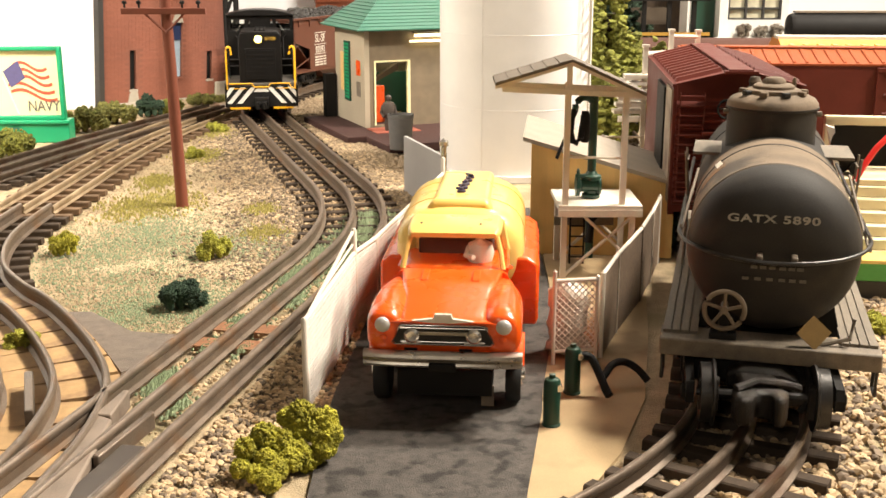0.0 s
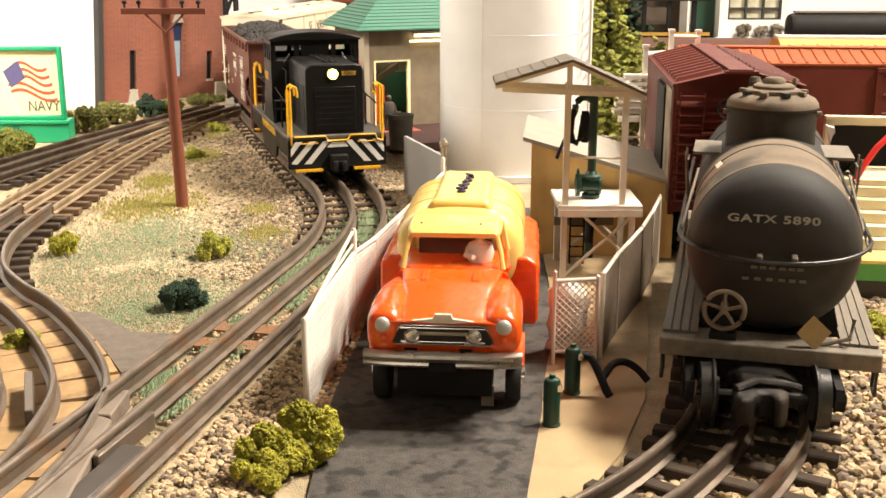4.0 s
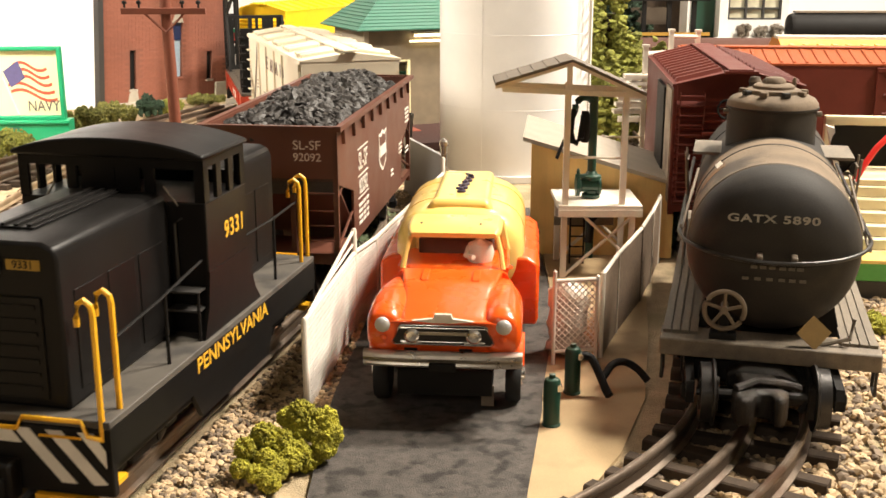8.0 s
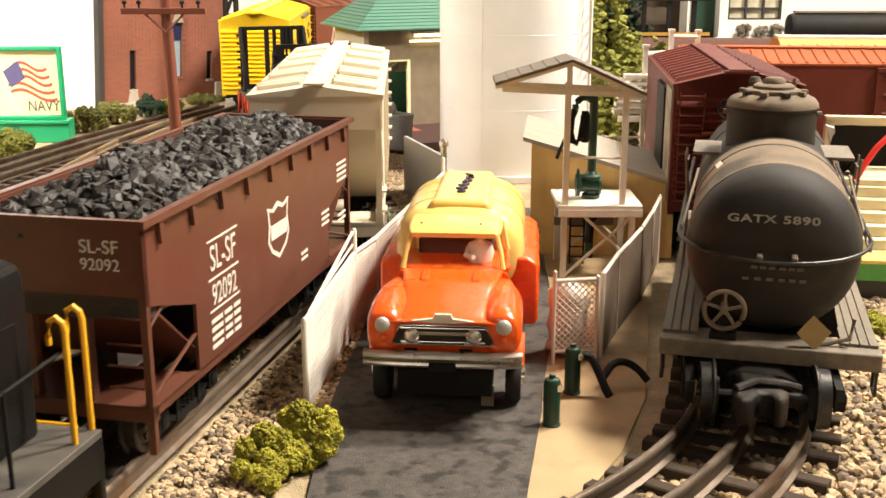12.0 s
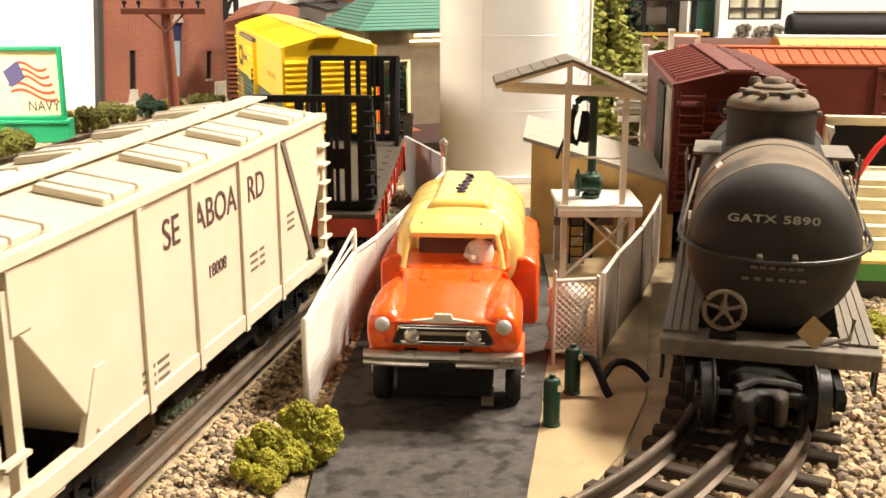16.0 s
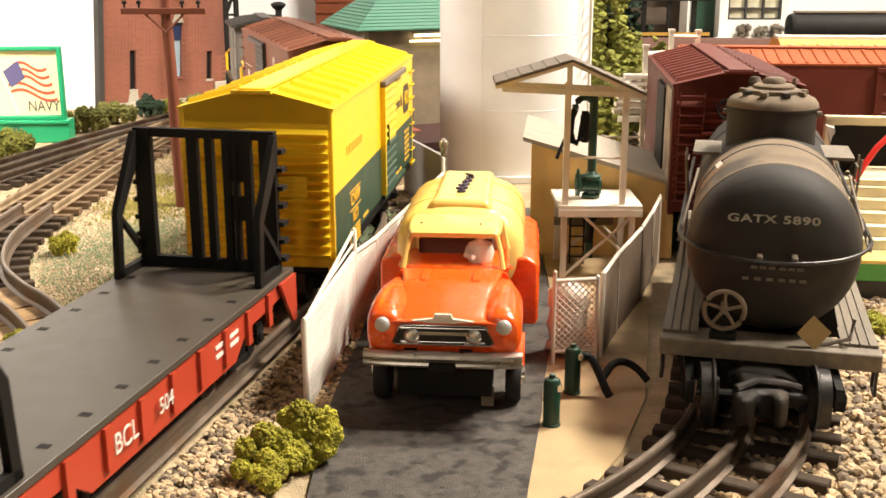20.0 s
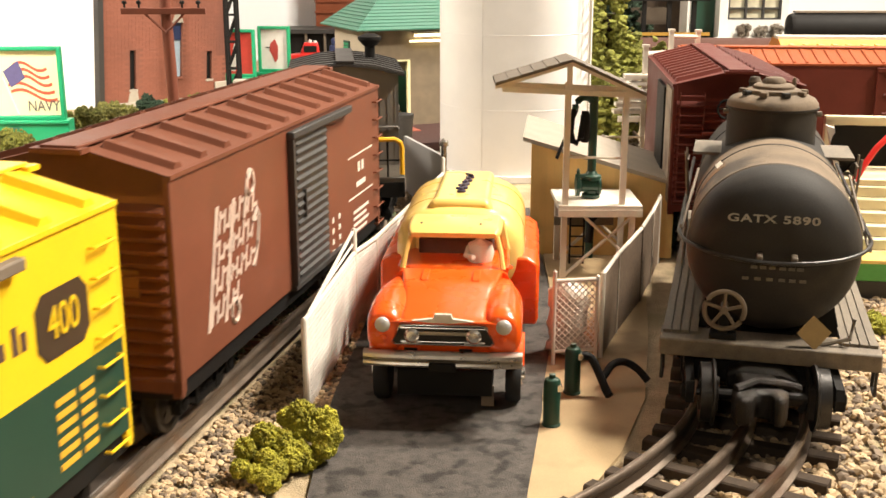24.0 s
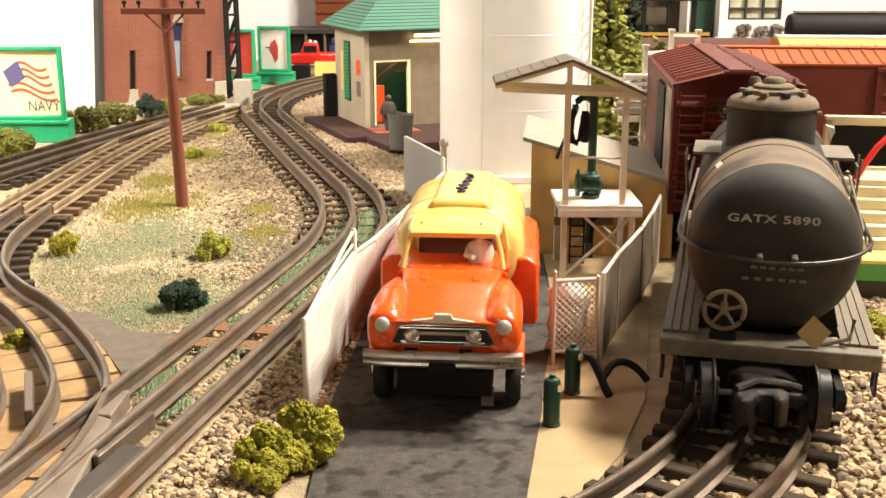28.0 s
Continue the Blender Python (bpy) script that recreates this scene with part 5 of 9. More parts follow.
bd = thing("backdrop", "plain white backdrop board behind the layout", "backdrop", kind="structure")
part("board", Build().box(-130, -14.0, 150, 151, -0.3, 60), M_BACK, bd)
part("board", Build().box(-100, -31.75, 103.2, 104.0, -0.3, 60), M_BACK, bd)
part("board", Build().box(33, 170, 175, 176, -0.3, 70), M_BACK, bd)

track("three-rail main line with worn rails, ties showing in the distance", MAIN, NEAR_RUN - 45, NEAR_RUN + 120, ties=(NEAR_RUN + 4.5, NEAR_RUN + 118), spacing=1.7)
track("three-rail switch leg curving away from the main line", SIDING, 0, 46.0, ties=(32, 46.0), spacing=1.5)
track("three-rail siding with thin tan rails on brown wooden ties", SIDING, 46.3, SIDING[-1, 3], spacing=1.6, metal=M_RAILT, w=0.085, wood=M_TIEW, top=0.76)
track("three-rail outer track running past the billboards", OUTER, 0, OUTER[-1, 3] - 6, spacing=1.3, metal=M_RAILD, w=0.09, top=0.78)
track("three-rail track under the tank car", RIGHT, 0, RIGHT[-1, 3], spacing=1.35, metal=M_RAILD)


def switch_parts():
    """The turnout where the siding leaves: tan boards, frog, guard rails, connecting plates."""
    t = thing("turnout", "track switch with tan boards, grey frog and guard rails", "railway switch", kind="structure")
    rnd = random.Random(8)
    for s in np.arange(7.5, 31, 1.75):
        x, y, h = along(SIDING, s)
        b = Build().box(-2.5, 2.5, -0.82, 0.82, -0.05, 0.34)
        part("board", b, M_TIETAN, t, "tan board", at=P(x - 0.35, y, 0, 0, 0, -h + rnd.uniform(-1, 1)))
    pink = mat("pinkish_grey_metal", (0.225, 0.175, 0.135), 0.55, 0.1, vary=0.3, scale=120, spots=(0.14, 0.10, 0.075), spot_at=0.6)
    part("frog", Build().prism([(-10.62, 29.7), (-10.5, 30.9), (-9.9, 30.5), (-9.55, 24.8), (-10.75, 24.8)], 0.55, 0.93, "z"), pink, t, "broad pinkish grey frog casting", bevel=0.08)
    part("frog_tip", Build().loft([[(-0.1, 0, 0.4), (0.1, 0, 0.4), (0.1, 0, 1.0), (-0.1, 0, 1.0)], [(-0.3, -1.9, 0.4), (0.3, -1.9, 0.4), (0.26, -1.9, 0.98), (-0.26, -1.9, 0.98)]]), pink, t, "narrow frog tip", bevel=0.05, at=P(-10.05, 32.6, 0, 0, 0, -6))
    part("point_blade", Build().prism([(-9.18, 28.9), (-8.42, 28.75), (-9.3, 24.8), (-10.05, 24.8)], 0.45, 0.88, "z"), mat("dark_greasy_blade", (0.075, 0.06, 0.048), 0.45, 0.4, vary=0.3, scale=120), t, "dark point blade", bevel=0.07)
    part("guard_rail", Build().loft([[(-0.14, 0, 0.4), (0.14, 0, 0.4), (0.14, 0, 1.0), (-0.14, 0, 1.0)], [(-0.14, -3.4, 0.4), (0.14, -3.4, 0.4), (0.14, -3.4, 0.98), (-0.14, -3.4, 0.98)]]), M_STEEL, t, bevel=0.04, at=P(-13.75, 34.2, 0, 0, 0, 20))
    part("closing_rail", Build().box(-0.11, 0.11, -3.2, 0, 0.4, 0.97), M_STEEL, t, "grey closing rail", bevel=0.05, at=P(-8.85, 31.0, 0, 0, 0, -14))
    part("flange_board", Build().prism([(-15.4, 42.9), (-14.4, 42.9), (-12.1, 40.5), (-10.1, 40.1), (-10.5, 37.1), (-11.3, 36.2), (-12.4, 38.2), (-13.5, 40.0)], 0.02, 0.16, "z"), mat("grey_rubber_board", (0.15, 0.12, 0.095), 0.85, vary=0.35, scale=250, bump=0.8), t, "dark grey infill board")
    rust = mat("rusty_tie_plate", (0.27, 0.125, 0.06), 0.85, vary=0.5, scale=150, spots=(0.3, 0.22, 0.13), spot_at=0.55)
    for s in (-8.8, -10.6):
        x, y, h = along(MAIN, NEAR_RUN + s)
        for o in (-0.85, 0.8):
            part("rust_plate", Build().box(-0.6, 0.55, -0.42, 0.5, 0.1, 0.33), rust, t, "rust-brown plate", at=P(x + o, y - o * 0.2, 0, 0, 0, -h))
    return t


switch_parts()


# ---- loose stones and turf ----
def scatter(name, label, material, n, area, size, seed, skip=None, flat=0.65, z=0.0, category="gravel", fine=False):
    rnd = random.Random(seed)
    b = Build()
    made = 0
    while made < n:
        x, y = area(rnd)
        if skip and skip(x, y):
            continue
        r = size(rnd, y)
        if fine:
            b.crumb(x, y, z, r, r * flat, rnd)
        else:
            b.lump(x, y, z + r * 0.25, r, r * rnd.uniform(0.65, 1), r * flat, rnd, 0.3)
        made += 1
    ob = part(name, b.mesh(name, material, 0), material, smooth=0)
    return tagged(ob, label, category, kind="stuff")


ROAD_EDGE = [(20, -3.7, 2.2), (27.3, -3.7, 2.3), (33, -3.7, 3.2), (34.5, -3.65, 3.35), (43, -3.0, 4.6), (62, -1.5, 5.0)]


def on_road(x, y):
    ys = [r[0] for r in ROAD_EDGE]
    return np.interp(y, ys, [r[1] for r in ROAD_EDGE]) < x < np.interp(y, ys, [r[2] for r in ROAD_EDGE]) and y < 62


def near_rail(x, y):
    """On one of the rails of the main line or the siding."""
    for line in (MAIN, SIDING):
        i = int(np.hypot(line[:, 0] - x, line[:, 1] - y).argmin())
        h = radians(line[i, 2])
        o = (x - line[i, 0]) * math.cos(h) - (y - line[i, 1]) * math.sin(h)
        if abs(o) < 2.1 and min(abs(o), abs(abs(o) - 1.65)) < 0.28:
            return True
    return False


def beside_main(rnd):
    s = rnd.uniform(-30, 40)
    x, y, h = along(MAIN, NEAR_RUN + s)
    o = rnd.uniform(1.9, 5.2)
    return x + o * math.cos(radians(h)), y - o * math.sin(radians(h))


def between_rails(rnd):
    s = rnd.uniform(-34, 45)
    x, y, h = along(MAIN, NEAR_RUN + s)
    o = rnd.uniform(-2.6, 1.6)
    return x + o * math.cos(radians(h)), y - o * math.sin(radians(h))


def left_of_main(rnd):
    s = rnd.uniform(-2, 52)
    x, y, h = along(MAIN, NEAR_RUN + s)
    o = -2.0 - abs(rnd.gauss(0, 2.4))
    return x + o * math.cos(radians(h)), y - o * math.sin(radians(h))


def meadow(rnd):
    y = rnd.uniform(38, 96)
    lo = np.interp(y, [38, 45, 55, 90, 96], [-12.5, -17.5, -20.5, -20.5, -19])
    hi = np.interp(y, [38, 48, 58, 96], [-10.8, -8.8, -7.4, -17])
    return rnd.uniform(lo, hi), y


def right_side(rnd):
    s = rnd.uniform(2, 45)
    x, y, h = along(RIGHT, s)
    o = rnd.uniform(-2.2, 7.5)
    return x + o * math.cos(radians(h)), y - o * math.sin(radians(h))


def pebble(rnd, y):
    return rnd.choice((0.09, 0.12, 0.14, 0.16, 0.21))


def grit(rnd, y):
    return rnd.uniform(0.045, 0.11)


scatter("ballast", "loose tan and beige ballast stones beside the track", M_STONE, 7500, beside_main, lambda r, y: r.uniform(0.06, 0.16), 21, lambda x, y: on_road(x, y) or near_rail(x, y))
scatter("ballast", "dark brown ballast stones beside the track", M_DSTONE, 3800, beside_main, lambda r, y: r.uniform(0.06, 0.15), 22, lambda x, y: on_road(x, y) or near_rail(x, y))
scatter("ballast", "tan ballast between the rails", M_STONE, 3600, between_rails, grit, 23, near_rail, z=0.2)
scatter("ballast", "loose stones on the slope beside the main line", M_STONE, 900, left_of_main, lambda r, y: r.uniform(0.06, 0.16), 24, near_rail)
scatter("ballast", "dark stones on the slope beside the main line", M_DSTONE, 1600, left_of_main, lambda r, y: r.uniform(0.06, 0.15), 37, near_rail)
scatter("ballast", "brown grit on the slope beside the main line", M_DGRIT, 9000, left_of_main, lambda r, y: r.uniform(0.04, 0.11), 25, near_rail, 0.8, fine=True)
scatter("gravel", "fine tan gravel on the meadow", M_GRIT, 15000, meadow, lambda r, y: r.uniform(0.025, 0.065), 26, near_rail, 0.8, fine=True)
scatter("gravel", "brown grit on the meadow", M_DGRIT, 8000, meadow, lambda r, y: r.uniform(0.02, 0.05), 27, near_rail, 0.9, fine=True)
scatter("gravel", "small pale pebbles on the meadow", M_STONE, 600, meadow, lambda r, y: r.uniform(0.05, 0.1), 38, near_rail)
scatter("ballast", "tan ballast around the tank car track", M_STONE, 7000, right_side, pebble, 28, lambda x, y: on_road(x, y) or (x < 8.3 and y > 25 and x < 3 + (y - 25) * 0.3))
# Dark stones, with extra ones to imitate the shade beside the tank car.
scatter("ballast", "dark ballast around the tank car track, thickened for shade", M_DSTONE, 3000, right_side, pebble, 29, on_road)


def station_side(rnd):
    s = rnd.uniform(8, 64)
    x, y, h = along(MAIN, NEAR_RUN + s)
    o = rnd.uniform(1.8, 7.0)
    return x + o * math.cos(radians(h)), y - o * math.sin(radians(h))


def under_rails(rnd):
    s = rnd.uniform(4, 70)
    x, y, h = along(MAIN, NEAR_RUN + s)
    o = rnd.uniform(-2.6, 2.6)
    return x + o * math.cos(radians(h)), y - o * math.sin(radians(h))


scatter("ballast", "dark brown ballast between the track and the station", M_DGRIT, 6500, station_side, lambda r, y: r.uniform(0.08, 0.2), 34, lambda x, y: on_road(x, y) or near_rail(x, y) or (y < 57 and x > -4.5))
scatter("ballast", "brown dirt and stones between the ties", M_DGRIT, 5000, under_rails, lambda r, y: r.uniform(0.05, 0.14), 35, near_rail, 0.9, 0.12, fine=True)
scatter("ballast", "tan stones between the ties", M_STONE, 2200, under_rails, lambda r, y: r.uniform(0.05, 0.13), 39, near_rail, z=0.08)


def patches(rnd, spots):
    x, y, r = rnd.choice(spots)
    return x + rnd.gauss(0, r), y + rnd.gauss(0, r * 1.6)


GREEN_SPOTS = [(-14.5, 47.5, 2.8), (-12.0, 50, 2.6), (-17.5, 52, 1.8), (-13.0, 53.5, 2.4), (-10.5, 44.5, 1.0), (-15.5, 57, 1.4), (-9.5, 54, 1.2), (-13, 43.0, 1.0)]
RAIL_SPOTS = [(-6.4, 47.5, 0.5), (-5.6, 51, 0.6), (-6.6, 44.6, 0.4), (-7.8, 41.0, 0.35), (-8.1, 38.4, 0.35), (-9.5, 35.0, 0.35), (-9.0, 33.2, 0.3), (-4.6, 55, 0.6), (-3.9, 58.5, 0.6), (-4.4, 50.0, 0.5), (-5.0, 44.0, 0.3)]
OLIVE_SPOTS = [(-17.6, 62.5, 1.1), (-16.2, 63.8, 1.0), (-18.5, 70, 0.6), (-18.7, 89.5, 0.9), (-17.6, 79, 0.8), (-20.0, 95, 0.8), (-10.5, 62, 0.4), (-9.5, 56.5, 0.5)]
scatter("turf", "turquoise green turf scattered over the gravel", M_TURF, 11000, lambda r: patches(r, GREEN_SPOTS), lambda r, y: r.uniform(0.025, 0.07), 31, near_rail, 1.0, category="turf", fine=True)
scatter("turf", "green turf tufts between the rails", M_TURF, 6000, lambda r: patches(r, RAIL_SPOTS), lambda r, y: r.uniform(0.04, 0.1), 32, near_rail, 1.2, 0.28, "turf", True)
scatter("turf", "olive yellow turf on the meadow", M_TURFY, 4200, lambda r: patches(r, OLIVE_SPOTS), lambda r, y: r.uniform(0.05, 0.11), 33, near_rail, 1.6, category="turf", fine=True)


def bush(x, y, w, h, material, label, seed, n=150, flat=0.9):
    """A torn lump of foam foliage: round knobs of many crumbs, with an uneven crown and gaps."""
    rnd = random.Random(seed)
    t = thing("bush", label, "bush", x, y, 0, group="foam bushes")
    count = 9
    for k in range(count):
        a = 2.4 * k
        d = 0.42 * w * math.sqrt(k / count)
        size = rnd.uniform(0.15, 0.24) * (w + h) * 0.5
        kx, ky = d * math.cos(a), d * math.sin(a) * flat
        kz = max(size * 0.5, (h - size) * rnd.uniform(0.35, 1.0) * (1 - 0.5 * (d / (0.5 * w)) ** 2))
        b = Build()
        b.lump(kx, ky, kz, size * 0.8, size * 0.8, min(size * 0.8, kz), rnd, 0.2)
        for i in range(max(60, n // count)):
            v = Vector((rnd.gauss(0, 1), rnd.gauss(0, 1), rnd.gauss(0, 1))).normalized() * size * rnd.uniform(0.75, 1.12)
            r = rnd.uniform(0.5, 1.0) * max(0.055 * w, 0.075)
            b.crumb(kx + v.x, ky + v.y, max(r * 0.4, kz + v.z), r, r * 0.9, rnd)
        if kz > size:
            b.lump(kx, ky, kz * 0.4, size * 0.6, size * 0.6, kz * 0.4, rnd, 0.2)
        part("clump", b, material, t, smooth=0)
    return t


def knobbly_bush(x, y, knobs, material, label, seed, n=520):
    """Soft foam foliage torn into round knobs, each of many small crumbs."""
    rnd = random.Random(seed)
    t = thing("bush", label, "bush", x, y, 0, group="foam bushes")
    for kx, ky, kz in knobs:
        b = Build()
        kx, ky, kz = kx * 1.2 - 0.12, ky * 1.2, kz * 1.5
        size = rnd.uniform(0.24, 0.4)
        for i in range(n):
            d = Vector((rnd.gauss(0, 1), rnd.gauss(0, 1), rnd.gauss(0, 1))).normalized() * size * rnd.uniform(0.55, 1.0) ** 0.5 * rnd.uniform(0.85, 1.12)
            r = rnd.uniform(0.035, 0.075)
            b.lump(kx + d.x, ky + d.y, max(r * 0.3, kz + d.z), r, r, r * 0.9, rnd, 0.45)
        part("clump", b, material, t, smooth=0)
    return t


knobbly_bush(-4.35, 28.7, [(-0.9, -0.2, 0.62), (-1.0, -0.5, 0.33), (-0.6, -0.7, 0.3), (-0.4, -0.4, 0.5), (-0.27, -0.9, 0.22), (-0.13, 0.2, 0.62), (-0.07, 0.8, 0.9), (0.27, 0.2, 0.4), (0.6, 0.6, 0.68), (0.88, 0.4, 0.4), (0.88, 0.8, 0.85), (0.2, 0.6, 0.7), (-0.05, 0.75, 0.35), (0.8, 0.8, 0.3), (-0.75, 0.05, 0.3), (-0.5, 0.1, 0.75), (0.45, 0.3, 0.2), (0.1, -0.1, 0.35), (0.3, 0.7, 1.0), (-0.15, -0.5, 0.3), (0.95, 0.6, 0.6)], M_BUSH, "olive green knobbly foam bush beside the driveway", 41)
bush(-18.7, 52.2, 1.3, 1.35, M_BUSH, "olive green foam bush on the gravel", 42, 1300)
bush(-11.2, 51.6, 1.6, 1.4, M_LEAF, "yellow green foam bush on the gravel", 43, 1300)
bush(-10.9, 43.8, 1.9, 1.35, M_DBUSH, "dark green foam bush on the gravel", 44, 1500)
bush(-15.7, 38.6, 1.3, 1.1, M_LEAF, "yellow green foam bush by the switch", 45, 1200)
for k, (x, y, w, h, m) in enumerate(((-29.4, 90.2, 3.4, 2.5, M_OLIVE), (-28.2, 94.6, 3.4, 2.2, M_OLIVE), (-31.0, 88.6, 2.6, 2.2, M_OLIVE), (-26.4, 98.5, 2.6, 2.2, M_DBUSH), (-24.9, 100.0, 2.4, 1.9, M_TREE), (-23.6, 106.5, 2.6, 1.1, M_OLIVE), (-22.6, 108.5, 2.2, 0.9, M_OLIVE), (-31.2, 78.8, 3.0, 2.3, M_TREE), (-18.6, 89.8, 1.8, 0.9, M_LEAF), (-17.9, 78.0, 1.4, 0.9, M_LEAF), (-18.6, 123.6, 1.6, 1.0, M_OLIVE), (-19.8, 97.0, 1.6, 0.8, M_OLIVE), (17.3, 41.0, 2.0, 0.8, M_LEAF), (15.4, 43.2, 1.4, 0.7, M_LEAF))):
    bush(x, y, w, h, m, "dark green foam bush below the brick wall" if m is M_DBUSH else ("olive foam bush beside the outer track" if m is M_OLIVE else "low yellow green foam bush on the gravel"), 50 + k, 900)


# ---- driveway, sand apron and fences ----
def sheet(name, outline, z, material, label, category):
    b = Build().prism(outline, z - 0.12, z, "z")
    return tagged(part(name, b, material, smooth=0), label, category, kind="structure")


sheet("road", [(r[1], r[0]) for r in ROAD_EDGE] + [(r[2], r[0]) for r in reversed(ROAD_EDGE)], 0.10, M_ROAD, "dark worn asphalt driveway between fences", "road")
sheet("pavement", [(2.2, 20.5), (2.3, 27.3), (3.2, 33), (3.35, 34.5), (4.6, 43), (4.9, 52), (11.2, 62), (9.2, 48), (7.9, 40), (6.7, 34), (5.3, 30), (3.4, 26.4)], 0.07, M_SAND, "pale sand-coloured card apron", "pavement")


def white_fence():
    t = thing("white_fence", "white-washed card fence along the driveway", "fence")
    line = [(-4.4, 33.1), (-3.45, 41.3), (-2.75, 43.6), (-1.3, 50.5), (0.0, 57.0)]
    for (xa, ya), (xb, yb) in zip(line, line[1:]):
        L = math.hypot(xb - xa, yb - ya)
        a = math.degrees(math.atan2(yb - ya, xb - xa))
        pnl = part("panel", Build().box(0, L, -0.05, 0.05, 0.02, 2.95), M_GATEP, t, "white card panel", at=P(xa, ya, 0, 0, 0, a))
        part("top_rail", Build().rod([(0, 0, 3.1), (L, 0, 3.1)], 0.09, 8), M_TIMBER, pnl)
        grid = Build()
        rows = 14
        for k in range(rows):
            z = 0.25 + 2.6 * k / rows
            grid.box(0.05, L - 0.05, -0.068, -0.05, z, z + 0.13)
        for k in range(int(L / 0.35)):
            grid.box(0.1 + 0.35 * k, 0.13 + 0.35 * k, -0.06, -0.05, 0.1, 2.9)
        part("embossed_grid", grid, M_GATEP, pnl)
    for x, y, h in ((-4.4, 33.1, 3.15), (-3.45, 41.3, 4.0), (-2.75, 43.6, 3.1), (-1.3, 50.5, 3.1), (0.0, 57.0, 3.9)):
        part("post", Build().lathe([(0.11, 0), (0.11, h), (0.06, h + 0.08), (0, h + 0.1)], 10), M_TIMBER, t, at=P(x, y, 0))
    part("brace", Build().rod([(-4.35, 33.9, 3.1), (-3.5, 41.2, 3.95)], 0.07).rod([(-4.3, 35.4, 3.1), (-3.5, 41.2, 3.45)], 0.05), M_TIMBER, t, "white diagonal brace")
    return t


white_fence()


def grey_panel_fence():
    t = thing("grey_panel_fence", "plain grey panel fence below the storage tower", "fence")
    part("panel", Build().box(0, 7.1, -0.1, 0.1, 0, 3.5), mat("grey_fence_panel", (0.31, 0.30, 0.29), 0.6, vary=0.1, scale=60), t, at=P(-2.3, 66.7, 0, 0, 0, -71))
    part("post", Build().lathe([(0.16, 0), (0.16, 4.0), (0.26, 4.05), (0.26, 4.3), (0, 4.5)], 12), M_CHROME, t, "silver post", at=P(0.05, 60.0, 0))
    return t


grey_panel_fence()


def lattice(b, L, H, z0, step, w):
    """Two families of thin diagonal bars, cut to a rectangle."""
    n = int((L + H) / step) + 1
    for fam in (0, 1):
        for k in range(1, n):
            c = k * step
            xa, za = max(0, c - H), min(H, c)
            xb, zb = min(L, c), max(0, c - L)
            if xb - xa < 0.05:
                continue
            if fam:
                xa, xb = L - xa, L - xb
            b.rod([(xa, 0, z0 + za), (xb, 0, z0 + zb)], w, 4)


def chain_gate():
    t = thing("chain_link_gate", "white chain-link gate panel beside the driveway", "gate", 3.95, 37.2, 0, 10)
    b = Build()
    lattice(b, 1.58, 2.55, 0.6, 0.24, 0.022)
    part("mesh", b, M_TIMBER, t, "white diamond mesh", smooth=0)["kind"] = "stuff"
    for x, h in ((0, 3.55), (1.58, 3.3)):
        part("post", Build().lathe([(0.075, 0), (0.075, h), (0, h + 0.08)], 8), M_TIMBER, t, at=P(x, 0, 0))
    for z in (0.55, 3.2):
        part("rail", Build().rod([(0, 0, z), (1.58, 0, z)], 0.07, 8), M_TIMBER, t)
    rnd = random.Random(2)
    s = Build().lathe([(0.05, 0)] + [(0.62 + 0.16 * rnd.random(), 0.25 + 0.22 * k) for k in range(11)] + [(0.2, 2.8), (0.0, 2.85)], 12, (0.8, 0.9, 0))
    s.v = [(x + rnd.uniform(-0.12, 0.12), y + rnd.uniform(-0.12, 0.12), max(0.0, z + rnd.uniform(-0.06, 0.06))) for x, y, z in s.v]
    sack = part("bag", s, mat("crumpled_clear_plastic", (0.55, 0.50, 0.42), 0.25, vary=0.2, scale=300), at=P(3.95, 37.25, 0.05, 0, 0, 10), smooth=60)
    tagged(sack, "crumpled pale plastic bag behind the gate", "bag")
    return t


chain_gate()


def right_fence():
    t = thing("mesh_fence", "grey-brown mesh fence with a white top rail", "fence")
    line = [(5.75, 37.9), (6.7, 40.6), (8.3, 44.6), (9.3, 47.6), (10.2, 50.6)]
    card = mat("brown_grey_mesh_card", (0.20, 0.14, 0.095), 0.7, vary=0.3, scale=400, fine=1500, bump=0.6)
    for (xa, ya), (xb, yb) in zip(line, line[1:]):
        L = math.hypot(xb - xa, yb - ya)
        a = math.degrees(math.atan2(yb - ya, xb - xa))
        pnl = part("panel", Build().box(0, L, -0.04, 0.04, 0.05, 3.2), card, t, "brown-grey mesh panel", at=P(xa, ya, 0, 0, 0, a))
        part("top_rail", Build().rod([(0, 0, 3.25), (L, 0, 3.25)], 0.08, 8), M_TIMBER, pnl, "white top rail")
        b = Build()
        lattice(b, L, 3.0, 0.1, 0.3, 0.02)
        part("wire_mesh", b, M_TIE, pnl, at=P(0, 0.06, 0), smooth=0)["kind"] = "stuff"
    for k, (x, y) in enumerate(line):
        part("post", Build().lathe([(0.09, 0), (0.09, 3.3), (0, 3.4)], 8), M_TIMBER if k != 2 else card, t, at=P(x, y, 0))
    return t


right_fence()


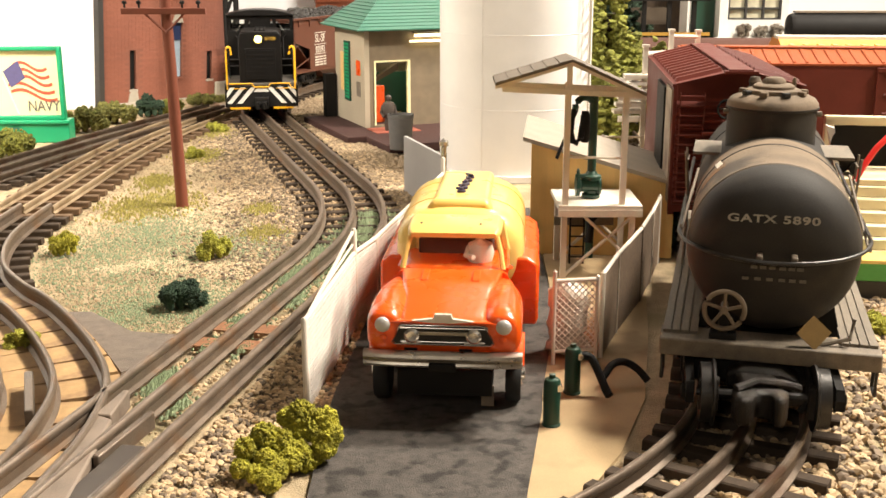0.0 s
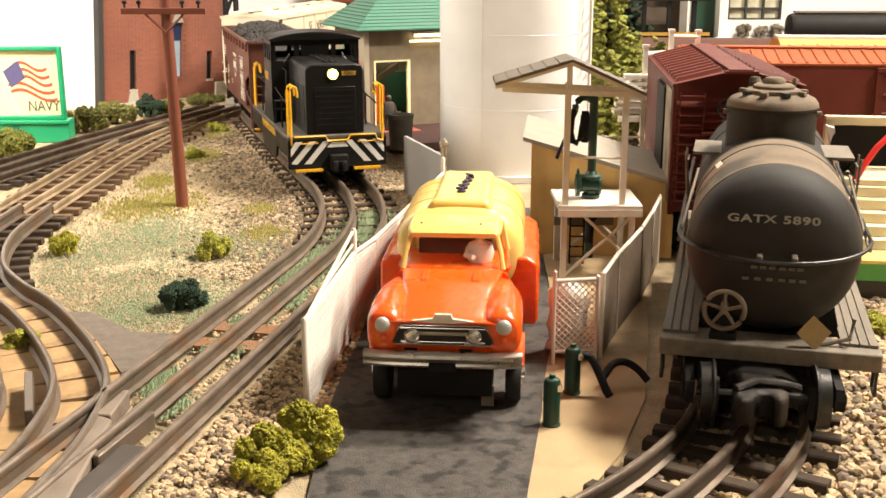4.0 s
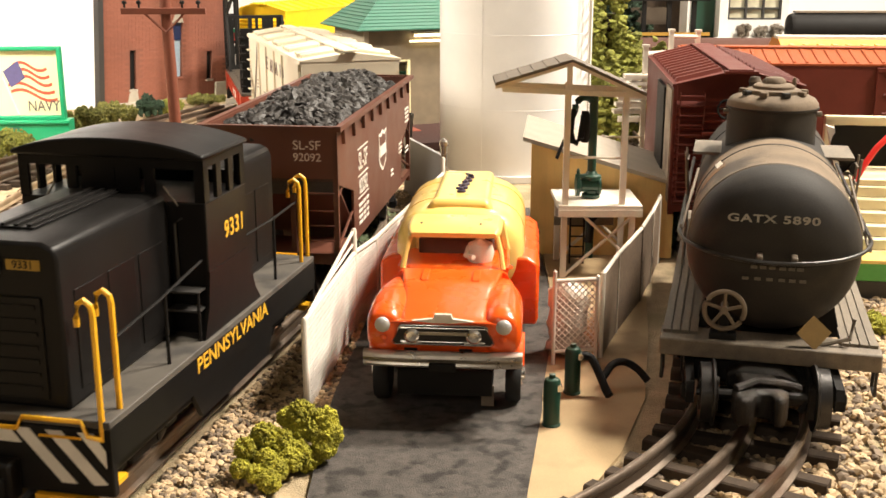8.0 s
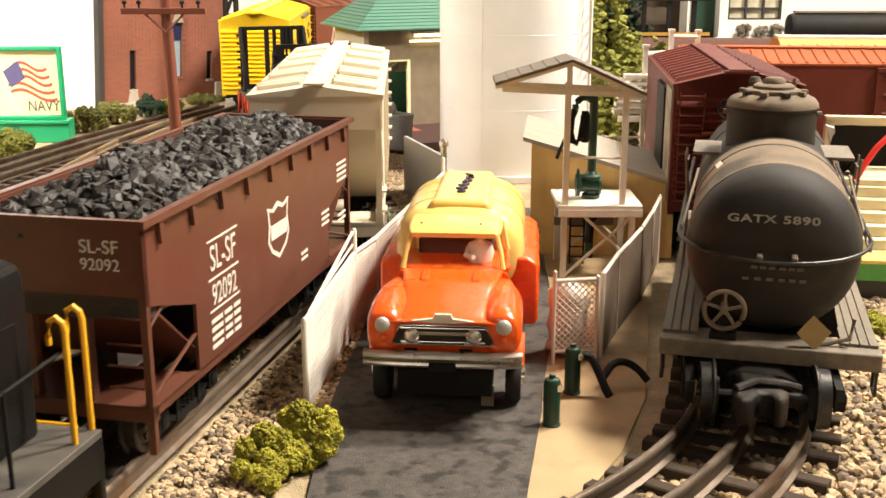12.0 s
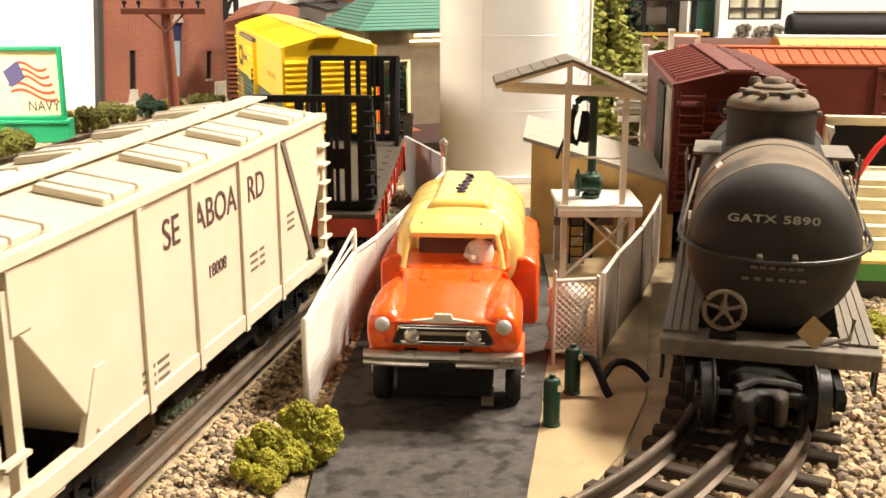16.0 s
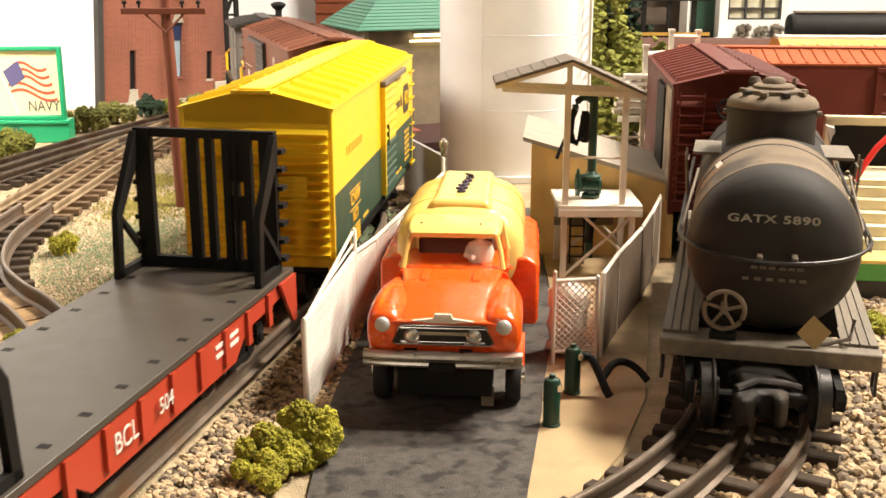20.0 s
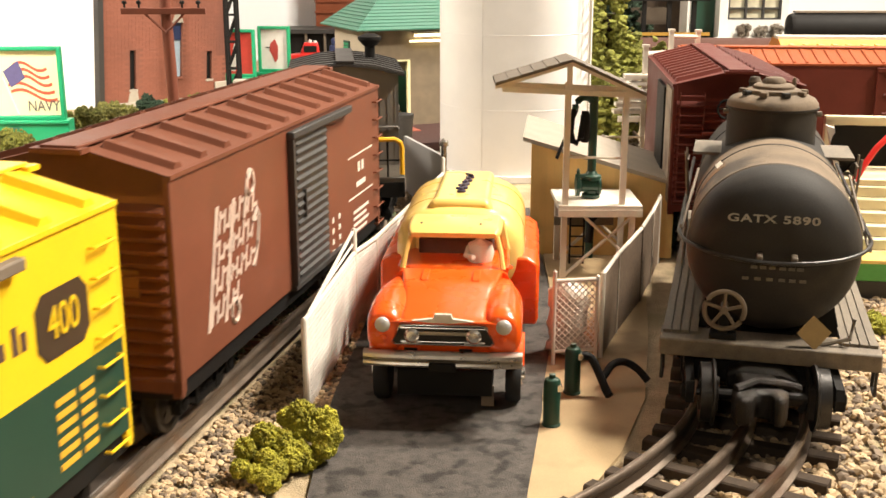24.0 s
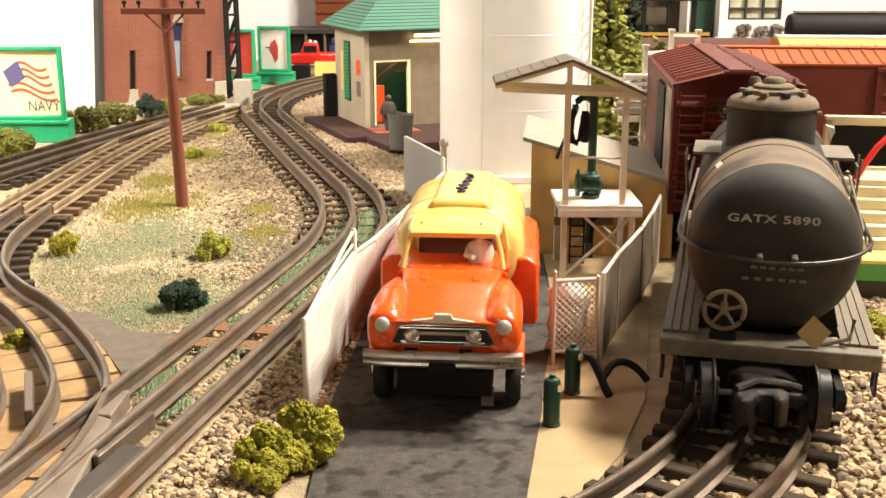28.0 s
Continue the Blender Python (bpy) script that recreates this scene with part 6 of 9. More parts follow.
def fuel_hydrant(x, y, h, label):
    t = thing("fuel_standpipe", label, "pump", x, y, 0.06)
    part("cylinder", Build().lathe([(0.3, 0), (0.3, 0.06), (0.27, 0.1), (0.27, h), (0.22, h + 0.1), (0.1, h + 0.14), (0.1, h + 0.25), (0, h + 0.27)], 18), M_PUMP, t)
    part("valve", Build().lathe([(0.12, 0), (0.12, 0.2), (0.05, 0.22)], 10, (0.2, -0.22, h - 0.15), "y"), M_CHROME, t)
    return t


fuel_hydrant(3.4, 32.0, 1.45, "dark green standpipe on the sand apron")
fuel_hydrant(4.35, 34.6, 1.5, "dark green standpipe below the gate")
def bent(points, steps=5):
    """A smooth run of points through the given bends."""
    out = []
    p = [Vector(q) for q in points]
    for i in range(len(p) - 1):
        a, b, c, d = p[max(0, i - 1)], p[i], p[i + 1], p[min(len(p) - 1, i + 2)]
        for k in range(steps):
            u = k / steps
            out.append(tuple(0.5 * (2 * b + (c - a) * u + (2 * a - 5 * b + 4 * c - d) * u * u + (3 * b - a - 3 * c + d) * u ** 3)))
    return out + [tuple(p[-1])]


hs = Build().rod(bent([(4.4, 34.5, 1.15), (4.6, 34.6, 1.38), (4.95, 34.6, 1.3), (5.2, 34.4, 0.85), (5.4, 34.1, 0.4), (5.5, 33.9, 0.24)]), 0.14, 10)
tagged(part("hose", hs, M_BLACK), "thick black hose from the standpipe", "hose")
hs = Build().rod(bent([(5.45, 35.0, 0.45), (5.8, 35.4, 0.75), (6.25, 35.6, 0.78), (6.7, 35.5, 0.55), (7.0, 35.2, 0.25)]), 0.13, 10)
tagged(part("hose", hs, M_BLACK), "black hose lying towards the track", "hose")


# ---- the tank truck on the driveway ----
M_BADGE = mat("silver_badge", (0.78, 0.72, 0.62), 0.35, 0.2)


def tank_truck():
    t = thing("tank_truck", "orange and pale yellow toy tank truck parked on the driveway", "truck", 0.0, 31.9, 0.1, -4.5)

    def ring(y, w, z0, z1, r, n=4):
        """A rounded rectangular section at y."""
        r = min(r, w - 0.02, (z1 - z0) / 2 - 0.01)
        pts = []
        for cx, cz, a0 in ((w - r, z1 - r, 0), (-w + r, z1 - r, 90), (-w + r, z0 + r, 180), (w - r, z0 + r, 270)):
            for k in range(n + 1):
                a = radians(a0 + 90 * k / n)
                pts.append((cx + r * math.cos(a), y, cz + r * math.sin(a)))
        return pts

    # nose, fender lobes and hood
    def lobe(cx, y, w, z0, z1, r):
        return [(q[0] + cx, q[1], q[2]) for q in ring(y, w, z0, z1, r, 5)]

    nose = Build().loft([ring(0.08, 2.2, 1.9, 3.3, 0.3), ring(0.2, 2.3, 1.85, 3.36, 0.35), ring(1.2, 2.34, 1.8, 3.4, 0.5), ring(3.0, 2.3, 1.7, 3.45, 0.5), ring(4.2, 2.1, 1.6, 3.5, 0.5), ring(4.9, 1.9, 1.5, 3.5, 0.4)])
    body = part("body", nose, M_ORANGE, t, "glossy orange nose", smooth=50)
    for sx in (-1, 1):
        fen = Build().loft([lobe(sx * 1.8, -0.06, 0.42, 2.55, 3.56, 0.4), lobe(sx * 1.8, 0.05, 0.54, 2.35, 3.68, 0.5), lobe(sx * 1.8, 0.5, 0.6, 2.25, 3.76, 0.52), lobe(sx * 1.8, 1.6, 0.63, 2.2, 3.82, 0.55), lobe(sx * 1.78, 2.8, 0.62, 2.2, 3.76, 0.55), lobe(sx * 1.68, 3.8, 0.52, 2.2, 3.66, 0.45), lobe(sx * 1.55, 4.7, 0.42, 2.2, 3.6, 0.35)])
        part("fender", fen, M_ORANGE, t, "rounded orange fender", smooth=60)
    hood = Build().loft([ring(0.0, 1.25, 2.9, 3.46, 0.12), ring(0.25, 1.32, 2.9, 3.54, 0.16), ring(1.4, 1.4, 2.9, 3.62, 0.2), ring(2.2, 1.45, 2.9, 3.74, 0.18), ring(2.5, 1.5, 2.9, 3.8, 0.14), ring(3.4, 1.62, 2.9, 3.85, 0.12), ring(4.3, 1.75, 2.9, 3.88, 0.12)])
    part("hood", hood, M_ORANGE, t, "orange hood stepping down to the nose", smooth=40)
    for sx in (-1, 1):
        part("hood_vent", Build().prism([(2.9, 3.83), (4.0, 3.87), (3.9, 3.95), (3.0, 3.9)], *sorted((sx * 0.72, sx * 0.98)), "x"), M_ORANGE, t, bevel=0.03)
    part("brow", Build().prism([(-2.0, 3.36), (2.0, 3.36), (1.3, 3.46), (-1.3, 3.46)], -0.1, 0.15), M_ORANGE, t, "lip over the grille", bevel=0.04)
    # grille, lamps and bumper
    shape = [(-1.64, 2.74), (-1.54, 2.64), (1.54, 2.64), (1.64, 2.74), (1.4, 3.26), (1.28, 3.34), (-1.28, 3.34), (-1.4, 3.26)]
    grille = part("grille", Build().prism(shape, -0.06, 0.12), M_CHROME, t, "chrome framed grille", bevel=0.04)
    part("grille_recess", Build().prism([(x * 0.94, 2.99 + (z - 2.99) * 0.82) for x, z in shape], -0.075, -0.06), mat("dark_grille", (0.03, 0.026, 0.022), 0.35, 0.5), grille)
    part("grille_bar", Build().box(-1.0, 1.0, -0.13, -0.07, 3.0, 3.12), mat("brushed_cream_metal", (0.42, 0.36, 0.27), 0.35, 0.5), grille, "broad middle bar", bevel=0.03)
    for z in (2.78, 3.22):
        part("grille_bar", Build().rod([(-1.3, -0.08, z), (1.3, -0.08, z)], 0.025, 8), M_CHROME, grille)
    for x in (-0.95, 0.95):
        part("grille_bullet", Build().lathe([(0.24, 0), (0.24, -0.1), (0.16, -0.18), (0.0, -0.2)], 16, (x, -0.06, 2.99), "y").box(x - 0.3, x + 0.3, -0.1, -0.07, 2.72, 2.82), M_CHROME, grille)
    for sx in (-1, 1):
        part("headlight", Build().lathe([(0.24, 0.15), (0.24, -0.04), (0.2, -0.1), (0.1, -0.14), (0, -0.15)], 18, (sx * 1.86, -0.06, 3.3), "y"), mat("silver_lamp", (0.55, 0.53, 0.5), 0.4, 0.3), t, "silver round headlight")
        part("parking_lamp", Build().lathe([(0.13, 0.1), (0.12, -0.04), (0.0, -0.08)], 12, (sx * 1.84, -0.08, 2.86), "y"), M_ORANGE, t)
        arch = Build()
        arch.prism([(2.2 + 1.3 * math.cos(radians(a)), 1.0 + 1.3 * math.sin(radians(a))) for a in range(30, 151, 15)] + [(2.2 + 1.1 * math.cos(radians(a)), 1.0 + 1.1 * math.sin(radians(a))) for a in range(150, 29, -15)], *sorted((sx * 2.25, sx * 2.5)), "x")
        part("wheel_arch", arch, M_ORANGE, t)
    part("badge", Build().prism([(-0.95, 0), (-0.3, 0.08), (-0.25, 0.22), (0.25, 0.22), (0.3, 0.08), (0.95, 0), (0.3, -0.06), (-0.3, -0.06)], 0.2, 0.32).mesh("badge", M_BADGE), M_BADGE, t, "silver hood badge", at=P(0, -0.32, 3.46))
    bumper = Build().loft([[(x, -0.28 + 0.12 * (abs(x) / 2.4) ** 4 + dy, 2.0 + (z - 1.7) * 0.75) for dy, z in ((0.02, 1.7), (-0.07, 1.75), (-0.12, 1.85), (-0.09, 1.95), (-0.02, 2.01), (-0.1, 2.05), (-0.16, 2.16), (-0.13, 2.28), (0, 2.37), (0.15, 2.37), (0.15, 1.7))] for x in np.linspace(-2.45, 2.45, 13)])
    part("bumper", bumper, mat("dull_chrome", (0.52, 0.47, 0.4), 0.3, 0.92, vary=0.15, bump=0.05), t, "ribbed chrome bumper", smooth=30)
    part("plate_holder", Build().box(-0.42, 0.42, -0.44, -0.3, 1.92, 2.2), M_BLACK, t, bevel=0.04)
    for x in (-1.2, 0.5):
        part("lower_slot", Build().box(x, x + 0.4, -0.02, 0.1, 2.4, 2.52), M_BLACK, t)
    # cab
    cab_low = Build().loft([ring(4.0, 1.95, 1.3, 3.85, 0.3), ring(4.6, 1.85, 1.3, 3.9, 0.3), ring(7.0, 1.85, 1.3, 3.9, 0.25)])
    part("cab_body", cab_low, M_ORANGE, t, "orange cab sides", smooth=50)
    part("interior", Build().box(-1.5, 1.5, 5.0, 6.8, 3.5, 3.72), mat("dark_cab_interior", (0.05, 0.035, 0.028), 0.7), t)
    roof = Build().loft([ring(4.62, 1.46, 4.86, 5.02, 0.08), ring(4.8, 1.58, 4.82, 5.12, 0.14), ring(5.2, 1.64, 4.8, 5.22, 0.2), ring(6.3, 1.66, 4.8, 5.26, 0.24), ring(6.9, 1.58, 4.8, 5.14, 0.15)])
    part("cab_roof", roof, M_PALEY, t, "pale yellow cab roof", smooth=50)
    for sx in (-1, 1):
        part("front_pillar", Build().rod([(sx * 1.72, 4.25, 3.85), (sx * 1.62, 4.55, 4.4), (sx * 1.46, 4.85, 4.95)], 0.1, 8), M_PALEY, t, "pale yellow window pillar")
        part("rear_pillar", Build().rod([(sx * 1.72, 6.85, 3.85), (sx * 1.5, 6.75, 4.95)], 0.2, 8), M_PALEY, t, "pale yellow window pillar")
        part("rear_corner", Build().box(*sorted((sx * 1.5, sx * 1.15)), 6.65, 6.85, 3.9, 4.95), M_PALEY, t)
        part("belt_line", Build().rod([(sx * 1.84, 4.3, 3.84), (sx * 1.8, 6.9, 3.9)], 0.08, 8), M_ORANGE, t)
    part("rear_wall", Build().box(-1.4, 1.4, 6.65, 6.85, 3.8, 4.25), M_PALEY, t)
    part("dashboard", Build().prism([(4.35, 3.7), (5.0, 3.7), (5.0, 3.8), (4.35, 3.8)], -1.5, 1.5, "x"), M_DGREY, t)
    part("seat_back", Build().box(-1.35, 1.35, 6.1, 6.5, 3.7, 4.45), mat("brown_seat", (0.10, 0.035, 0.02), 0.6), t, "dark brown bench seat", bevel=0.08)
    part("mud_flap", Build().box(1.15, 1.55, 1.0, 1.06, 0.25, 0.95), M_DUST, t, "grey flap behind the bumper")
    ws = part("windscreen", Build().loft([[(-1.62, 4.2, 3.88), (1.62, 4.2, 3.88), (1.4, 4.82, 4.92), (-1.4, 4.82, 4.92)], [(-1.62, 4.23, 3.88), (1.62, 4.23, 3.88), (1.4, 4.85, 4.92), (-1.4, 4.85, 4.92)]]), M_GLASS, t, "clear windscreen", smooth=0)
    ws.visible_shadow = False
    for x in (-1.15, 0.9):
        part("roof_marker", Build().lathe([(0.06, 0), (0.05, 0.08), (0, 0.1)], 8, (x, 5.2, 5.16)), M_DUST, t)
    for sx in (-1, 1):
        if sx > 0:
            part("mirror", Build().lathe([(0.08, 0), (0.08, 0.05), (0, 0.06)], 12, (1.98, 4.3, 3.95), "y").rod([(1.8, 4.4, 3.75), (1.98, 4.35, 3.95)], 0.03), M_CHROME, t, "small chrome mirror")
        part("door_seam", Build().box(*sorted((sx * 1.84, sx * 1.87)), 4.6, 6.6, 1.5, 3.7), M_ORANGE, t, bevel=0.02)

    # pale yellow tank
    def oval(y, w, zc, hz, top):
        pts = []
        for k in range(28):
            a = 2 * math.pi * k / 28
            ca, sa = math.cos(a), math.sin(a)
            e = 0.72
            pts.append((w * abs(ca) ** e * (1 if ca > 0 else -1), y, zc + hz * abs(sa) ** e * (1 if sa > 0 else -1)))
        return pts
    tank = Build().loft([oval(7.3, 1.6, 3.5, 1.2, 0), oval(7.5, 2.1, 3.5, 1.5, 0), oval(7.9, 2.35, 3.5, 1.66, 0), oval(8.5, 2.42, 3.5, 1.7, 0), oval(13.6, 2.42, 3.5, 1.7, 0), oval(14.6, 2.25, 3.5, 1.55, 0), oval(15.1, 1.6, 3.5, 1.1, 0)])
    tk = part("tank", tank, M_PALEY, t, "pale yellow tank", smooth=50)
    part("tank_top", Build().prism([(-1.15, 4.9), (1.15, 4.9), (1.0, 5.36), (-1.0, 5.36)], 8.2, 14.0), M_PALEY, tk, bevel=0.14)
    part("tank_crest", Build().prism([(-1.35, 4.85), (1.35, 4.85), (1.05, 5.42), (-1.05, 5.42)], 8.0, 8.6), M_PALEY, tk, bevel=0.18)
    for k in range(5):
        y = 9.7 + 0.68 * k
        cap = Build().lathe([(0.17, 0), (0.17, 0.09), (0.09, 0.12), (0.09, 0.18), (0, 0.2)], 12)
        cap.rod([(-0.22, 0, 0.16), (0.22, 0.08, 0.16)], 0.045, 6)
        part("filler_cap", cap, mat("dark_purple_plastic", (0.035, 0.025, 0.06), 0.4) if k == 0 else bpy.data.materials["dark_purple_plastic"], tk, "dark purple filler cap", at=P(-0.05 + 0.05 * k, y, 5.35, 0, 0, 30 * k))
    for y in (9.6, 12.6):
        part("tank_band", Build().loft([[(p[0] * 1.01, p[1], 3.5 + (p[2] - 3.5) * 1.01) for p in oval(y, 2.42, 3.5, 1.7, 0)], [(p[0] * 1.01, p[1], 3.5 + (p[2] - 3.5) * 1.01) for p in oval(y + 0.1, 2.42, 3.5, 1.7, 0)]]), M_PALEY, tk)
    for sx in (-1, 1):
        box_ = Build().loft([[(sx * a, y, z) for a, z in ((1.9, 0.75), (2.9, 0.75), (2.98, 1.0), (2.95, 3.1), (2.55, 3.36), (1.9, 3.36))] for y in (7.6, 14.4)])
        sd = part("side_compartment", box_, M_ORANGE, t, "orange side compartment", bevel=0.1)
        for k in range(3):
            part("panel_seam", Build().box(*sorted((sx * 2.95, sx * 2.99)), 8.0 + 2.1 * k, 9.7 + 2.1 * k, 1.5, 2.95), M_ORANGE, sd, bevel=0.03)
        for z in (2.75, 2.3):
            part("side_lamp", Build().lathe([(0.09, sx * 2.94), (0.07, sx * 3.04), (0, sx * 3.05)], 8, (0, 13.9, z), "x"), M_BLACK, sd)
    part("chassis", Build().box(-1.5, 1.5, 0.6, 14.6, 0.75, 1.6), M_BLACK, t)
    for y, w2 in ((2.2, 0.5), (11.6, 0.85)):
        for sx in (-1, 1):
            a, b_ = (2.4, 2.4 - w2)
            tyre = Build().lathe([(0.5, sx * a), (0.86, sx * a), (0.93, sx * (a - 0.1)), (0.93, sx * (b_ + 0.1)), (0.86, sx * b_), (0.5, sx * b_)], 26, (0, y, 0.93), "x")
            wh = part("tyre", tyre, M_TYRE, t, "black rubber tyre")
            hub = Build().lathe([(0.52, sx * (a - 0.06)), (0.45, sx * (a + 0.02)), (0.3, sx * (a - 0.04)), (0.2, sx * (a + 0.12)), (0.0, sx * (a + 0.14))], 16, (0, y, 0.93), "x")
            part("hub", hub, M_CHROME, wh, "chrome hub")
            for k in range(8):
                q = 2 * math.pi * k / 8
                part("hub_nut", Build().lathe([(0.05, sx * a), (0.05, sx * (a + 0.06)), (0, sx * (a + 0.07))], 6, (0, y + 0.36 * math.cos(q), 0.93 + 0.36 * math.sin(q)), "x"), M_CHROME, wh)
    return t


tank_truck()
fig = Build().lathe([(0.42, 0), (0.5, 0.3), (0.42, 0.62), (0.18, 0.74), (0.14, 0.8), (0.22, 0.9), (0.24, 1.02), (0.14, 1.14), (0, 1.16)], 14)
fig.rod([(-0.4, -0.05, 0.5), (-0.5, -0.4, 0.3), (-0.25, -0.7, 0.3)], 0.1, 8)
tagged(part("toy_driver_figure", fig, mat("pale_figure_plastic", (0.70, 0.62, 0.52), 0.6), at=P(1.3, 37.1, 3.98)), "plain pale toy driver figure at the wheel", "toy figure")


# ---- the tank car ----
def tank_car():
    t = thing("tank_car", "weathered black tank car with a domed top standing on its track", "tank car", 9.75, 31.1, 1.03, -14.5)
    zc, R = 4.55, 2.6
    tank = part("tank", Build().lathe([(0, 0.35), (0.8, 0.4), (1.5, 0.55), (2.05, 0.8), (2.4, 1.15), (2.56, 1.6), (2.6, 2.0), (2.6, 15.0), (2.4, 15.9), (1.5, 16.5), (0, 16.7)], 56, (0, 0, zc), "y"), M_TANK, t, "dusty black tank shell", smooth=40)
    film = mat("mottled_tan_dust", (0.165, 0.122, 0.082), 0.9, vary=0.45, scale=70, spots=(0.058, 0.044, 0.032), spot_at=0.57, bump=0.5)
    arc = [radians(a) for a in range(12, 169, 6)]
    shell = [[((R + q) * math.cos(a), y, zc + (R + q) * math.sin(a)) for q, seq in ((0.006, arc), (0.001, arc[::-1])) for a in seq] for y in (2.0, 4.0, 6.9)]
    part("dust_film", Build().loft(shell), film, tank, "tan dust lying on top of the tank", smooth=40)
    for y in (2.05, 5.6, 12.0):
        part("seam", Build().lathe([(R, y - 0.06), (R + 0.03, y - 0.03), (R + 0.03, y + 0.03), (R, y + 0.06)], 56, (0, 0, zc), "y"), M_DUST if y < 3 else M_TANK, tank, "dusty rivet seam")
    dome = part("dome", Build().lathe([(1.56, zc + 1.8), (1.56, 7.95), (1.62, 8.0), (1.62, 8.06), (1.4, 8.06)], 40, (-0.1, 8.7, 0)), M_TANK, t, "dark grey riveted dome", smooth=40)
    part("dome_cap", Build().lathe([(1.6, 8.06), (1.58, 8.18), (1.46, 8.34), (1.2, 8.47), (0.85, 8.56), (0, 8.58)], 40, (-0.1, 8.7, 0)), film, dome, "dusty rounded dome cap", smooth=60)
    part("dome_seam", Build().box(-0.14, -0.06, 7.12, 7.16, zc + 2.0, 8.0), M_TANK, dome, "vertical seam")
    part("hatch_ring", Build().lathe([(0.95, 8.5), (0.95, 8.64), (0.85, 8.68), (0, 8.68)], 28, (-0.1, 8.6, 0)), film, dome, "dusty hatch ring")
    part("dome_hatch", Build().lathe([(0.72, 8.66), (0.72, 8.78), (0.62, 8.84), (0.42, 8.86), (0.4, 8.96), (0.3, 9.06), (0, 9.1)], 24, (-0.1, 8.6, 0)), film, dome, "dusty hatch cover with a round knob", bevel=0.02)
    for k in range(9):
        a = 2 * math.pi * k / 9 + 0.2
        part("hatch_bolt", Build().box(-0.12, 0.12, -0.13, 0.13, 0, 0.17), M_TANK if k % 2 else film, dome, bevel=0.03, at=P(-0.1 + 1.08 * math.cos(a), 8.6 + 1.08 * math.sin(a), 8.47, 0, 0, math.degrees(a)))
    for x, r in ((-0.75, 0.2), (0.62, 0.07)):
        part("safety_valve", Build().lathe([(r, 8.5), (r, 8.8), (r * 1.2, 8.83), (r * 0.8, 9.0), (0, 9.02)], 10, (x, 9.2, 0)), film, dome, "dusty safety valve")
    for sx in (-1, 1):
        part("dome_rivet", Build().lathe([(0.1, sx * 1.5), (0.1, sx * 1.68), (0, sx * 1.7)], 8, (-0.1, 8.3, 7.85), "x"), M_DUST, dome)
        part("dome_platform", Build().box(*sorted((sx * 1.5, sx * 2.75)), 7.6, 10.2, 6.35, 6.45), M_WEATH, t, "small timber platform by the dome")
        lad = Build()
        for e in (7.7, 8.7):
            lad.rod([(sx * 3.0, e, 6.4), (sx * 2.85, e, 4.5), (sx * 2.9, e, 2.2)], 0.05)
        for k in range(7):
            lad.rod([(sx * 2.9, 7.7, 2.5 + 0.6 * k), (sx * 2.9, 8.7, 2.5 + 0.6 * k)], 0.04)
        part("ladder", lad, M_WEATH, t, "grey side ladder")
        part("walkway", Build().box(*sorted((sx * 2.1, sx * 3.15)), 0.4, 16.6, 1.95, 2.05), M_WEATH, t)
        for k in range(4):
            x = sx * (2.2 + 0.27 * k)
            part("plank", Build().box(x - 0.115, x + 0.115, 0.35, 16.6, 2.05, 2.15), M_WEATH, t, "weathered walkway plank")
    part("end_sill", Build().box(-3.2, 3.2, -0.35, 0.25, 1.55, 2.1), M_WEATH, t, "weathered timber end sill", bevel=0.06)
    part("end_sill", Build().box(-3.2, 3.2, 16.6, 17.2, 1.55, 2.1), M_WEATH, t, bevel=0.06)
    part("end_deck", Build().box(-3.2, 3.2, 0.25, 1.0, 1.85, 2.05), M_WEATH, t)
    part("centre_sill", Build().box(-0.8, 0.8, 0.2, 16.6, 1.2, 1.9), M_BLACK, t)
    for y in (2.2, 14.4):
        part("saddle", Build().prism([(-2.2, 1.8), (2.2, 1.8), (1.9, 3.0), (0, 2.2), (-1.9, 3.0)], y - 0.35, y + 0.35), M_BLACK, t)
    hr = []
    for k in range(25):
        a = radians(-90 + 180 * k / 24)
        hr.append(((R + 0.3) * math.sin(a), 2.6 - 2.75 * math.cos(a), zc + 0.25 - 0.2 * math.cos(a)))
    part("handrail", Build().rod([(-R - 0.3, 15.5, zc + 0.25)] + hr + [(R + 0.3, 15.5, zc + 0.25)], 0.065, 8), M_WHEEL, t, "wire handrail around the tank")
    for x in (-0.45, 0.55):
        part("handrail_bracket", Build().box(x - 0.09, x + 0.09, -0.05, 0.6, zc + 0.0, zc + 0.22), M_DUST, t, bevel=0.04)
    for sx in (-1, 1):
        part("rail_stanchion", Build().rod([(sx * (R + 0.3), 2.4, zc - 0.1), (sx * (R + 0.25), 2.6, zc + 0.4)], 0.05).rod([(sx * (R + 0.3), 3.2, zc - 0.1), (sx * 2.5, 6.5, zc + 1.5)], 0.05), M_DUST, t)
    # brake wheel
    bw = Build()
    rr = 0.58
    bw.rod([(-1.35 + rr * math.cos(a), -0.28, 3.1 + rr * math.sin(a)) for a in np.linspace(0, 2 * math.pi + 0.27 + 0.5, 42)], 0.075, 8)
    for k in range(5):
        a = 2 * math.pi * k / 5 + 0.3
        bw.rod([(-1.35, -0.24, 3.1), (-1.35 + rr * math.cos(a), -0.28, 3.1 + rr * math.sin(a))], 0.055, 6)
    bw.lathe([(0.12, -0.34), (0.12, 0.3), (0, 0.32)], 10, (-1.35, 0, 3.1), "y")
    part("brake_wheel", bw, M_DUST, t, "dusty spoked brake wheel")
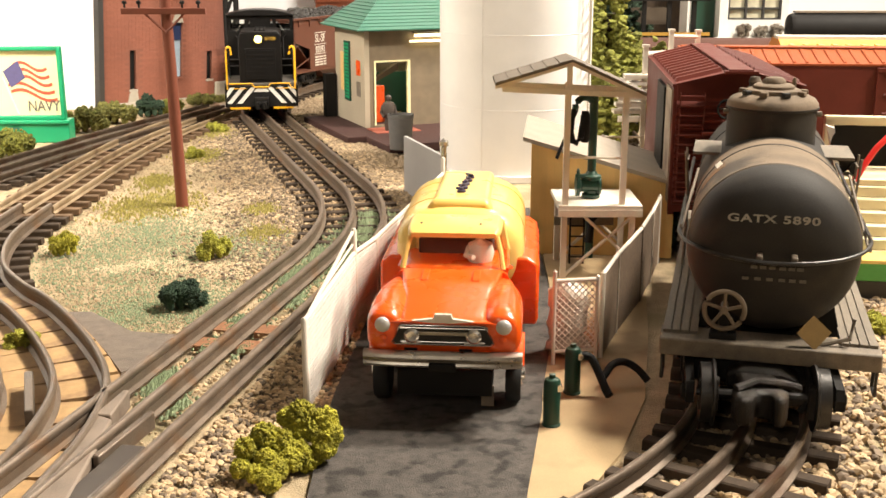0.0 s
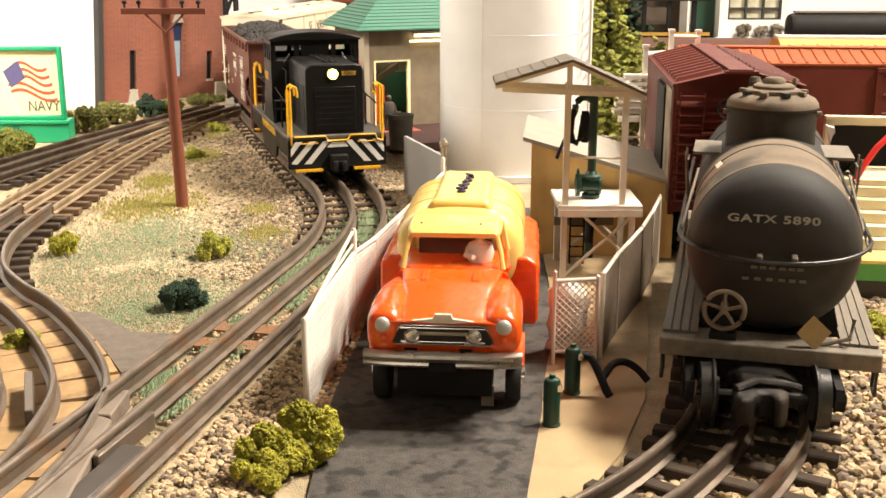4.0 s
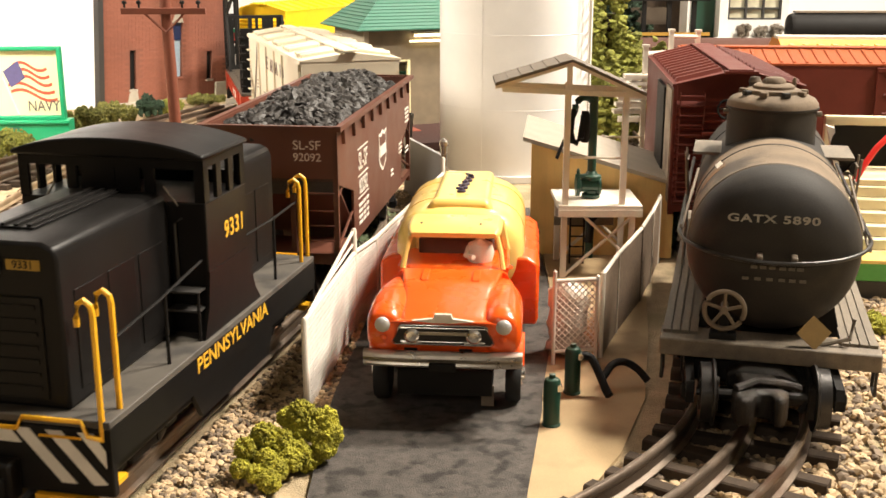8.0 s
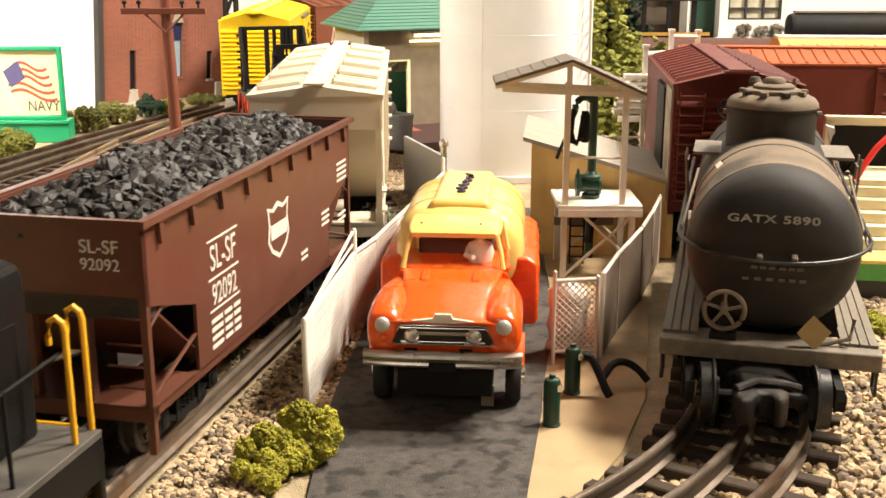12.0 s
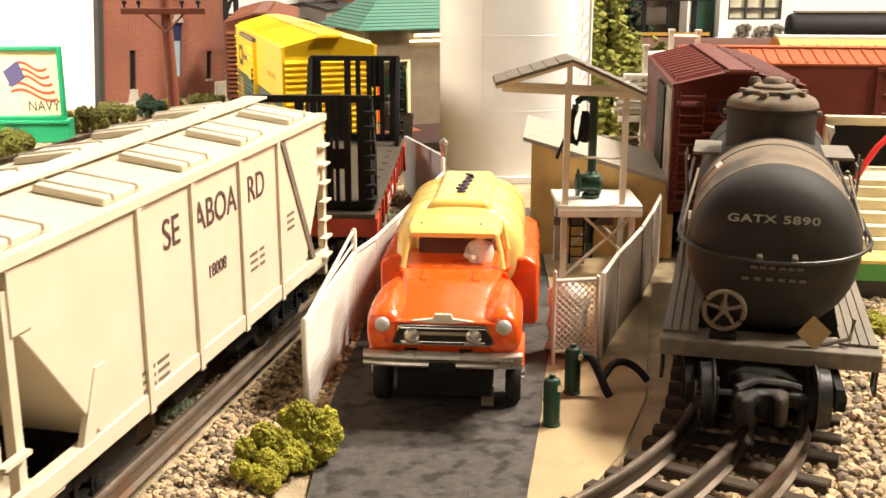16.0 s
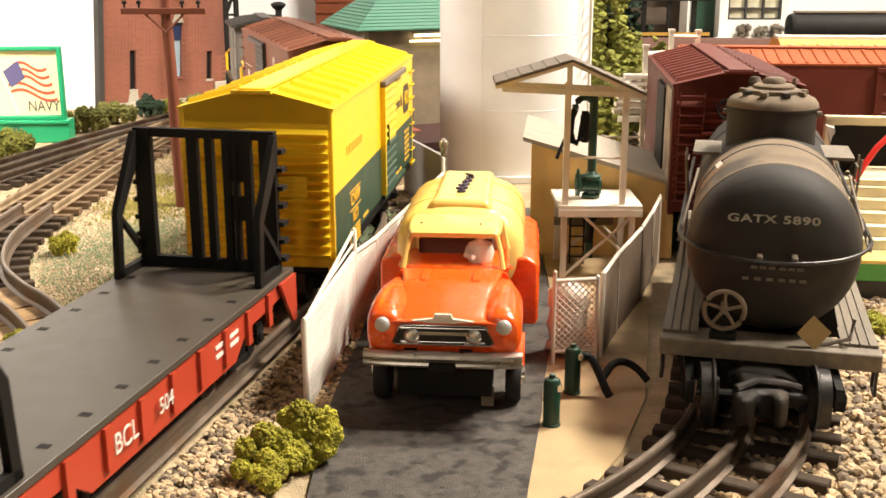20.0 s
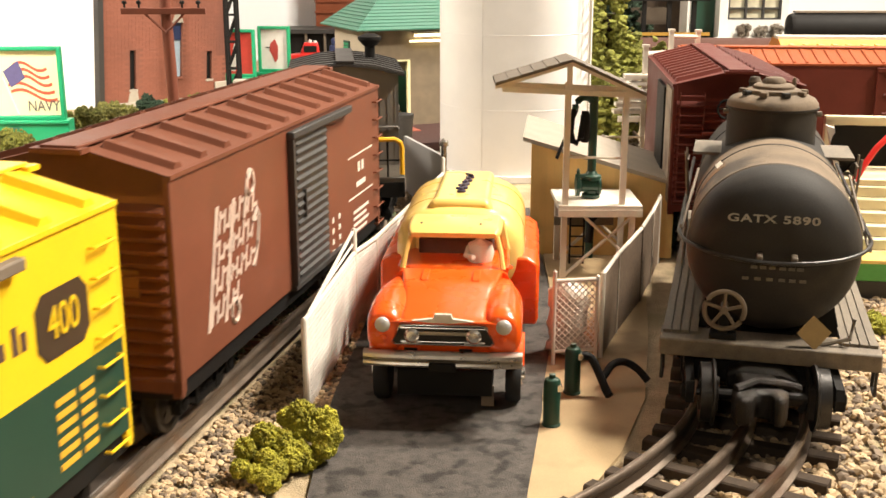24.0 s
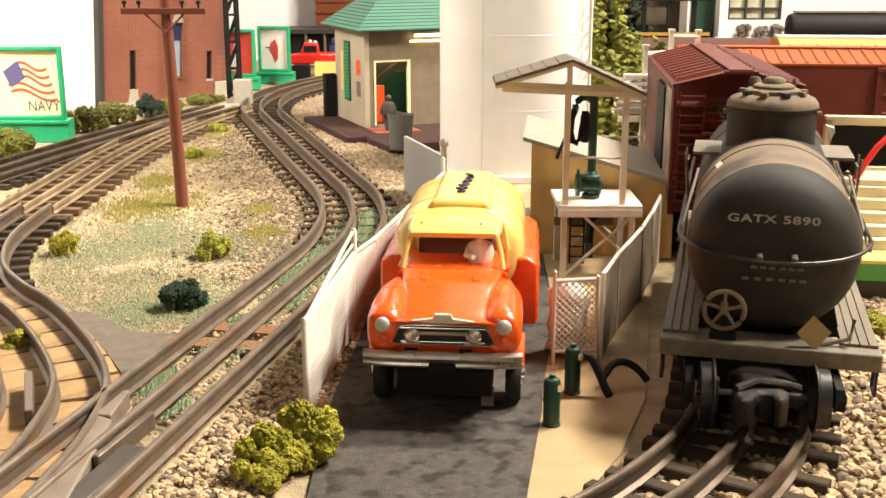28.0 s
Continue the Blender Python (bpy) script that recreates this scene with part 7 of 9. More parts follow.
    part("brake_stand", Build().box(-1.75, -0.95, -0.1, 0.3, 2.05, 2.3).box(-1.5, -1.2, -0.05, 0.25, 2.2, 2.9), M_BLACK, t, bevel=0.05)
    pl = part("placard", Build().box(-0.36, 0.36, -0.03, 0.03, -0.36, 0.36), mat("brown_gold_card", (0.22, 0.14, 0.045), 0.6), t, "tilted square gold-brown placard", at=P(1.25, -0.1, 2.55, -20, 42, 0))
    part("placard_stand", Build().rod([(1.4, 0.1, 2.1), (2.3, 0.2, 2.35), (2.4, 0.4, 2.9)], 0.07, 6), M_WEATH, t)
    letters("car_mark", "GATX 5890", 0.23, M_LETTERD, tank, P(-0.12, 0.44, zc + 1.22, 75, 0, 0), 1.5, 0.05, bold=0.007, gap=1.12)
    sm = Build()
    for j, (z, xs) in enumerate(((0.22, [-0.62, -0.36, -0.1, 0.2, 0.46, 0.7]), (-0.14, [-0.85, -0.5, -0.15, 0.2, 0.5, 0.8]))):
        for x in xs:
            sm.box(x, x + 0.19, 0, 0.012, z, z + 0.1)
    part("small_lettering", sm, mat("worn_faint_lettering", (0.10, 0.085, 0.068), 0.6, vary=0.3, scale=900), tank, "small faded lettering", at=P(-0.05, 0.33, zc - 0.5, 0, 0, 0))
    b1 = bogie_static(t, 0.45)
    b1.matrix_basis = P(-0.25, 0.45, 0, 0, 0, 5)
    b2 = bogie_static(t, 14.2)
    grease = mat("greasy_dark_casting", (0.014, 0.010, 0.007), 0.4, 0.3, vary=0.5, scale=120, spots=(0.05, 0.034, 0.02), spot_at=0.62, bump=0.6, depth=0.001)
    part("draft_gear", Build().loft([[(-1.15, y, 0.75), (0.85, y, 0.75), (0.95, y, 1.2), (0.4, y, z1), (-0.6, y, z1), (-1.2, y, 1.25)] for y, z1 in ((-0.55, 1.4), (-0.3, 1.55), (0.6, 1.5))]), grease, t, "greasy dark draft gear casting", bevel=0.12)
    part("coupler", Build().prism([(-0.95, -0.6), (0.25, -0.6), (0.35, -1.5), (0.6, -1.9), (0.5, -2.5), (0.2, -2.6), (0.1, -2.1), (-0.3, -2.0), (-0.45, -2.7), (-0.85, -2.75), (-1.0, -2.1), (-0.75, -1.5)], 0.45, 1.35, "z"), grease, t, "greasy black knuckle coupler", bevel=0.14)
    part("coupler_lip", Build().rod([(-0.9, -2.2, 1.4), (-0.3, -1.7, 1.5), (0.4, -1.6, 1.45), (0.9, -1.2, 1.2)], 0.13, 8), grease, t, "bent uncoupling lever")
    part("brake_beam", Build().rod([(-1.5, -1.0, 0.75), (0, -1.35, 0.7), (1.5, -1.0, 0.75)], 0.12, 8), grease, t)
    for x in (-1.55, 1.35):
        part("brake_shoe", Build().prism([(-1.5, 0.35), (-1.2, 0.3), (-1.15, 1.35), (-1.45, 1.3)], x - 0.2, x + 0.2, "x"), grease, t, bevel=0.05)
        part("brake_hanger", Build().rod([(x, -0.9, 1.3), (x * 1.05, -0.7, 1.6)], 0.07, 6), grease, t)
    part("air_hose", Build().rod([(1.15, -0.3, 1.45), (1.2, -0.8, 1.2), (1.15, -1.1, 0.8), (0.95, -1.3, 0.5)], 0.1, 8), M_BLACK, t, "black air hose")
    part("rust_stain", Build().loft([[((R + q) * math.cos(radians(a)), y, zc + (R + q) * math.sin(radians(a))) for q, seq in ((0.012, range(128, 156, 4)), (0.007, range(152, 124, -4))) for a in seq] for y in (4.2, 5.0)]), mat("orange_rust", (0.17, 0.088, 0.035), 0.9, vary=0.5, scale=150), tank, "orange-brown rust stain")
    part("paint_chip", Build().box(-0.12, 0.12, -0.35, 0.35, 0, 0.012), M_LETTER, tank, "pale bare chip", at=P(R * math.cos(radians(133)) - 0.02, 5.1, zc + (R + 0.012) * math.sin(radians(133)), 0, -43, 8))
    for sx in (-1, 1):
        part("stirrup", Build().rod([(sx * 3.1, -0.1, 1.6), (sx * 3.1, -0.1, 0.75), (sx * 3.1, 0.6, 0.75), (sx * 3.1, 0.6, 1.6)], 0.06), M_WHEEL, t)
    return t


def bogie_static(car, y, span=3.3):
    """A truck of a standing car."""
    b = Build().box(-1.95, 1.95, -0.45, 0.45, WHEEL_R - 0.05, WHEEL_R + 0.55)
    b.lathe([(0.5, WHEEL_R + 0.3), (0.5, WHEEL_R + 0.75)], 12)
    t = part("truck", b, M_BLACK, car, "dark die-cast railway truck", at=P(0, y, 0))
    for sx in (-1, 1):
        part("side_frame", side_frame(sx, span, WHEEL_R), M_BLACK, t)
    for s in (-1, 1):
        wheelset(t, s * span / 2)
        SPIN.pop()
    return t


tank_car()


# ---- standing boxcars ----
def red_boxcar():
    t = thing("red_boxcar", "dark red boxcar with a ribbed roof standing behind the tank car", "boxcar", 14.25, 57.6, 1.03, -5.5)
    h = 7.0
    boxcar_shell(t, h, M_REDCAR, M_REDCAR, M_REDCAR, M_REDCAR, W=2.95, floor=1.8, eave=7.45, split=4.2, ridge=8.05)
    for x in (-2.1, 2.1):
        lad = Build()
        for k in range(12):
            z = 2.0 + 0.45 * k
            lad.rod([(x - 0.55, -h - 0.22, z), (x + 0.55, -h - 0.22, z)], 0.04)
        for e in (-0.55, 0.55):
            lad.rod([(x + e, -h - 0.2, 1.9), (x + e, -h - 0.2, 7.1)], 0.035)
        part("end_ladder", lad, M_REDCAR, t, "dark red end ladder")
    part("brake_wheel", Build().rod([(-0.55 + 0.42 * math.cos(a), -h - 0.35, 6.4 + 0.42 * math.sin(a)) for a in np.linspace(0, 6.283, 17)], 0.06, 6).rod([(-0.97, -h - 0.35, 6.4), (-0.13, -h - 0.35, 6.4)], 0.04).rod([(-0.55, -h - 0.35, 6.0), (-0.55, -h - 0.35, 6.82)], 0.04), M_BLACK, t, "black brake wheel")
    part("side_door", Build().box(-3.1, -2.95, -4.2, -0.6, 1.9, 7.0), M_BLACK, t, "dark open door")
    part("side_panel", Build().box(-3.02, -2.95, -6.85, -4.3, 1.9, 7.2), mat("pale_grey_dust", (0.30, 0.25, 0.19), 0.8, vary=0.4, scale=60, spots=(0.12, 0.07, 0.05), spot_at=0.56), t, "pale dusty side panel")
    part("brake_step", Build().box(-1.6, 0.4, -h - 0.5, -h, 5.2, 5.32), M_REDCAR, t)
    bogie_static(t, -h + 2.6)
    bogie_static(t, h - 2.6)
    return t


red_boxcar()


def picket_fence():
    t = thing("picket_fence", "small pale mesh fence with a white top rail", "fence", 9.0, 61.5, 0, -3)
    b = Build()
    lattice(b, 2.2, 3.9, 0.3, 0.3, 0.02)
    part("wire_mesh", b, M_DUST, t, "grey wire mesh", smooth=0)["kind"] = "stuff"
    for x in (0, 1.1, 2.2):
        part("post", Build().box(x - 0.08, x + 0.08, -0.08, 0.08, 0, 4.4), M_TIMBER, t, "pale post")
    part("top_rail", Build().rod([(-0.1, 0, 4.3), (2.3, 0, 4.3)], 0.07, 6), M_TIMBER, t, "white top rail")
    return t


picket_fence()
bush(10.7, 52.6, 1.5, 3.0, M_DBUSH, "dark green weeds beside the mesh fence", 71, 700)
bush(11.3, 56.0, 1.3, 3.6, M_DBUSH, "dark green weeds beside the red boxcar", 72, 700)
bush(10.6, 64.0, 2.4, 3.0, M_TREE, "olive foam bush behind the pale mesh fence", 73, 900)


def long_boxcar():
    t = thing("long_red_boxcar", "long red boxcar with an orange-red roof standing crosswise", "boxcar", 28.0, 68.0, 0.6, -95)
    h = 13.0
    boxcar_shell(t, h, M_REDCAR, M_REDCAR, M_ORROOF, M_REDCAR, W=2.9, floor=1.8, eave=7.35, split=4.2, ridge=8.0, ribs=34, rib=0.13, rise=0.1)
    boxcar_door(t, -2.0, 2.6, 2.9, 2.0, 6.9, M_REDCAR, M_REDCAR, M_REDCAR, None, 5)
    return t


long_boxcar()


# ---- storage tower ----
def storage_tower():
    t = thing("storage_tower", "tall pale grey metal storage tower with a side ladder", "tower", 4.85, 74.5, 0)
    shell = part("shell", Build().lathe([(5.05, 0.4), (5.05, 42)], 72), M_SILVER, t, "pale grey sheet metal shell", smooth=30)
    part("base_ring", Build().lathe([(5.3, 0), (5.3, 0.4), (5.0, 0.42), (5.0, 0)], 72), M_SILVER, t, "wider base ring")
    for z in (4.6, 9.3, 14, 20):
        part("ring_seam", Build().lathe([(5.04, z - 0.03), (5.066, z), (5.04, z + 0.03)], 72), M_SILVER, shell, "thin ring seam")
    a = radians(-22)
    cx, cy = 5.35 * math.cos(a), 5.35 * math.sin(a)
    lad = Build()
    for e in (-0.55, 0.55):
        lad.box(cx - 0.05, cx + 0.05, cy + e - 0.05, cy + e + 0.05, 0.3, 40)
    for k in range(44):
        lad.box(cx - 0.04, cx + 0.04, cy - 0.55, cy + 0.55, 0.5 + 0.9 * k, 0.58 + 0.9 * k)
    part("ladder", lad, M_TIMBER, t, "pale vertical ladder", at=P(0, 0, 0, 0, 0, -9))
    sm = Build()
    for q in (-118, -20):
        x, y = 5.06 * math.cos(radians(q)), 5.06 * math.sin(radians(q))
        sm.box(x - 0.012, x + 0.012, y - 0.012, y + 0.012, 0.4, 42)
    part("vertical_seam", sm, M_SILVER, t)
    return t


storage_tower()


# ---- loading tower beside the driveway ----
def loading_tower():
    t = thing("loading_platform", "white timber loading tower with a gabled roof", "tower", 5.45, 48.2, 0)
    w, d = 3.05, 3.0
    for x in (0, w):
        for y in (0, d):
            part("leg", Build().box(x - 0.13, x + 0.13, y - 0.13, y + 0.13, 0.02, 3.3), M_TIMBER, t, "white leg")
    for x in (0.02, 2.57):
        part("post", Build().box(x - 0.13, x + 0.13, -0.13, 0.13, 3.3, 8.9), M_TIMBER, t, "white post")
    part("platform", Build().box(-0.3, w + 0.4, -0.35, d + 0.3, 3.25, 3.45), M_TIMBER, t, "white platform")
    part("platform_beam", Build().box(-0.3, w + 0.4, -0.4, -0.15, 2.95, 3.27), M_TIMBER, t)
    for y in (-0.05, d):
        part("cross_brace", Build().rod([(0, y, 0.1), (w, y, 2.9)], 0.08, 6).rod([(0.9, y, 2.9), (w, y, 0.9)], 0.08, 6), M_TIMBER, t, "white cross brace")
    part("side_rail", Build().rod([(0, 0, 5.6), (2.57, 0, 5.55)], 0.06, 6), M_TIMBER, t)
    # gabled roof, ridge running back
    pk, zl, zr, xl, xr = (0.08, 9.85), 8.85, 8.4, -3.2, 3.3
    for nm, (xa, za), (xb, zb) in (("roof_slope", (xl, zl), pk), ("roof_slope", pk, (xr, zr))):
        part(nm, Build().prism([(xa, za), (xb, zb), (xb, zb + 0.12), (xa, za + 0.12)], -0.9, 1.9), M_SHINGLE, t, "grey felted roof slope")
        for k in range(6):
            u0, u1 = k / 6, (k + 1.15) / 6 if k < 5 else 1.0
            lo, hi = (u0, u1) if za < zb else (1 - u0, 1 - u1)
            pa, pb = (xa + (xb - xa) * lo, za + (zb - za) * lo), (xa + (xb - xa) * hi, za + (zb - za) * hi)
            part("shingle_course", Build().prism([(pa[0], pa[1] + 0.1), (pb[0], pb[1] + 0.1), (pb[0], pb[1] + 0.125), (pa[0], pa[1] + 0.155)], -0.93, 1.93), M_SHINGLE, t)
        part("barge_board", Build().prism([(xa, za - 0.16), (xb, zb - 0.16), (xb, zb), (xa, za)], -0.75, -0.6), M_TIMBER, t, "white barge board")
    part("tie_beam", Build().prism([(xl + 0.3, zl - 0.3), (xr - 0.2, zr - 0.12), (xr - 0.2, zr + 0.12), (xl + 0.3, zl - 0.08)], -0.6, -0.4), M_TIMBER, t, "white tie beam")
    part("tie_beam", Build().prism([(xl + 0.3, zl - 0.3), (xr - 0.2, zr - 0.12), (xr - 0.2, zr + 0.12), (xl + 0.3, zl - 0.08)], 1.3, 1.5), M_TIMBER, t)
    part("king_post", Build().box(-0.1, 0.12, -0.6, -0.42, 8.75, 9.8), M_TIMBER, t)
    part("eave_beam", Build().box(xr - 0.35, xr - 0.1, -0.6, 1.8, zr - 0.1, zr + 0.1).box(xl + 0.1, xl + 0.35, -0.6, 1.8, zl - 0.1, zl + 0.1), M_TIMBER, t)
    # crane pipe with drooping hose and valve
    x = 1.35
    part("crane_pipe", Build().rod([(x, 1.4, 0.6), (x, 1.4, 8.2)], 0.2, 12).rod([(x - 0.45 + 0.45 * math.cos(q), 1.4 - 0.25 * (1 - math.cos(q)), 7.6 + 0.5 * math.sin(q)) for q in np.linspace(0, math.pi, 10)], 0.16, 8), M_PUMP, t, "dark green crane pipe")
    part("loop_hose", Build().rod([(x - 0.9, 0.9, 7.6), (x - 1.05, 0.85, 7.2), (x - 1.1, 0.8, 6.6), (x - 1.0, 0.8, 6.2), (x - 0.8, 0.8, 6.1), (x - 0.62, 0.85, 6.3), (x - 0.52, 0.9, 6.9), (x - 0.42, 1.0, 7.5)], 0.16, 8), M_BLACK, t, "black looped hose")
    part("nozzle", Build().lathe([(0.12, 7.5), (0.22, 7.3), (0.24, 6.3), (0.16, 6.1), (0, 6.1)], 12, (x - 0.42, 1.0, 0)), M_BLACK, t, "black hose nozzle")
    part("valve_box", Build().lathe([(0.3, 3.45), (0.42, 3.5), (0.42, 3.62), (0.3, 3.7), (0.34, 4.3), (0.46, 4.36), (0.46, 4.5), (0.3, 4.56), (0.22, 4.7)], 16, (x, 1.4, 0)).lathe([(0.2, -0.75), (0.5, -0.72), (0.5, -0.55), (0.3, -0.5), (0.3, 0.3), (0.4, 0.32), (0.4, 0.42), (0, 0.44)], 14, (x, 1.3, 4.05), "x"), M_PUMP, t, "dark green valve body")
    part("valve_wheel", Build().rod([(x - 0.62, 1.2 + 0.3 * math.cos(a), 4.5 + 0.3 * math.sin(a)) for a in np.linspace(0, 6.283, 15)], 0.06, 6).lathe([(0.1, -0.75), (0.1, -0.2)], 8, (x, 1.2, 4.5), "x"), M_PUMP, t)
    part("spout", Build().rod([(x, 1.4, 2.9), (x, 1.2, 2.1), (x - 0.1, 1.0, 1.4)], 0.18, 10).rod([(x + 0.1, 1.4, 2.4), (x + 0.8, 1.3, 3.0)], 0.12, 8), M_BLACK, t, "black spout under the platform")
    # Dark ladder shape that stands in for the post's shadow on the shed.
    lad = Build()
    for e in (-0.3, 0.35):
        lad.rod([(0.85 + e, 2.2, 0.05), (0.85 + e, 2.2, 3.2)], 0.05, 6)
    for k in range(6):
        lad.rod([(0.55, 2.2, 0.4 + 0.5 * k), (1.2, 2.2, 0.4 + 0.5 * k)], 0.04, 6)
    part("ladder", lad, M_BLACK, t, "dark ladder shape standing in for the post's shadow")
    # Solid bar in place of the platform beam's shadow on the shed wall.
    part("box_board", Build().box(-0.2, 2.6, 2.35, 2.5, 1.9, 2.3), M_WEATH, t)
    return t


loading_tower()


def board_shed():
    t = thing("board_shed", "ochre board shed with a sloping grey roof", "shed", 4.3, 52.3, 0, -6)
    W, D, zl, zr = 6.6, 6.5, 5.55, 3.7
    part("front_wall", Build().prism([(0, 0), (W, 0), (W, zr), (0, zl)], 0, 0.15), M_OCHRE, t)
    part("back_wall", Build().prism([(0, 0), (W, 0), (W, zr), (0, zl)], D - 0.15, D), M_OCHRE, t)
    part("side_wall", Build().box(0, 0.15, 0.15, D - 0.15, 0, zl - 0.02), M_OCHRE, t)
    part("side_wall", Build().box(W - 0.15, W, 0.15, D - 0.15, 0, zr), M_OCHRE, t)
    for k in range(19):
        x = k * 0.36
        z = zl + (zr - zl) * (x + 0.16) / W
        part("board", Build().box(x + 0.02, x + 0.33, -0.05, 0, 0, z - 0.05), M_OCHRE, t)
    for k in range(18):
        part("side_board", Build().box(-0.05, 0, k * 0.36 + 0.02, k * 0.36 + 0.33, 0, zl - 0.1), M_OCHRE, t)
    part("roof", Build().prism([(-0.45, zl + 0.15), (W + 0.4, zr - 0.1), (W + 0.4, zr + 0.1), (-0.45, zl + 0.35)], -0.5, D + 0.4), mat("pale_grey_roof_card", (0.30, 0.255, 0.205), 0.8, vary=0.15, scale=90), t, "pale grey sloping roof")
    part("loose_board", Build().rod([(1.15, -0.6, 4.9), (1.75, -0.3, 6.4)], 0.09, 6), M_BLACK, t)
    return t


board_shed()


# ---- station ----
def station():
    t = thing("station_house", "beige station house with a green ribbed roof and lit doorway", "building", -6.1, 88.6, 0, 23.2)
    L, D, H = 17.0, 7.6, 8.3
    f = Build()
    dx0, dx1, dz0, dz1 = 0.75, 3.5, 0.7, 5.75
    f.box(0.15, dx0, 0, 0.3, 0, H).box(dx1, L, 0, 0.3, 0, H).box(dx0, dx1, 0, 0.3, dz1, H).box(dx0, dx1, 0, 0.3, 0, dz0)
    # The front wall is set darker and browner than the beige side wall.
    part("front_wall", f, mat("darker_wall_brown", (0.2, 0.155, 0.1), 0.8, vary=0.2, scale=120, bump=0.3), t, "front wall, darker and browner than the side wall")
    sw = Build().box(-0.15, 0.15, 0, D, 0, H)
    part("side_wall", sw, M_BEIGE, t, "beige side wall")
    part("back_wall", Build().box(0.15, L, D - 0.3, D, 0, H), M_BEIGE, t)
    part("end_wall", Build().box(L, L + 0.3, 0, D, 0, H), M_BEIGE, t)
    part("floor_slab", Build().box(0.15, L, 0.3, D - 0.3, 0.4, 0.65), M_PLATF, t)
    part("inner_ceiling", Build().box(0.15, L, 0.3, D - 0.3, H - 0.4, H - 0.2), M_BEIGE, t)
    part("corner_trim", Build().box(-0.22, 0.2, -0.12, 0.0, 0, H), M_BEIGE, t)
    fr = Build().box(dx0 - 0.12, dx0, -0.08, 0.3, dz0, dz1 + 0.12).box(dx1, dx1 + 0.22, -0.08, 0.3, dz0, dz1 + 0.12).box(dx0, dx1, -0.08, 0.3, dz1, dz1 + 0.12)
    part("door_frame", fr, M_PAPER, t, "cream door frame")
    part("inner_partition", Build().box(dx0, dx1 + 2.5, 3.0, 3.15, 0.65, 4.6), M_ROOFG, t, "green inner partition")
    part("inner_shelf", Build().prism([(1.2, 4.2), (3.4, 5.5), (3.4, 4.9), (1.2, 3.9)], 1.8, 2.4), M_TAN, t)
    part("cabinet", Build().box(0.85, 2.1, 1.6, 2.6, 0.65, 3.7), M_ORANGE, t, "orange cabinet inside the doorway", bevel=0.05)
    part("low_counter", Build().box(2.2, 3.4, 0.9, 1.6, 0.65, 1.5), M_PAPER, t, bevel=0.05)
    sh = part("shutter", Build().box(-0.28, -0.15, 3.5, 4.9, 2.3, 7.2), M_GREEN, t, "dark green shutter", bevel=0.03)
    for k in range(16):
        part("slat", Build().box(-0.32, -0.28, 3.62, 4.78, 2.5 + 0.29 * k, 2.68 + 0.29 * k), M_SGREEN, sh)
    for z, m in ((4.6, M_ORANGE), (2.9, M_WEATH)):
        part("poster", Build().box(-0.2, -0.15, 1.1, 2.0, z, z + 1.2), m, t, "small faded poster")
    part("notice", Build().box(-0.2, -0.15, 5.3, 6.1, 3.0, 6.2), M_OCHRE, t)
    # hipped roof built of stepped courses
    ex0, ex1, ey0, ey1 = -1.1, L + 1.0, -1.1, D + 1.1
    n = 15
    for k in range(n):
        u, w = k / n, (k + 1) / n
        z0, z1 = H + 3.6 * u, H + 3.6 * w + 0.05
        ins0, ins1 = 4.4 * u, 4.4 * w
        ring0 = [(ex0 + ins0, ey0 + ins0, z0), (ex1 - ins0, ey0 + ins0, z0), (ex1 - ins0, ey1 - ins0, z0), (ex0 + ins0, ey1 - ins0, z0)]
        ring1 = [(ex0 + ins1, ey0 + ins1, z1), (ex1 - ins1, ey0 + ins1, z1), (ex1 - ins1, ey1 - ins1, z1), (ex0 + ins1, ey1 - ins1, z1)]
        mid = [(a, b_, c_ + 0.1) for a, b_, c_ in ring0]
        part("roof_course", Build().loft([ring0, mid, ring1]), M_ROOFG, t, smooth=0)
    lampb = part("lamp_housing", Build().box(4.0, 7.6, -0.6, -0.1, 7.95, 8.1), M_TIMBER, t)
    part("lamp_tube", Build().box(4.0, 7.4, -0.55, -0.3, 7.72, 7.9), M_TUBE, t, "glowing strip lamp under the eave")
    part("lamp_tube", Build().box(3.6, 7.4, -0.5, -0.3, 7.3, 7.42), M_TUBE, t)
    part("room_lamp", Build().box(1.0, 6.0, 1.0, 2.6, H - 0.52, H - 0.42), M_TUBE, t, "glowing lamp panel inside")
    part("wall_lamp", Build().box(6.4, 6.8, -0.15, 0, 3.2, 3.45), M_PAPER, t)
    return t


station()


def station_platform():
    t = thing("platform", "dark red brick station platform", "platform", -6.1, 88.6, 0, 23.2, kind="structure")
    part("slab", Build().prism([(-3.0, -4.0), (-1.5, -4.0), (-1.5, -9.2), (16, -9.2), (16, 0.1), (-0.1, 0.1), (-0.1, 8), (-3.0, 8)], 0, 0.55, "z"), M_PLATF, t, bevel=0.06)
    part("edge_course", Build().box(-1.6, 16, -9.4, -9.0, 0.1, 0.7), M_PLATF, t, bevel=0.05)
    part("door_mat", Build().box(-0.3, 3.4, -3.2, -0.6, 0.55, 0.6), mat("red_tile", (0.30, 0.08, 0.05), 0.7), t, "red tiled door step")
    return t


station_platform()
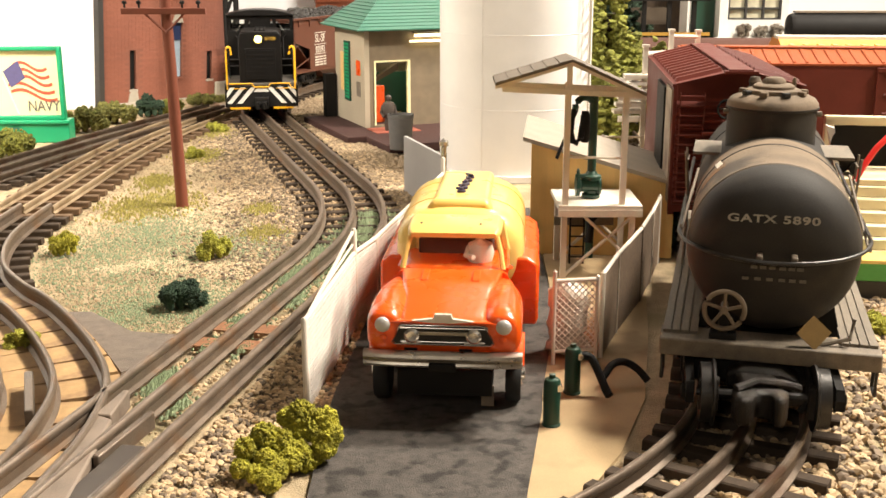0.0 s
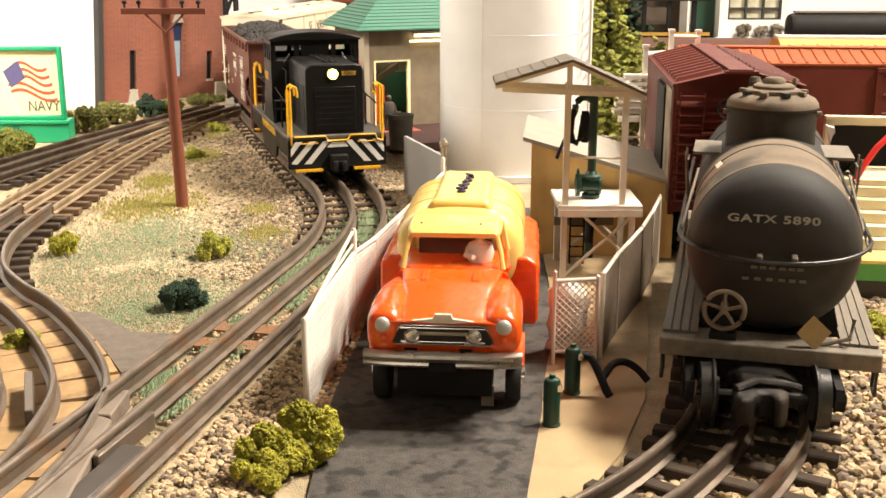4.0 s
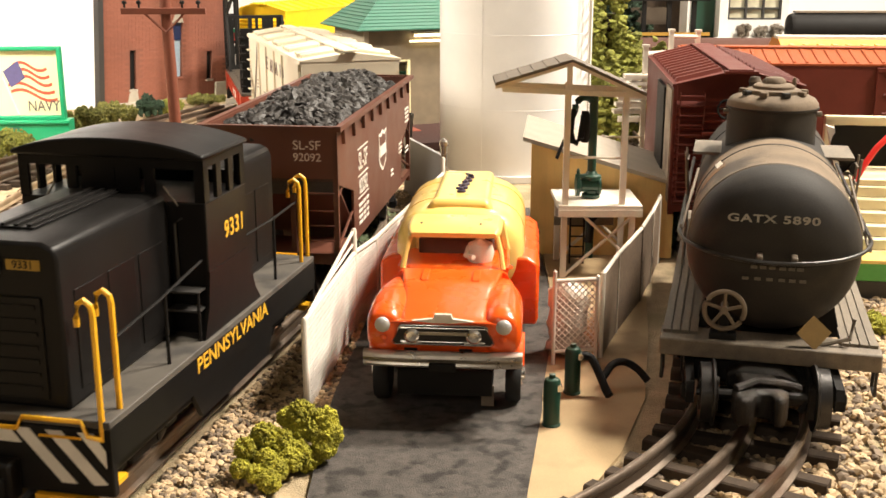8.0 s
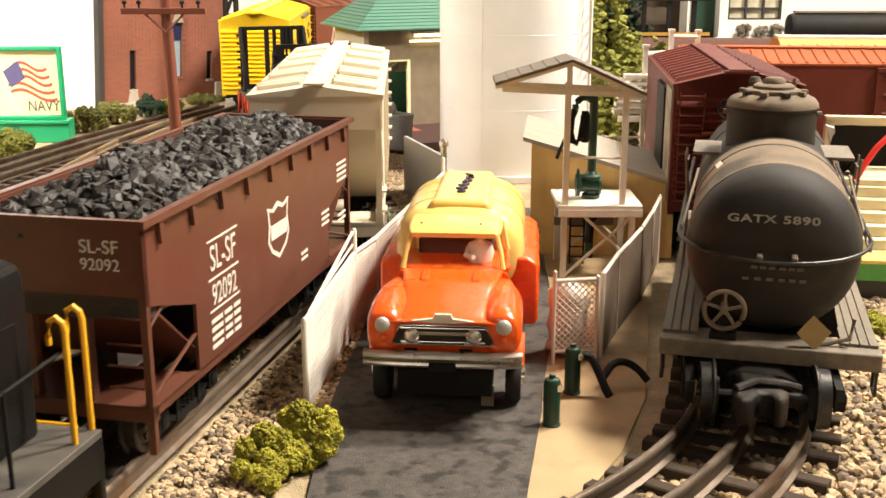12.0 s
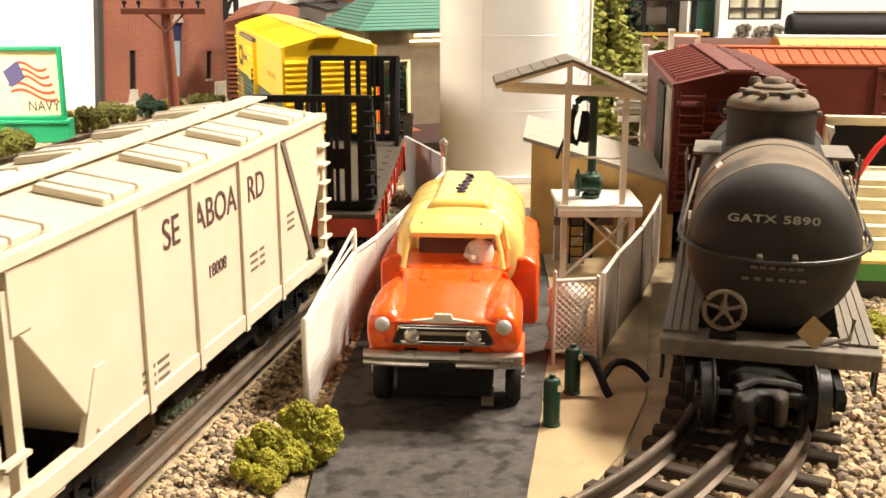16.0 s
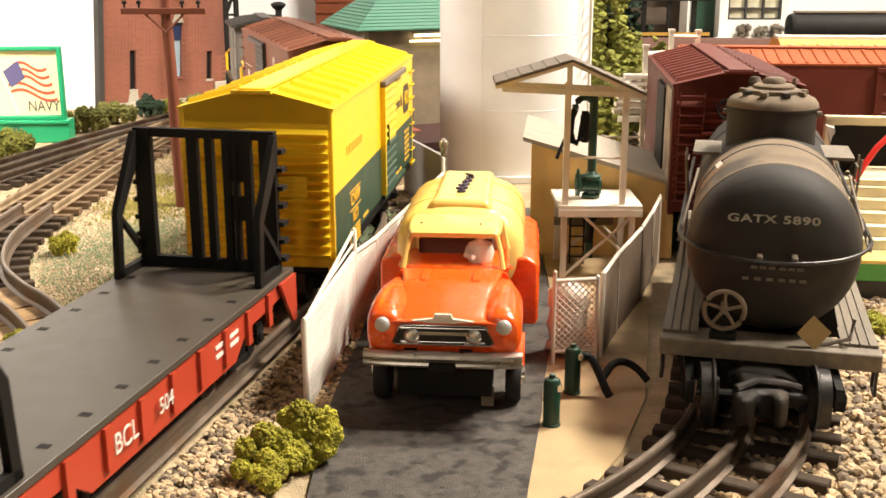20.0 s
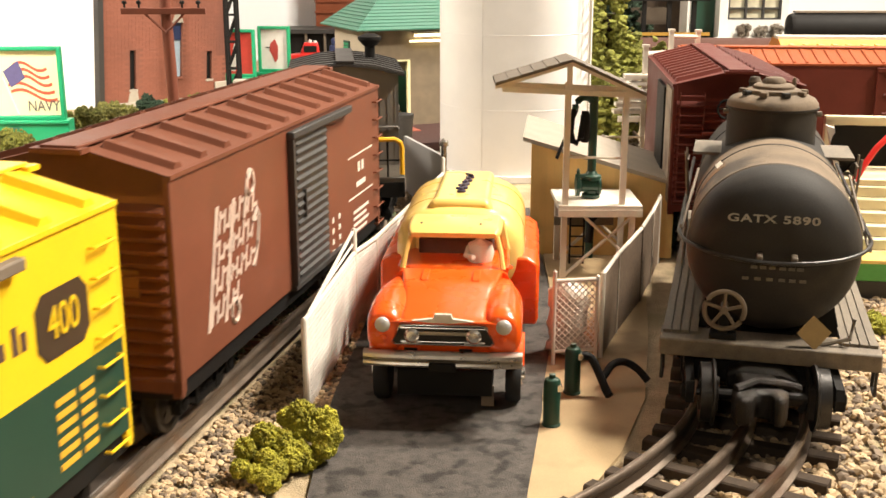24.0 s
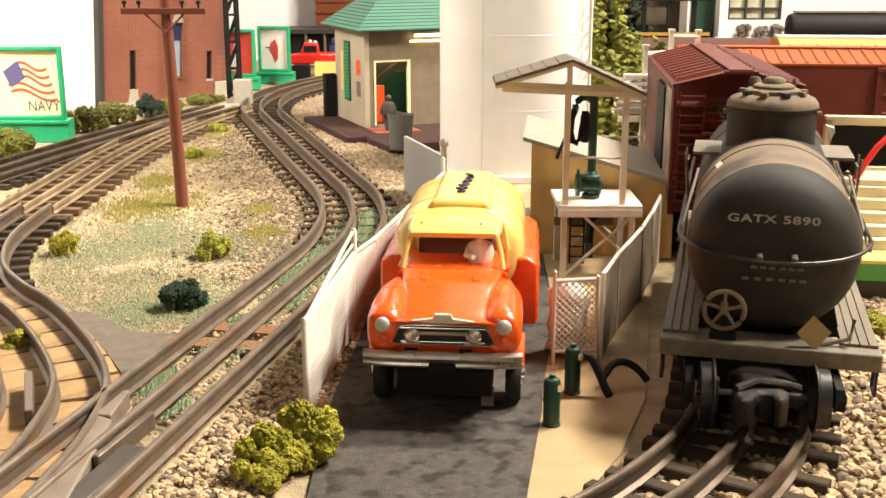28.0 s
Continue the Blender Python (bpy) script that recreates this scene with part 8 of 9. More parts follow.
tagged(part("waste_barrel", Build().lathe([(0.78, 0), (0.8, 0.1), (0.9, 2.2), (0.95, 2.25), (0.95, 2.5), (0.82, 2.52), (0.8, 2.3), (0, 2.3)], 20), mat("grey_barrel_plastic", (0.13, 0.125, 0.12), 0.6), at=P(-3.05, 78.9, 0.56)), "grey open barrel on the platform", "barrel")
pf = Build().lathe([(0.3, 0), (0.36, 0.5), (0.3, 1.1), (0.5, 1.3), (0.52, 1.9), (0.42, 2.2), (0.16, 2.3), (0.14, 2.36), (0.24, 2.48), (0.24, 2.66), (0.12, 2.8), (0, 2.82)], 14)
pf.rod([(-0.45, 0, 2.0), (-0.6, -0.1, 1.4), (-0.35, -0.4, 1.1)], 0.12, 8).rod([(0.45, 0, 2.0), (0.62, -0.1, 1.4), (0.45, -0.45, 1.15)], 0.12, 8)
tagged(part("platform_figure", pf, mat("dark_figure_plastic", (0.06, 0.045, 0.035), 0.6), at=P(-4.3, 87.0, 0.6)), "plain dark toy figure standing at the doorway", "toy figure")
tagged(part("black_post", Build().box(-0.5, 0.5, -0.4, 0.4, 0, 4.2).box(-0.6, 0.6, -0.5, 0.5, 0, 0.25), M_BLACK, at=P(-9.75, 95.2, 0.0, 0, 0, 23), bevel=0.05), "tall black cabinet post on the platform", "post")


# ---- pole, signal tower, billboards, brick building ----
def utility_pole():
    t = thing("utility_pole", "red-brown utility pole with a crossarm", "pole", -15.2, 62.7, 0)
    part("pole", Build().lathe([(0.36, -0.05), (0.33, 6), (0.3, 14), (0.28, 16)], 16), M_POLE, t, at=P(0, 0, 0, 0, -1.2, 0))
    part("crossarm", Build().box(-2.4, 2.3, -0.4, -0.15, 11.0, 11.35), M_POLE, t, bevel=0.03, at=P(-0.25, 0, 0))
    for sx in (-1, 1):
        part("brace", Build().rod([(sx * 1.1 - 0.25, -0.3, 11.05), (-0.2, -0.35, 10.0)], 0.07, 6), M_POLE, t)
    for x in (-2.2, -1.4, 1.0, 1.9):
        part("insulator", Build().lathe([(0.06, 0), (0.06, 0.2), (0.14, 0.22), (0.14, 0.34), (0.06, 0.42), (0, 0.43)], 10, (x - 0.25, -0.28, 11.35)), M_BLACK, t)
    return t


utility_pole()


def signal_tower():
    t = thing("lattice_tower", "black steel lattice tower on a concrete footing", "tower", -20.0, 106.2, 0)
    w = 0.52
    for sx in (-1, 1):
        for sy in (-1, 1):
            part("leg", Build().rod([(sx * w, sy * w, 0.6), (sx * w * 0.85, sy * w, 22)], 0.17, 6), M_BLACK, t)
    for k in range(8):
        z = 1.0 + 2.5 * k
        for sy in (-1, 1):
            part("lattice_bar", Build().rod([(-w, sy * w, z), (w, sy * w, z + 2.5)], 0.1, 5).rod([(-w, sy * w, z), (w, sy * w, z)], 0.09, 5), M_BLACK, t)
    part("footing", Build().box(-0.8, 0.8, -0.8, 0.8, 0, 0.7), M_CONC, t, bevel=0.06)
    return t


signal_tower()
tagged(part("concrete_pier", Build().box(-0.8, 0.8, -0.7, 0.7, 0, 2.6), M_CONC, at=P(-18.95, 104.7, 0), bevel=0.05), "square pale concrete pier beside the lattice tower", "pier")
tagged(part("concrete_slab", Build().lathe([(1.55, 0), (1.55, 0.5), (1.45, 0.58), (0, 0.58)], 24), M_CONC, at=P(-19.75, 101.4, 0)), "round pale concrete slab", "slab")


def billboard(x, y, rz, w, h, base, label, art):
    t = thing("billboard", label, "billboard", x, y, 0, rz, "billboards")
    part("base_box", Build().box(-w / 2 - 0.3, w / 2 + 0.3, -0.5, 1.0, 0, base), M_SGREEN, t, bevel=0.05)
    part("base_ledge", Build().box(-w / 2 - 0.4, w / 2 + 0.4, -0.7, -0.4, base - 0.25, base), M_SGREEN, t, bevel=0.04)
    e = 0.32
    for nm, q in (("frame_side", (-w / 2, -w / 2 + e, base, base + h)), ("frame_side", (w / 2 - e, w / 2, base, base + h)), ("frame_top", (-w / 2 + e, w / 2 - e, base + h - e, base + h)), ("frame_bottom", (-w / 2 + e, w / 2 - e, base, base + e))):
        part(nm, Build().box(q[0], q[1], -0.25, 0.35, q[2], q[3]), M_SGREEN, t, bevel=0.06)
    part("poster", Build().box(-w / 2 + e, w / 2 - e, 0.1, 0.2, base + e, base + h - e), art[0], t, "printed poster sheet")
    art[1](t, w, h, base)
    part("plate", Build().box(-0.5, 0.5, -0.72, -0.7, base * 0.3, base * 0.45).box(-0.4, 0.4, -0.72, -0.7, base * 0.62, base * 0.72), M_ROOFG, t)
    return t


def navy_art(t, w, h, base):
    y0 = 0.08
    red = mat("poster_red", (0.52, 0.10, 0.05), 0.7)
    blue = mat("poster_blue", (0.10, 0.09, 0.22), 0.7)
    cx, cz = 0.75, base + 3.0
    for k in range(5):
        pts_top, pts_low = [], []
        for j in range(9):
            u = j / 8
            zz = cz + 1.15 - 0.5 * k + 0.28 * math.sin(u * 6.0) - 0.9 * u * (0.2 + 0.1 * k)
            xx = cx - 0.75 + 2.6 * u + 0.16 * k - (0.9 if k > 2 else 0) * (1 - u)
            pts_top.append((xx, zz + 0.12))
            pts_low.append((xx, zz - 0.12))
        part("flag_stripe", Build().prism(pts_top + pts_low[::-1], y0, y0 + 0.015), red, t, "waving red stripe")
    part("flag_field", Build().prism([(cx - 1.5, cz + 0.7), (cx - 0.3, cz + 1.5), (cx + 0.15, cz + 0.2), (cx - 0.95, cz - 0.55)], y0 - 0.02, y0), blue, t, "dark blue flag corner")
    letters("poster_word", "NAVY", 0.85, mat("poster_grey", (0.12, 0.10, 0.10), 0.7), t, P(2.15, y0 - 0.01, base + 1.0, 90, 0, 0), 0.78)
    part("poster_rope", Build().prism([(cx - 1.6, cz + 0.3), (cx - 1.5, cz + 0.3), (cx - 0.5, base + 0.4), (cx - 0.62, base + 0.4)], y0, y0 + 0.015), M_WHITEP, t)
    part("poster_blot", Build().prism([(-2.6, base + 0.9), (-1.7, base + 0.8), (-1.3, base + 1.2), (-1.6, base + 1.7), (-2.2, base + 1.5)], y0, y0 + 0.015), M_ORANGE, t, "orange printed shape")


def red_art(t, w, h, base):
    part("printed_shape", Build().prism([(-0.9, base + 0.7), (-0.3, base + 3.6), (0.1, base + 3.0), (-0.3, base + 0.6)], 0.07, 0.09), M_WHITEP, t)


def figure_art(t, w, h, base):
    part("printed_shape", Build().prism([(-0.45, base + 3.1), (0.1, base + 3.6), (0.45, base + 2.7), (0.35, base + 1.4), (0.05, base + 1.0), (-0.3, base + 1.9), (-0.55, base + 2.4)], 0.07, 0.09), mat("poster_dark_red", (0.40, 0.05, 0.04), 0.7), t, "dark red printed shape")
    part("printed_bar", Build().box(-1.0, -0.45, 0.07, 0.09, base + 2.6, base + 2.72), M_BLACK, t)


billboard(-33.0, 85.0, 2, 7.6, 5.6, 1.75, "green framed billboard with a waving flag poster", (M_PAPER, navy_art))
billboard(-21.9, 118.6, -4, 3.9, 5.0, 1.3, "green framed billboard with a red poster", (mat("red_poster_paper", (0.60, 0.06, 0.04), 0.7), red_art))
billboard(-18.7, 123.6, -6, 3.6, 5.0, 1.3, "green framed billboard with a white poster", (M_WHITEP, figure_art))


def brick_building():
    t = thing("brick_building", "tall red brick warehouse with narrow dark windows", "building", -31.6, 102.6, 0, 54)
    t.matrix_basis = P(-31.6, 102.6, 0) @ pose(0, 0, 0, 0, 3.6, 0) @ pose(0, 0, 0, 0, 0, 54)
    L, H = 15.2, 34
    part("corner_trim", Build().box(-0.55, 0, -0.12, 0.6, 0, H), M_DGREY, t, "dark grey corner strip")
    part("plaster_patch", Build().prism([(2.7, 0.4), (4.0, 0.4), (3.8, 1.5), (3.3, 1.75), (2.9, 1.3)], -0.12, 0), M_CONC, t, "broken pale plaster patch")
    wins = [(3.0, 3.75, 1.7, 5.4), (8.2, 9.4, 2.6, 7.9), (12.6, 13.3, 2.2, 5.0)]
    xs = [0.0]
    for a, b_, z0, z1 in wins:
        part("wall", Build().box(xs[-1], a, 0, 0.6, 0, H), M_MORTAR, t)
        part("wall", Build().box(a, b_, 0, 0.6, 0, z0), M_MORTAR, t)
        part("wall", Build().box(a, b_, 0, 0.6, z1, H), M_MORTAR, t)
        xs.append(b_)
    part("wall", Build().box(xs[-1], L, 0, 0.6, 0, H), M_MORTAR, t, "mortar-coloured wall core")
    part("side_wall", Build().box(0, 0.6, 0.6, 1.0, 0, H), M_DGREY, t)
    part("side_wall", Build().box(L - 0.6, L, 0.6, 1.0, 0, H), M_DGREY, t)
    part("back_wall", Build().box(0, L, 1.0, 1.2, 0, H), M_DGREY, t)
    part("roof", Build().box(-0.2, L + 0.2, -0.2, 1.3, H, H + 0.4), M_DGREY, t)
    part("base_course", Build().box(-0.1, L + 0.1, -0.25, 0, -0.1, 0.5), M_CONC, t, "pale plaster base course", bevel=0.05)
    for (a, b_, z0, z1), m in zip(wins, (M_BLACK, M_SKYB, M_BLACK)):
        w_ = part("window", Build().box(a, b_, 0.3, 0.36, z0, z1), m, t, "narrow window")
        part("sill", Build().box(a - 0.1, b_ + 0.1, -0.12, 0.3, z0 - 0.2, z0), M_CONC if m is not M_SKYB else M_BRICK, w_)
        if m is M_SKYB:
            part("window_head", Build().box(a, b_, 0.2, 0.3, 6.2, z1), M_BLUE, w_)
            part("lintel", Build().prism([(a - 0.1, z1), (b_ + 0.1, z1), (b_ - 0.2, z1 + 0.7), ((a + b_) / 2, z1 + 0.9), (a + 0.2, z1 + 0.7)], -0.1, 0.3), M_CONC, w_)
    bm = Build().box(0, 0.79, -0.025, 0, 0, 0.23)
    brick = recalc(bm.mesh("brick", M_BRICK, 0))
    rest = Build()
    count = 0
    for r in range(44):
        z = 0.52 + 0.25 * r
        x = -0.4 * (r % 2)
        while x < L - 0.3:
            a, b_ = max(x, 0), min(x + 0.78, L)
            if not any(a < w1 + 0.02 and b_ > w0 - 0.02 and z < z1 and z + 0.22 > z0 for w0, w1, z0, z1 in wins):
                if r < 16 and b_ - a > 0.7 and count < 290:
                    part("brick", brick, M_BRICK, t, at=P(a, 0, z), smooth=0)
                    count += 1
                else:
                    rest.box(a, b_ , -0.025, 0, z, z + 0.23)
            x += 0.82
    ob = part("brickwork", rest, M_BRICK, t, "joined upper brickwork", smooth=0)
    ob["kind"] = "stuff"
    part("broken_corner", Build().box(13.6, 15.3, -0.3, -0.05, 0, 1.9), M_CONC, t, "broken pale plaster patch", bevel=0.1)
    return t


brick_building()


def toy_truck():
    t = thing("red_toy_truck", "red toy pickup truck parked behind the track", "truck", -15.4, 131.2, 0, 6)
    part("chassis", Build().box(-2.9, 2.7, -1.0, 1.0, 1.3, 1.7), M_WHITEP, t, bevel=0.1)
    part("body", Build().loft([[(x, y, z) for y, z in ((-1.1, 1.5), (1.1, 1.5), (1.1, zt), (-1.1, zt))] for x, zt in ((-3.0, 2.2), (-2.8, 2.5), (-1.2, 2.7), (2.6, 2.7), (2.8, 2.3))]), M_REDW, t, bevel=0.15)
    part("cab", Build().loft([[(-1.4, -0.95, 2.6), (0.9, -0.95, 2.6), (0.9, 0.95, 2.6), (-1.4, 0.95, 2.6)], [(-0.9, -0.8, 3.9), (0.7, -0.8, 3.9), (0.7, 0.8, 3.9), (-0.9, 0.8, 3.9)]]), M_REDW, t, bevel=0.12)
    part("side_window", Build().box(-0.95, 0.55, -0.96, -0.9, 2.85, 3.6), M_BLACK, t)
    part("roof_lamp", Build().lathe([(0.2, 3.9), (0.2, 4.2), (0, 4.25)], 10, (-0.2, 0, 0)).lathe([(0.2, 3.9), (0.2, 4.1), (0, 4.15)], 10, (0.4, 0, 0)), M_WHITEP, t)
    for x in (-1.9, 1.8):
        for sy in (-1, 1):
            part("wheel", Build().lathe([(0.6, sy * 1.1), (0.75, sy * 1.05), (0.75, sy * 0.7), (0, sy * 0.7)], 18, (x, 0, 0.75), "y"), M_TYRE, t)
    return t


toy_truck()
tagged(part("yellow_crate", Build().box(-1.6, 1.6, -0.8, 0.8, 0, 2.0), M_PALEY, at=P(-13.1, 127.6, 0), bevel=0.08), "plain pale yellow crate near the red truck", "crate")
tagged(part("black_crate", Build().box(-0.9, 0.9, -0.8, 0.8, 0, 1.7), M_BLACK, at=P(-16.2, 127.8, 0), bevel=0.08), "plain black crate near the red truck", "crate")
tagged(part("blue_van", Build().box(-1.6, 1.6, -1, 1, 0.4, 3.2).box(-1.4, 1.4, -0.9, 0.9, 3.2, 4.0), M_BLUE, at=P(-12.2, 136.5, 0), bevel=0.15), "dark blue toy van behind the red truck", "van")


def dark_shed():
    t = thing("dark_shed", "low black shed with a dark flat roof", "shed", -14.5, 143.5, 0)
    part("wall", Build().box(-5.5, 5.0, -1.5, 4, 0, 4.2), M_BLACK, t)
    part("roof", Build().box(-5.9, 5.4, -2.2, 4.5, 4.2, 4.7), M_DGREY, t)
    for k in range(5):
        part("post", Build().box(-5.4 + 2.4 * k, -5.1 + 2.4 * k, -2.0, -1.7, 0, 4.2), M_DUST, t)
    return t


dark_shed()


def red_warehouse():
    t = thing("red_warehouse", "dark red warehouse with banded walls", "building", -11.0, 146.8, 0)
    part("wall", Build().box(-5.6, 9, 0, 2.5, 4.72, 24), M_BROWN, t)
    part("lower_wall", Build().box(-5.2, 9, 1.6, 2.5, 0, 4.72), M_BROWN, t)
    for z in (6.4, 7.8, 10):
        part("band", Build().box(-5.7, 9.1, -0.15, 0, z, z + 0.3), M_BROWN, t)
    return t


red_warehouse()


# ---- behind the right-hand tracks ----
def tree(x, y, h, w, material, label, seed, n=1500, stem=0.35):
    t = thing("tree", label, "tree", x, y, 0, 0, "foam trees")
    rnd = random.Random(seed)
    trunk = Build().rod([(0, 0, -0.05), (0.1, 0.05, h * 0.3), (-0.1, 0.1, h * 0.6), (0, 0, h * 0.85)], 0.3, 8)
    for k in range(6):
        a = k * 1.1
        trunk.rod([(0, 0, h * (0.3 + 0.08 * k)), (w * 0.3 * math.cos(a), w * 0.3 * math.sin(a), h * (0.42 + 0.08 * k))], 0.12, 6)
    part("trunk", trunk, M_TIE, t, "dark brown trunk")
    b = Build()
    knobs = [(rnd.gauss(0, 0.28), rnd.gauss(0, 0.28), stem + (1 - stem) * rnd.random()) for _ in range(16)]
    for _ in range(n):
        kx, ky, kz = rnd.choice(knobs)
        r = rnd.uniform(0.14, 0.34)
        b.lump(kx * w + rnd.gauss(0, w * 0.1), ky * w + rnd.gauss(0, w * 0.1), max(0.4, kz * h + rnd.gauss(0, 0.7)), r, r, r * 0.8, rnd, 0.5)
    for kx, ky, kz in knobs:
        b.lump(kx * w, ky * w, max(0.8, kz * h), w * 0.15, w * 0.15, 0.8, rnd, 0.4)
    part("crown", b, material, t, "uneven foam foliage", smooth=0)
    return t


tree(12.3, 84.0, 11.4, 2.6, M_TREE, "olive green foam tree behind the storage tower", 61, 3600, 0.2)
tree(14.2, 86.0, 7.0, 3.0, M_TREE, "olive green foam tree beside the red car", 62, 3000, 0.15)
tree(12.6, 80.5, 5.4, 2.6, M_TREE, "low olive green foam tree behind the loading tower", 63, 2000, 0.1)
tree(18.5, 112.0, 9.5, 6.0, M_DBUSH, "dark green foam tree in the distance", 64, 1500, 0.1)


def white_railing():
    t = thing("white_railing", "white timber railing and steps behind the boxcar", "railing", 0, 0, 0)
    for x, y, z0, z1 in ((12.0, 66.0, 0, 8.9), (14.4, 70.5, 0, 9.5), (16.3, 71.5, 0, 9.4)):
        part("post", Build().box(x - 0.14, x + 0.14, y - 0.14, y + 0.14, z0, z1), M_TIMBER, t)
        part("post_cap", Build().box(x - 0.2, x + 0.2, y - 0.2, y + 0.2, z1, z1 + 0.15), M_TIMBER, t)
    part("rail", Build().rod([(12.0, 66.0, 8.5), (14.4, 70.5, 8.2)], 0.16, 6), M_TIMBER, t)
    part("rail", Build().rod([(14.4, 70.5, 9.2), (16.3, 71.5, 9.1)], 0.14, 6), M_TIMBER, t)
    for k in range(6):
        part("step", Build().box(10.2, 11.9, 65.6, 66.6, 5.0 + 0.42 * k, 5.2 + 0.42 * k), M_TIMBER, t, at=P(0.12 * k, 0, 0))
    for k in range(5):
        part("slat", Build().box(11.0, 12.4, 69, 69.2, 4.0 + 0.6 * k, 4.35 + 0.6 * k), M_TIMBER, t)
    return t


white_railing()


def far_red_car():
    t = thing("flat_roofed_red_car", "dark red passenger car standing in the far yard", "railway car", 21.6, 92.0, 0, -92)
    part("body", Build().box(-2.8, 2.8, -8.2, 8.2, 1.6, 6.4), M_REDCAR, t)
    prof = [(-3.0, 6.4), (3.0, 6.4), (2.8, 6.9), (1.6, 7.35), (-1.6, 7.35), (-2.8, 6.9)]
    part("roof", Build().prism(prof, -8.4, 8.4), mat("brown_car_roof", (0.075, 0.032, 0.022), 0.7, spec=0.2), t, "brown rounded roof")
    for k in range(6):
        part("window", Build().box(2.8, 2.84, -7.2 + 2.6 * k, -5.9 + 2.6 * k, 4.3, 5.3), M_DUST, t, "pale window")
    part("under_frame", Build().box(-2.0, 2.0, -7.8, 7.8, 0.9, 1.6), M_BLACK, t)
    for y in (-5.6, 5.6):
        bogie_static(t, y)
    return t


far_red_car()


def orange_roof_car():
    t = thing("orange_roofed_car", "cream and orange ribbed-roof car in the yard", "railway car", 34.5, 81.0, 0, -95)
    part("body", Build().box(-2.7, 2.7, -10, 10, 1.5, 7.2), M_ORROOF, t)
    part("roof", Build().prism([(-2.9, 7.2), (2.9, 7.2), (1.2, 8.2), (-1.2, 8.2)], -10.2, 10.2), mat("orange_yellow_roof", (0.70, 0.27, 0.06), 0.5), t, "orange-yellow roof")
    for k in range(20):
        part("roof_rib", Build().box(0.9, 2.7, -9.6 + k, -9.3 + k, 7.35, 7.95), M_PALEY, t, at=P(0, 0, 0))
    part("roof_walk", Build().box(-0.8, 0.8, -10.2, 10.2, 8.2, 8.4), M_TIMBER, t, "white roof walk")
    part("under_frame", Build().box(-2.0, 2.0, -9, 9, 0.6, 1.5), M_BLACK, t)
    part("wheel_block", Build().box(-1.7, 1.7, -8, -5, -0.05, 0.9).box(-1.7, 1.7, 5, 8, -0.05, 0.9), M_BLACK, t)
    return t


orange_roof_car()


def white_house():
    t = thing("white_house", "white house with a green-framed window and door", "building", 29.5, 120.0, 0, 0)
    part("wall", Build().box(0, 7.3, 0, 6, 0, 7.2).box(0, 0.9, 0, 6, 7.2, 16).box(6.6, 7.3, 0, 6, 7.2, 16).box(0.9, 6.6, 0, 6, 9.9, 16), M_WHITEP, t)
    part("side_wing", Build().box(-3.0, 0, 2, 6, 0, 16), M_WHITEP, t)
    dr = part("door", Build().box(-2.6, -0.1, 1.8, 2.0, 0, 12), M_GREEN, t, "dark green door")
    wn = part("window", Build().box(0.9, 6.6, 0.6, 0.7, 7.2, 9.9), mat("lit_window_cream", (0.8, 0.75, 0.55), 0.5), t, "cream window behind green bars")
    for x in (0.9, 2.75, 4.6, 6.4):
        part("mullion", Build().box(x, x + 0.2, 0.1, 0.6, 7.2, 9.9), M_DGREY, wn)
    for z in (7.2, 8.3):
        part("glazing_bar", Build().box(0.9, 6.6, 0.15, 0.55, z, z + 0.18), M_DGREY, wn)
    for k, (x, r) in enumerate(((2.4, 0.9), (4.2, 1.0), (5.9, 1.1))):
        bb = bush(29.5 + x, 119.2, 1.6, 1.8, M_DUST if k == 0 else M_WEATH, "dry grey brown shrub below the window", 80 + k, 60)
        bb.location.z = 5.4 * CM
    part("porch", Build().box(-0.5, 7.6, -1.6, 0, 4.9, 5.4), M_WHITEP, t)
    part("porch_base", Build().box(-0.3, 7.4, -1.4, 0, 0, 4.9), M_WHITEP, t)
    return t


white_house()


def far_tank_train():
    t = thing("dark_tank_wagon", "dark green tank wagon on the far track", "tank car", 47.0, 112.0, 4.4, -90)
    part("tank", Build().lathe([(0, -12.8), (1.4, -12.5), (1.6, -12), (1.6, 12), (0, 12.6)], 24, (0, 0, 2.4), "y"), M_BLACK, t, "dark tank")
    part("frame", Build().box(-1.6, 1.6, -12.8, 12.8, 0.0, 0.8), M_BLACK, t)
    part("valve", Build().rod([(0, 9.6, 3.8), (0, 9.9, 4.8), (0, 9.2, 5.2), (0, 8.7, 4.4)], 0.2, 6), M_BLACK, t)
    part("walk", Build().box(-0.6, 0.6, -12, 12, 4.0, 4.15), M_DUST, t)
    return t


far_tank_train()
tagged(part("raised_bank", Build().box(18, 62, 106, 118, -0.05, 4.4), mat("dark_bank", (0.06, 0.055, 0.04), 0.9, vary=0.3, scale=60), smooth=0), "dark raised bank under the far track", "ground", kind="structure")


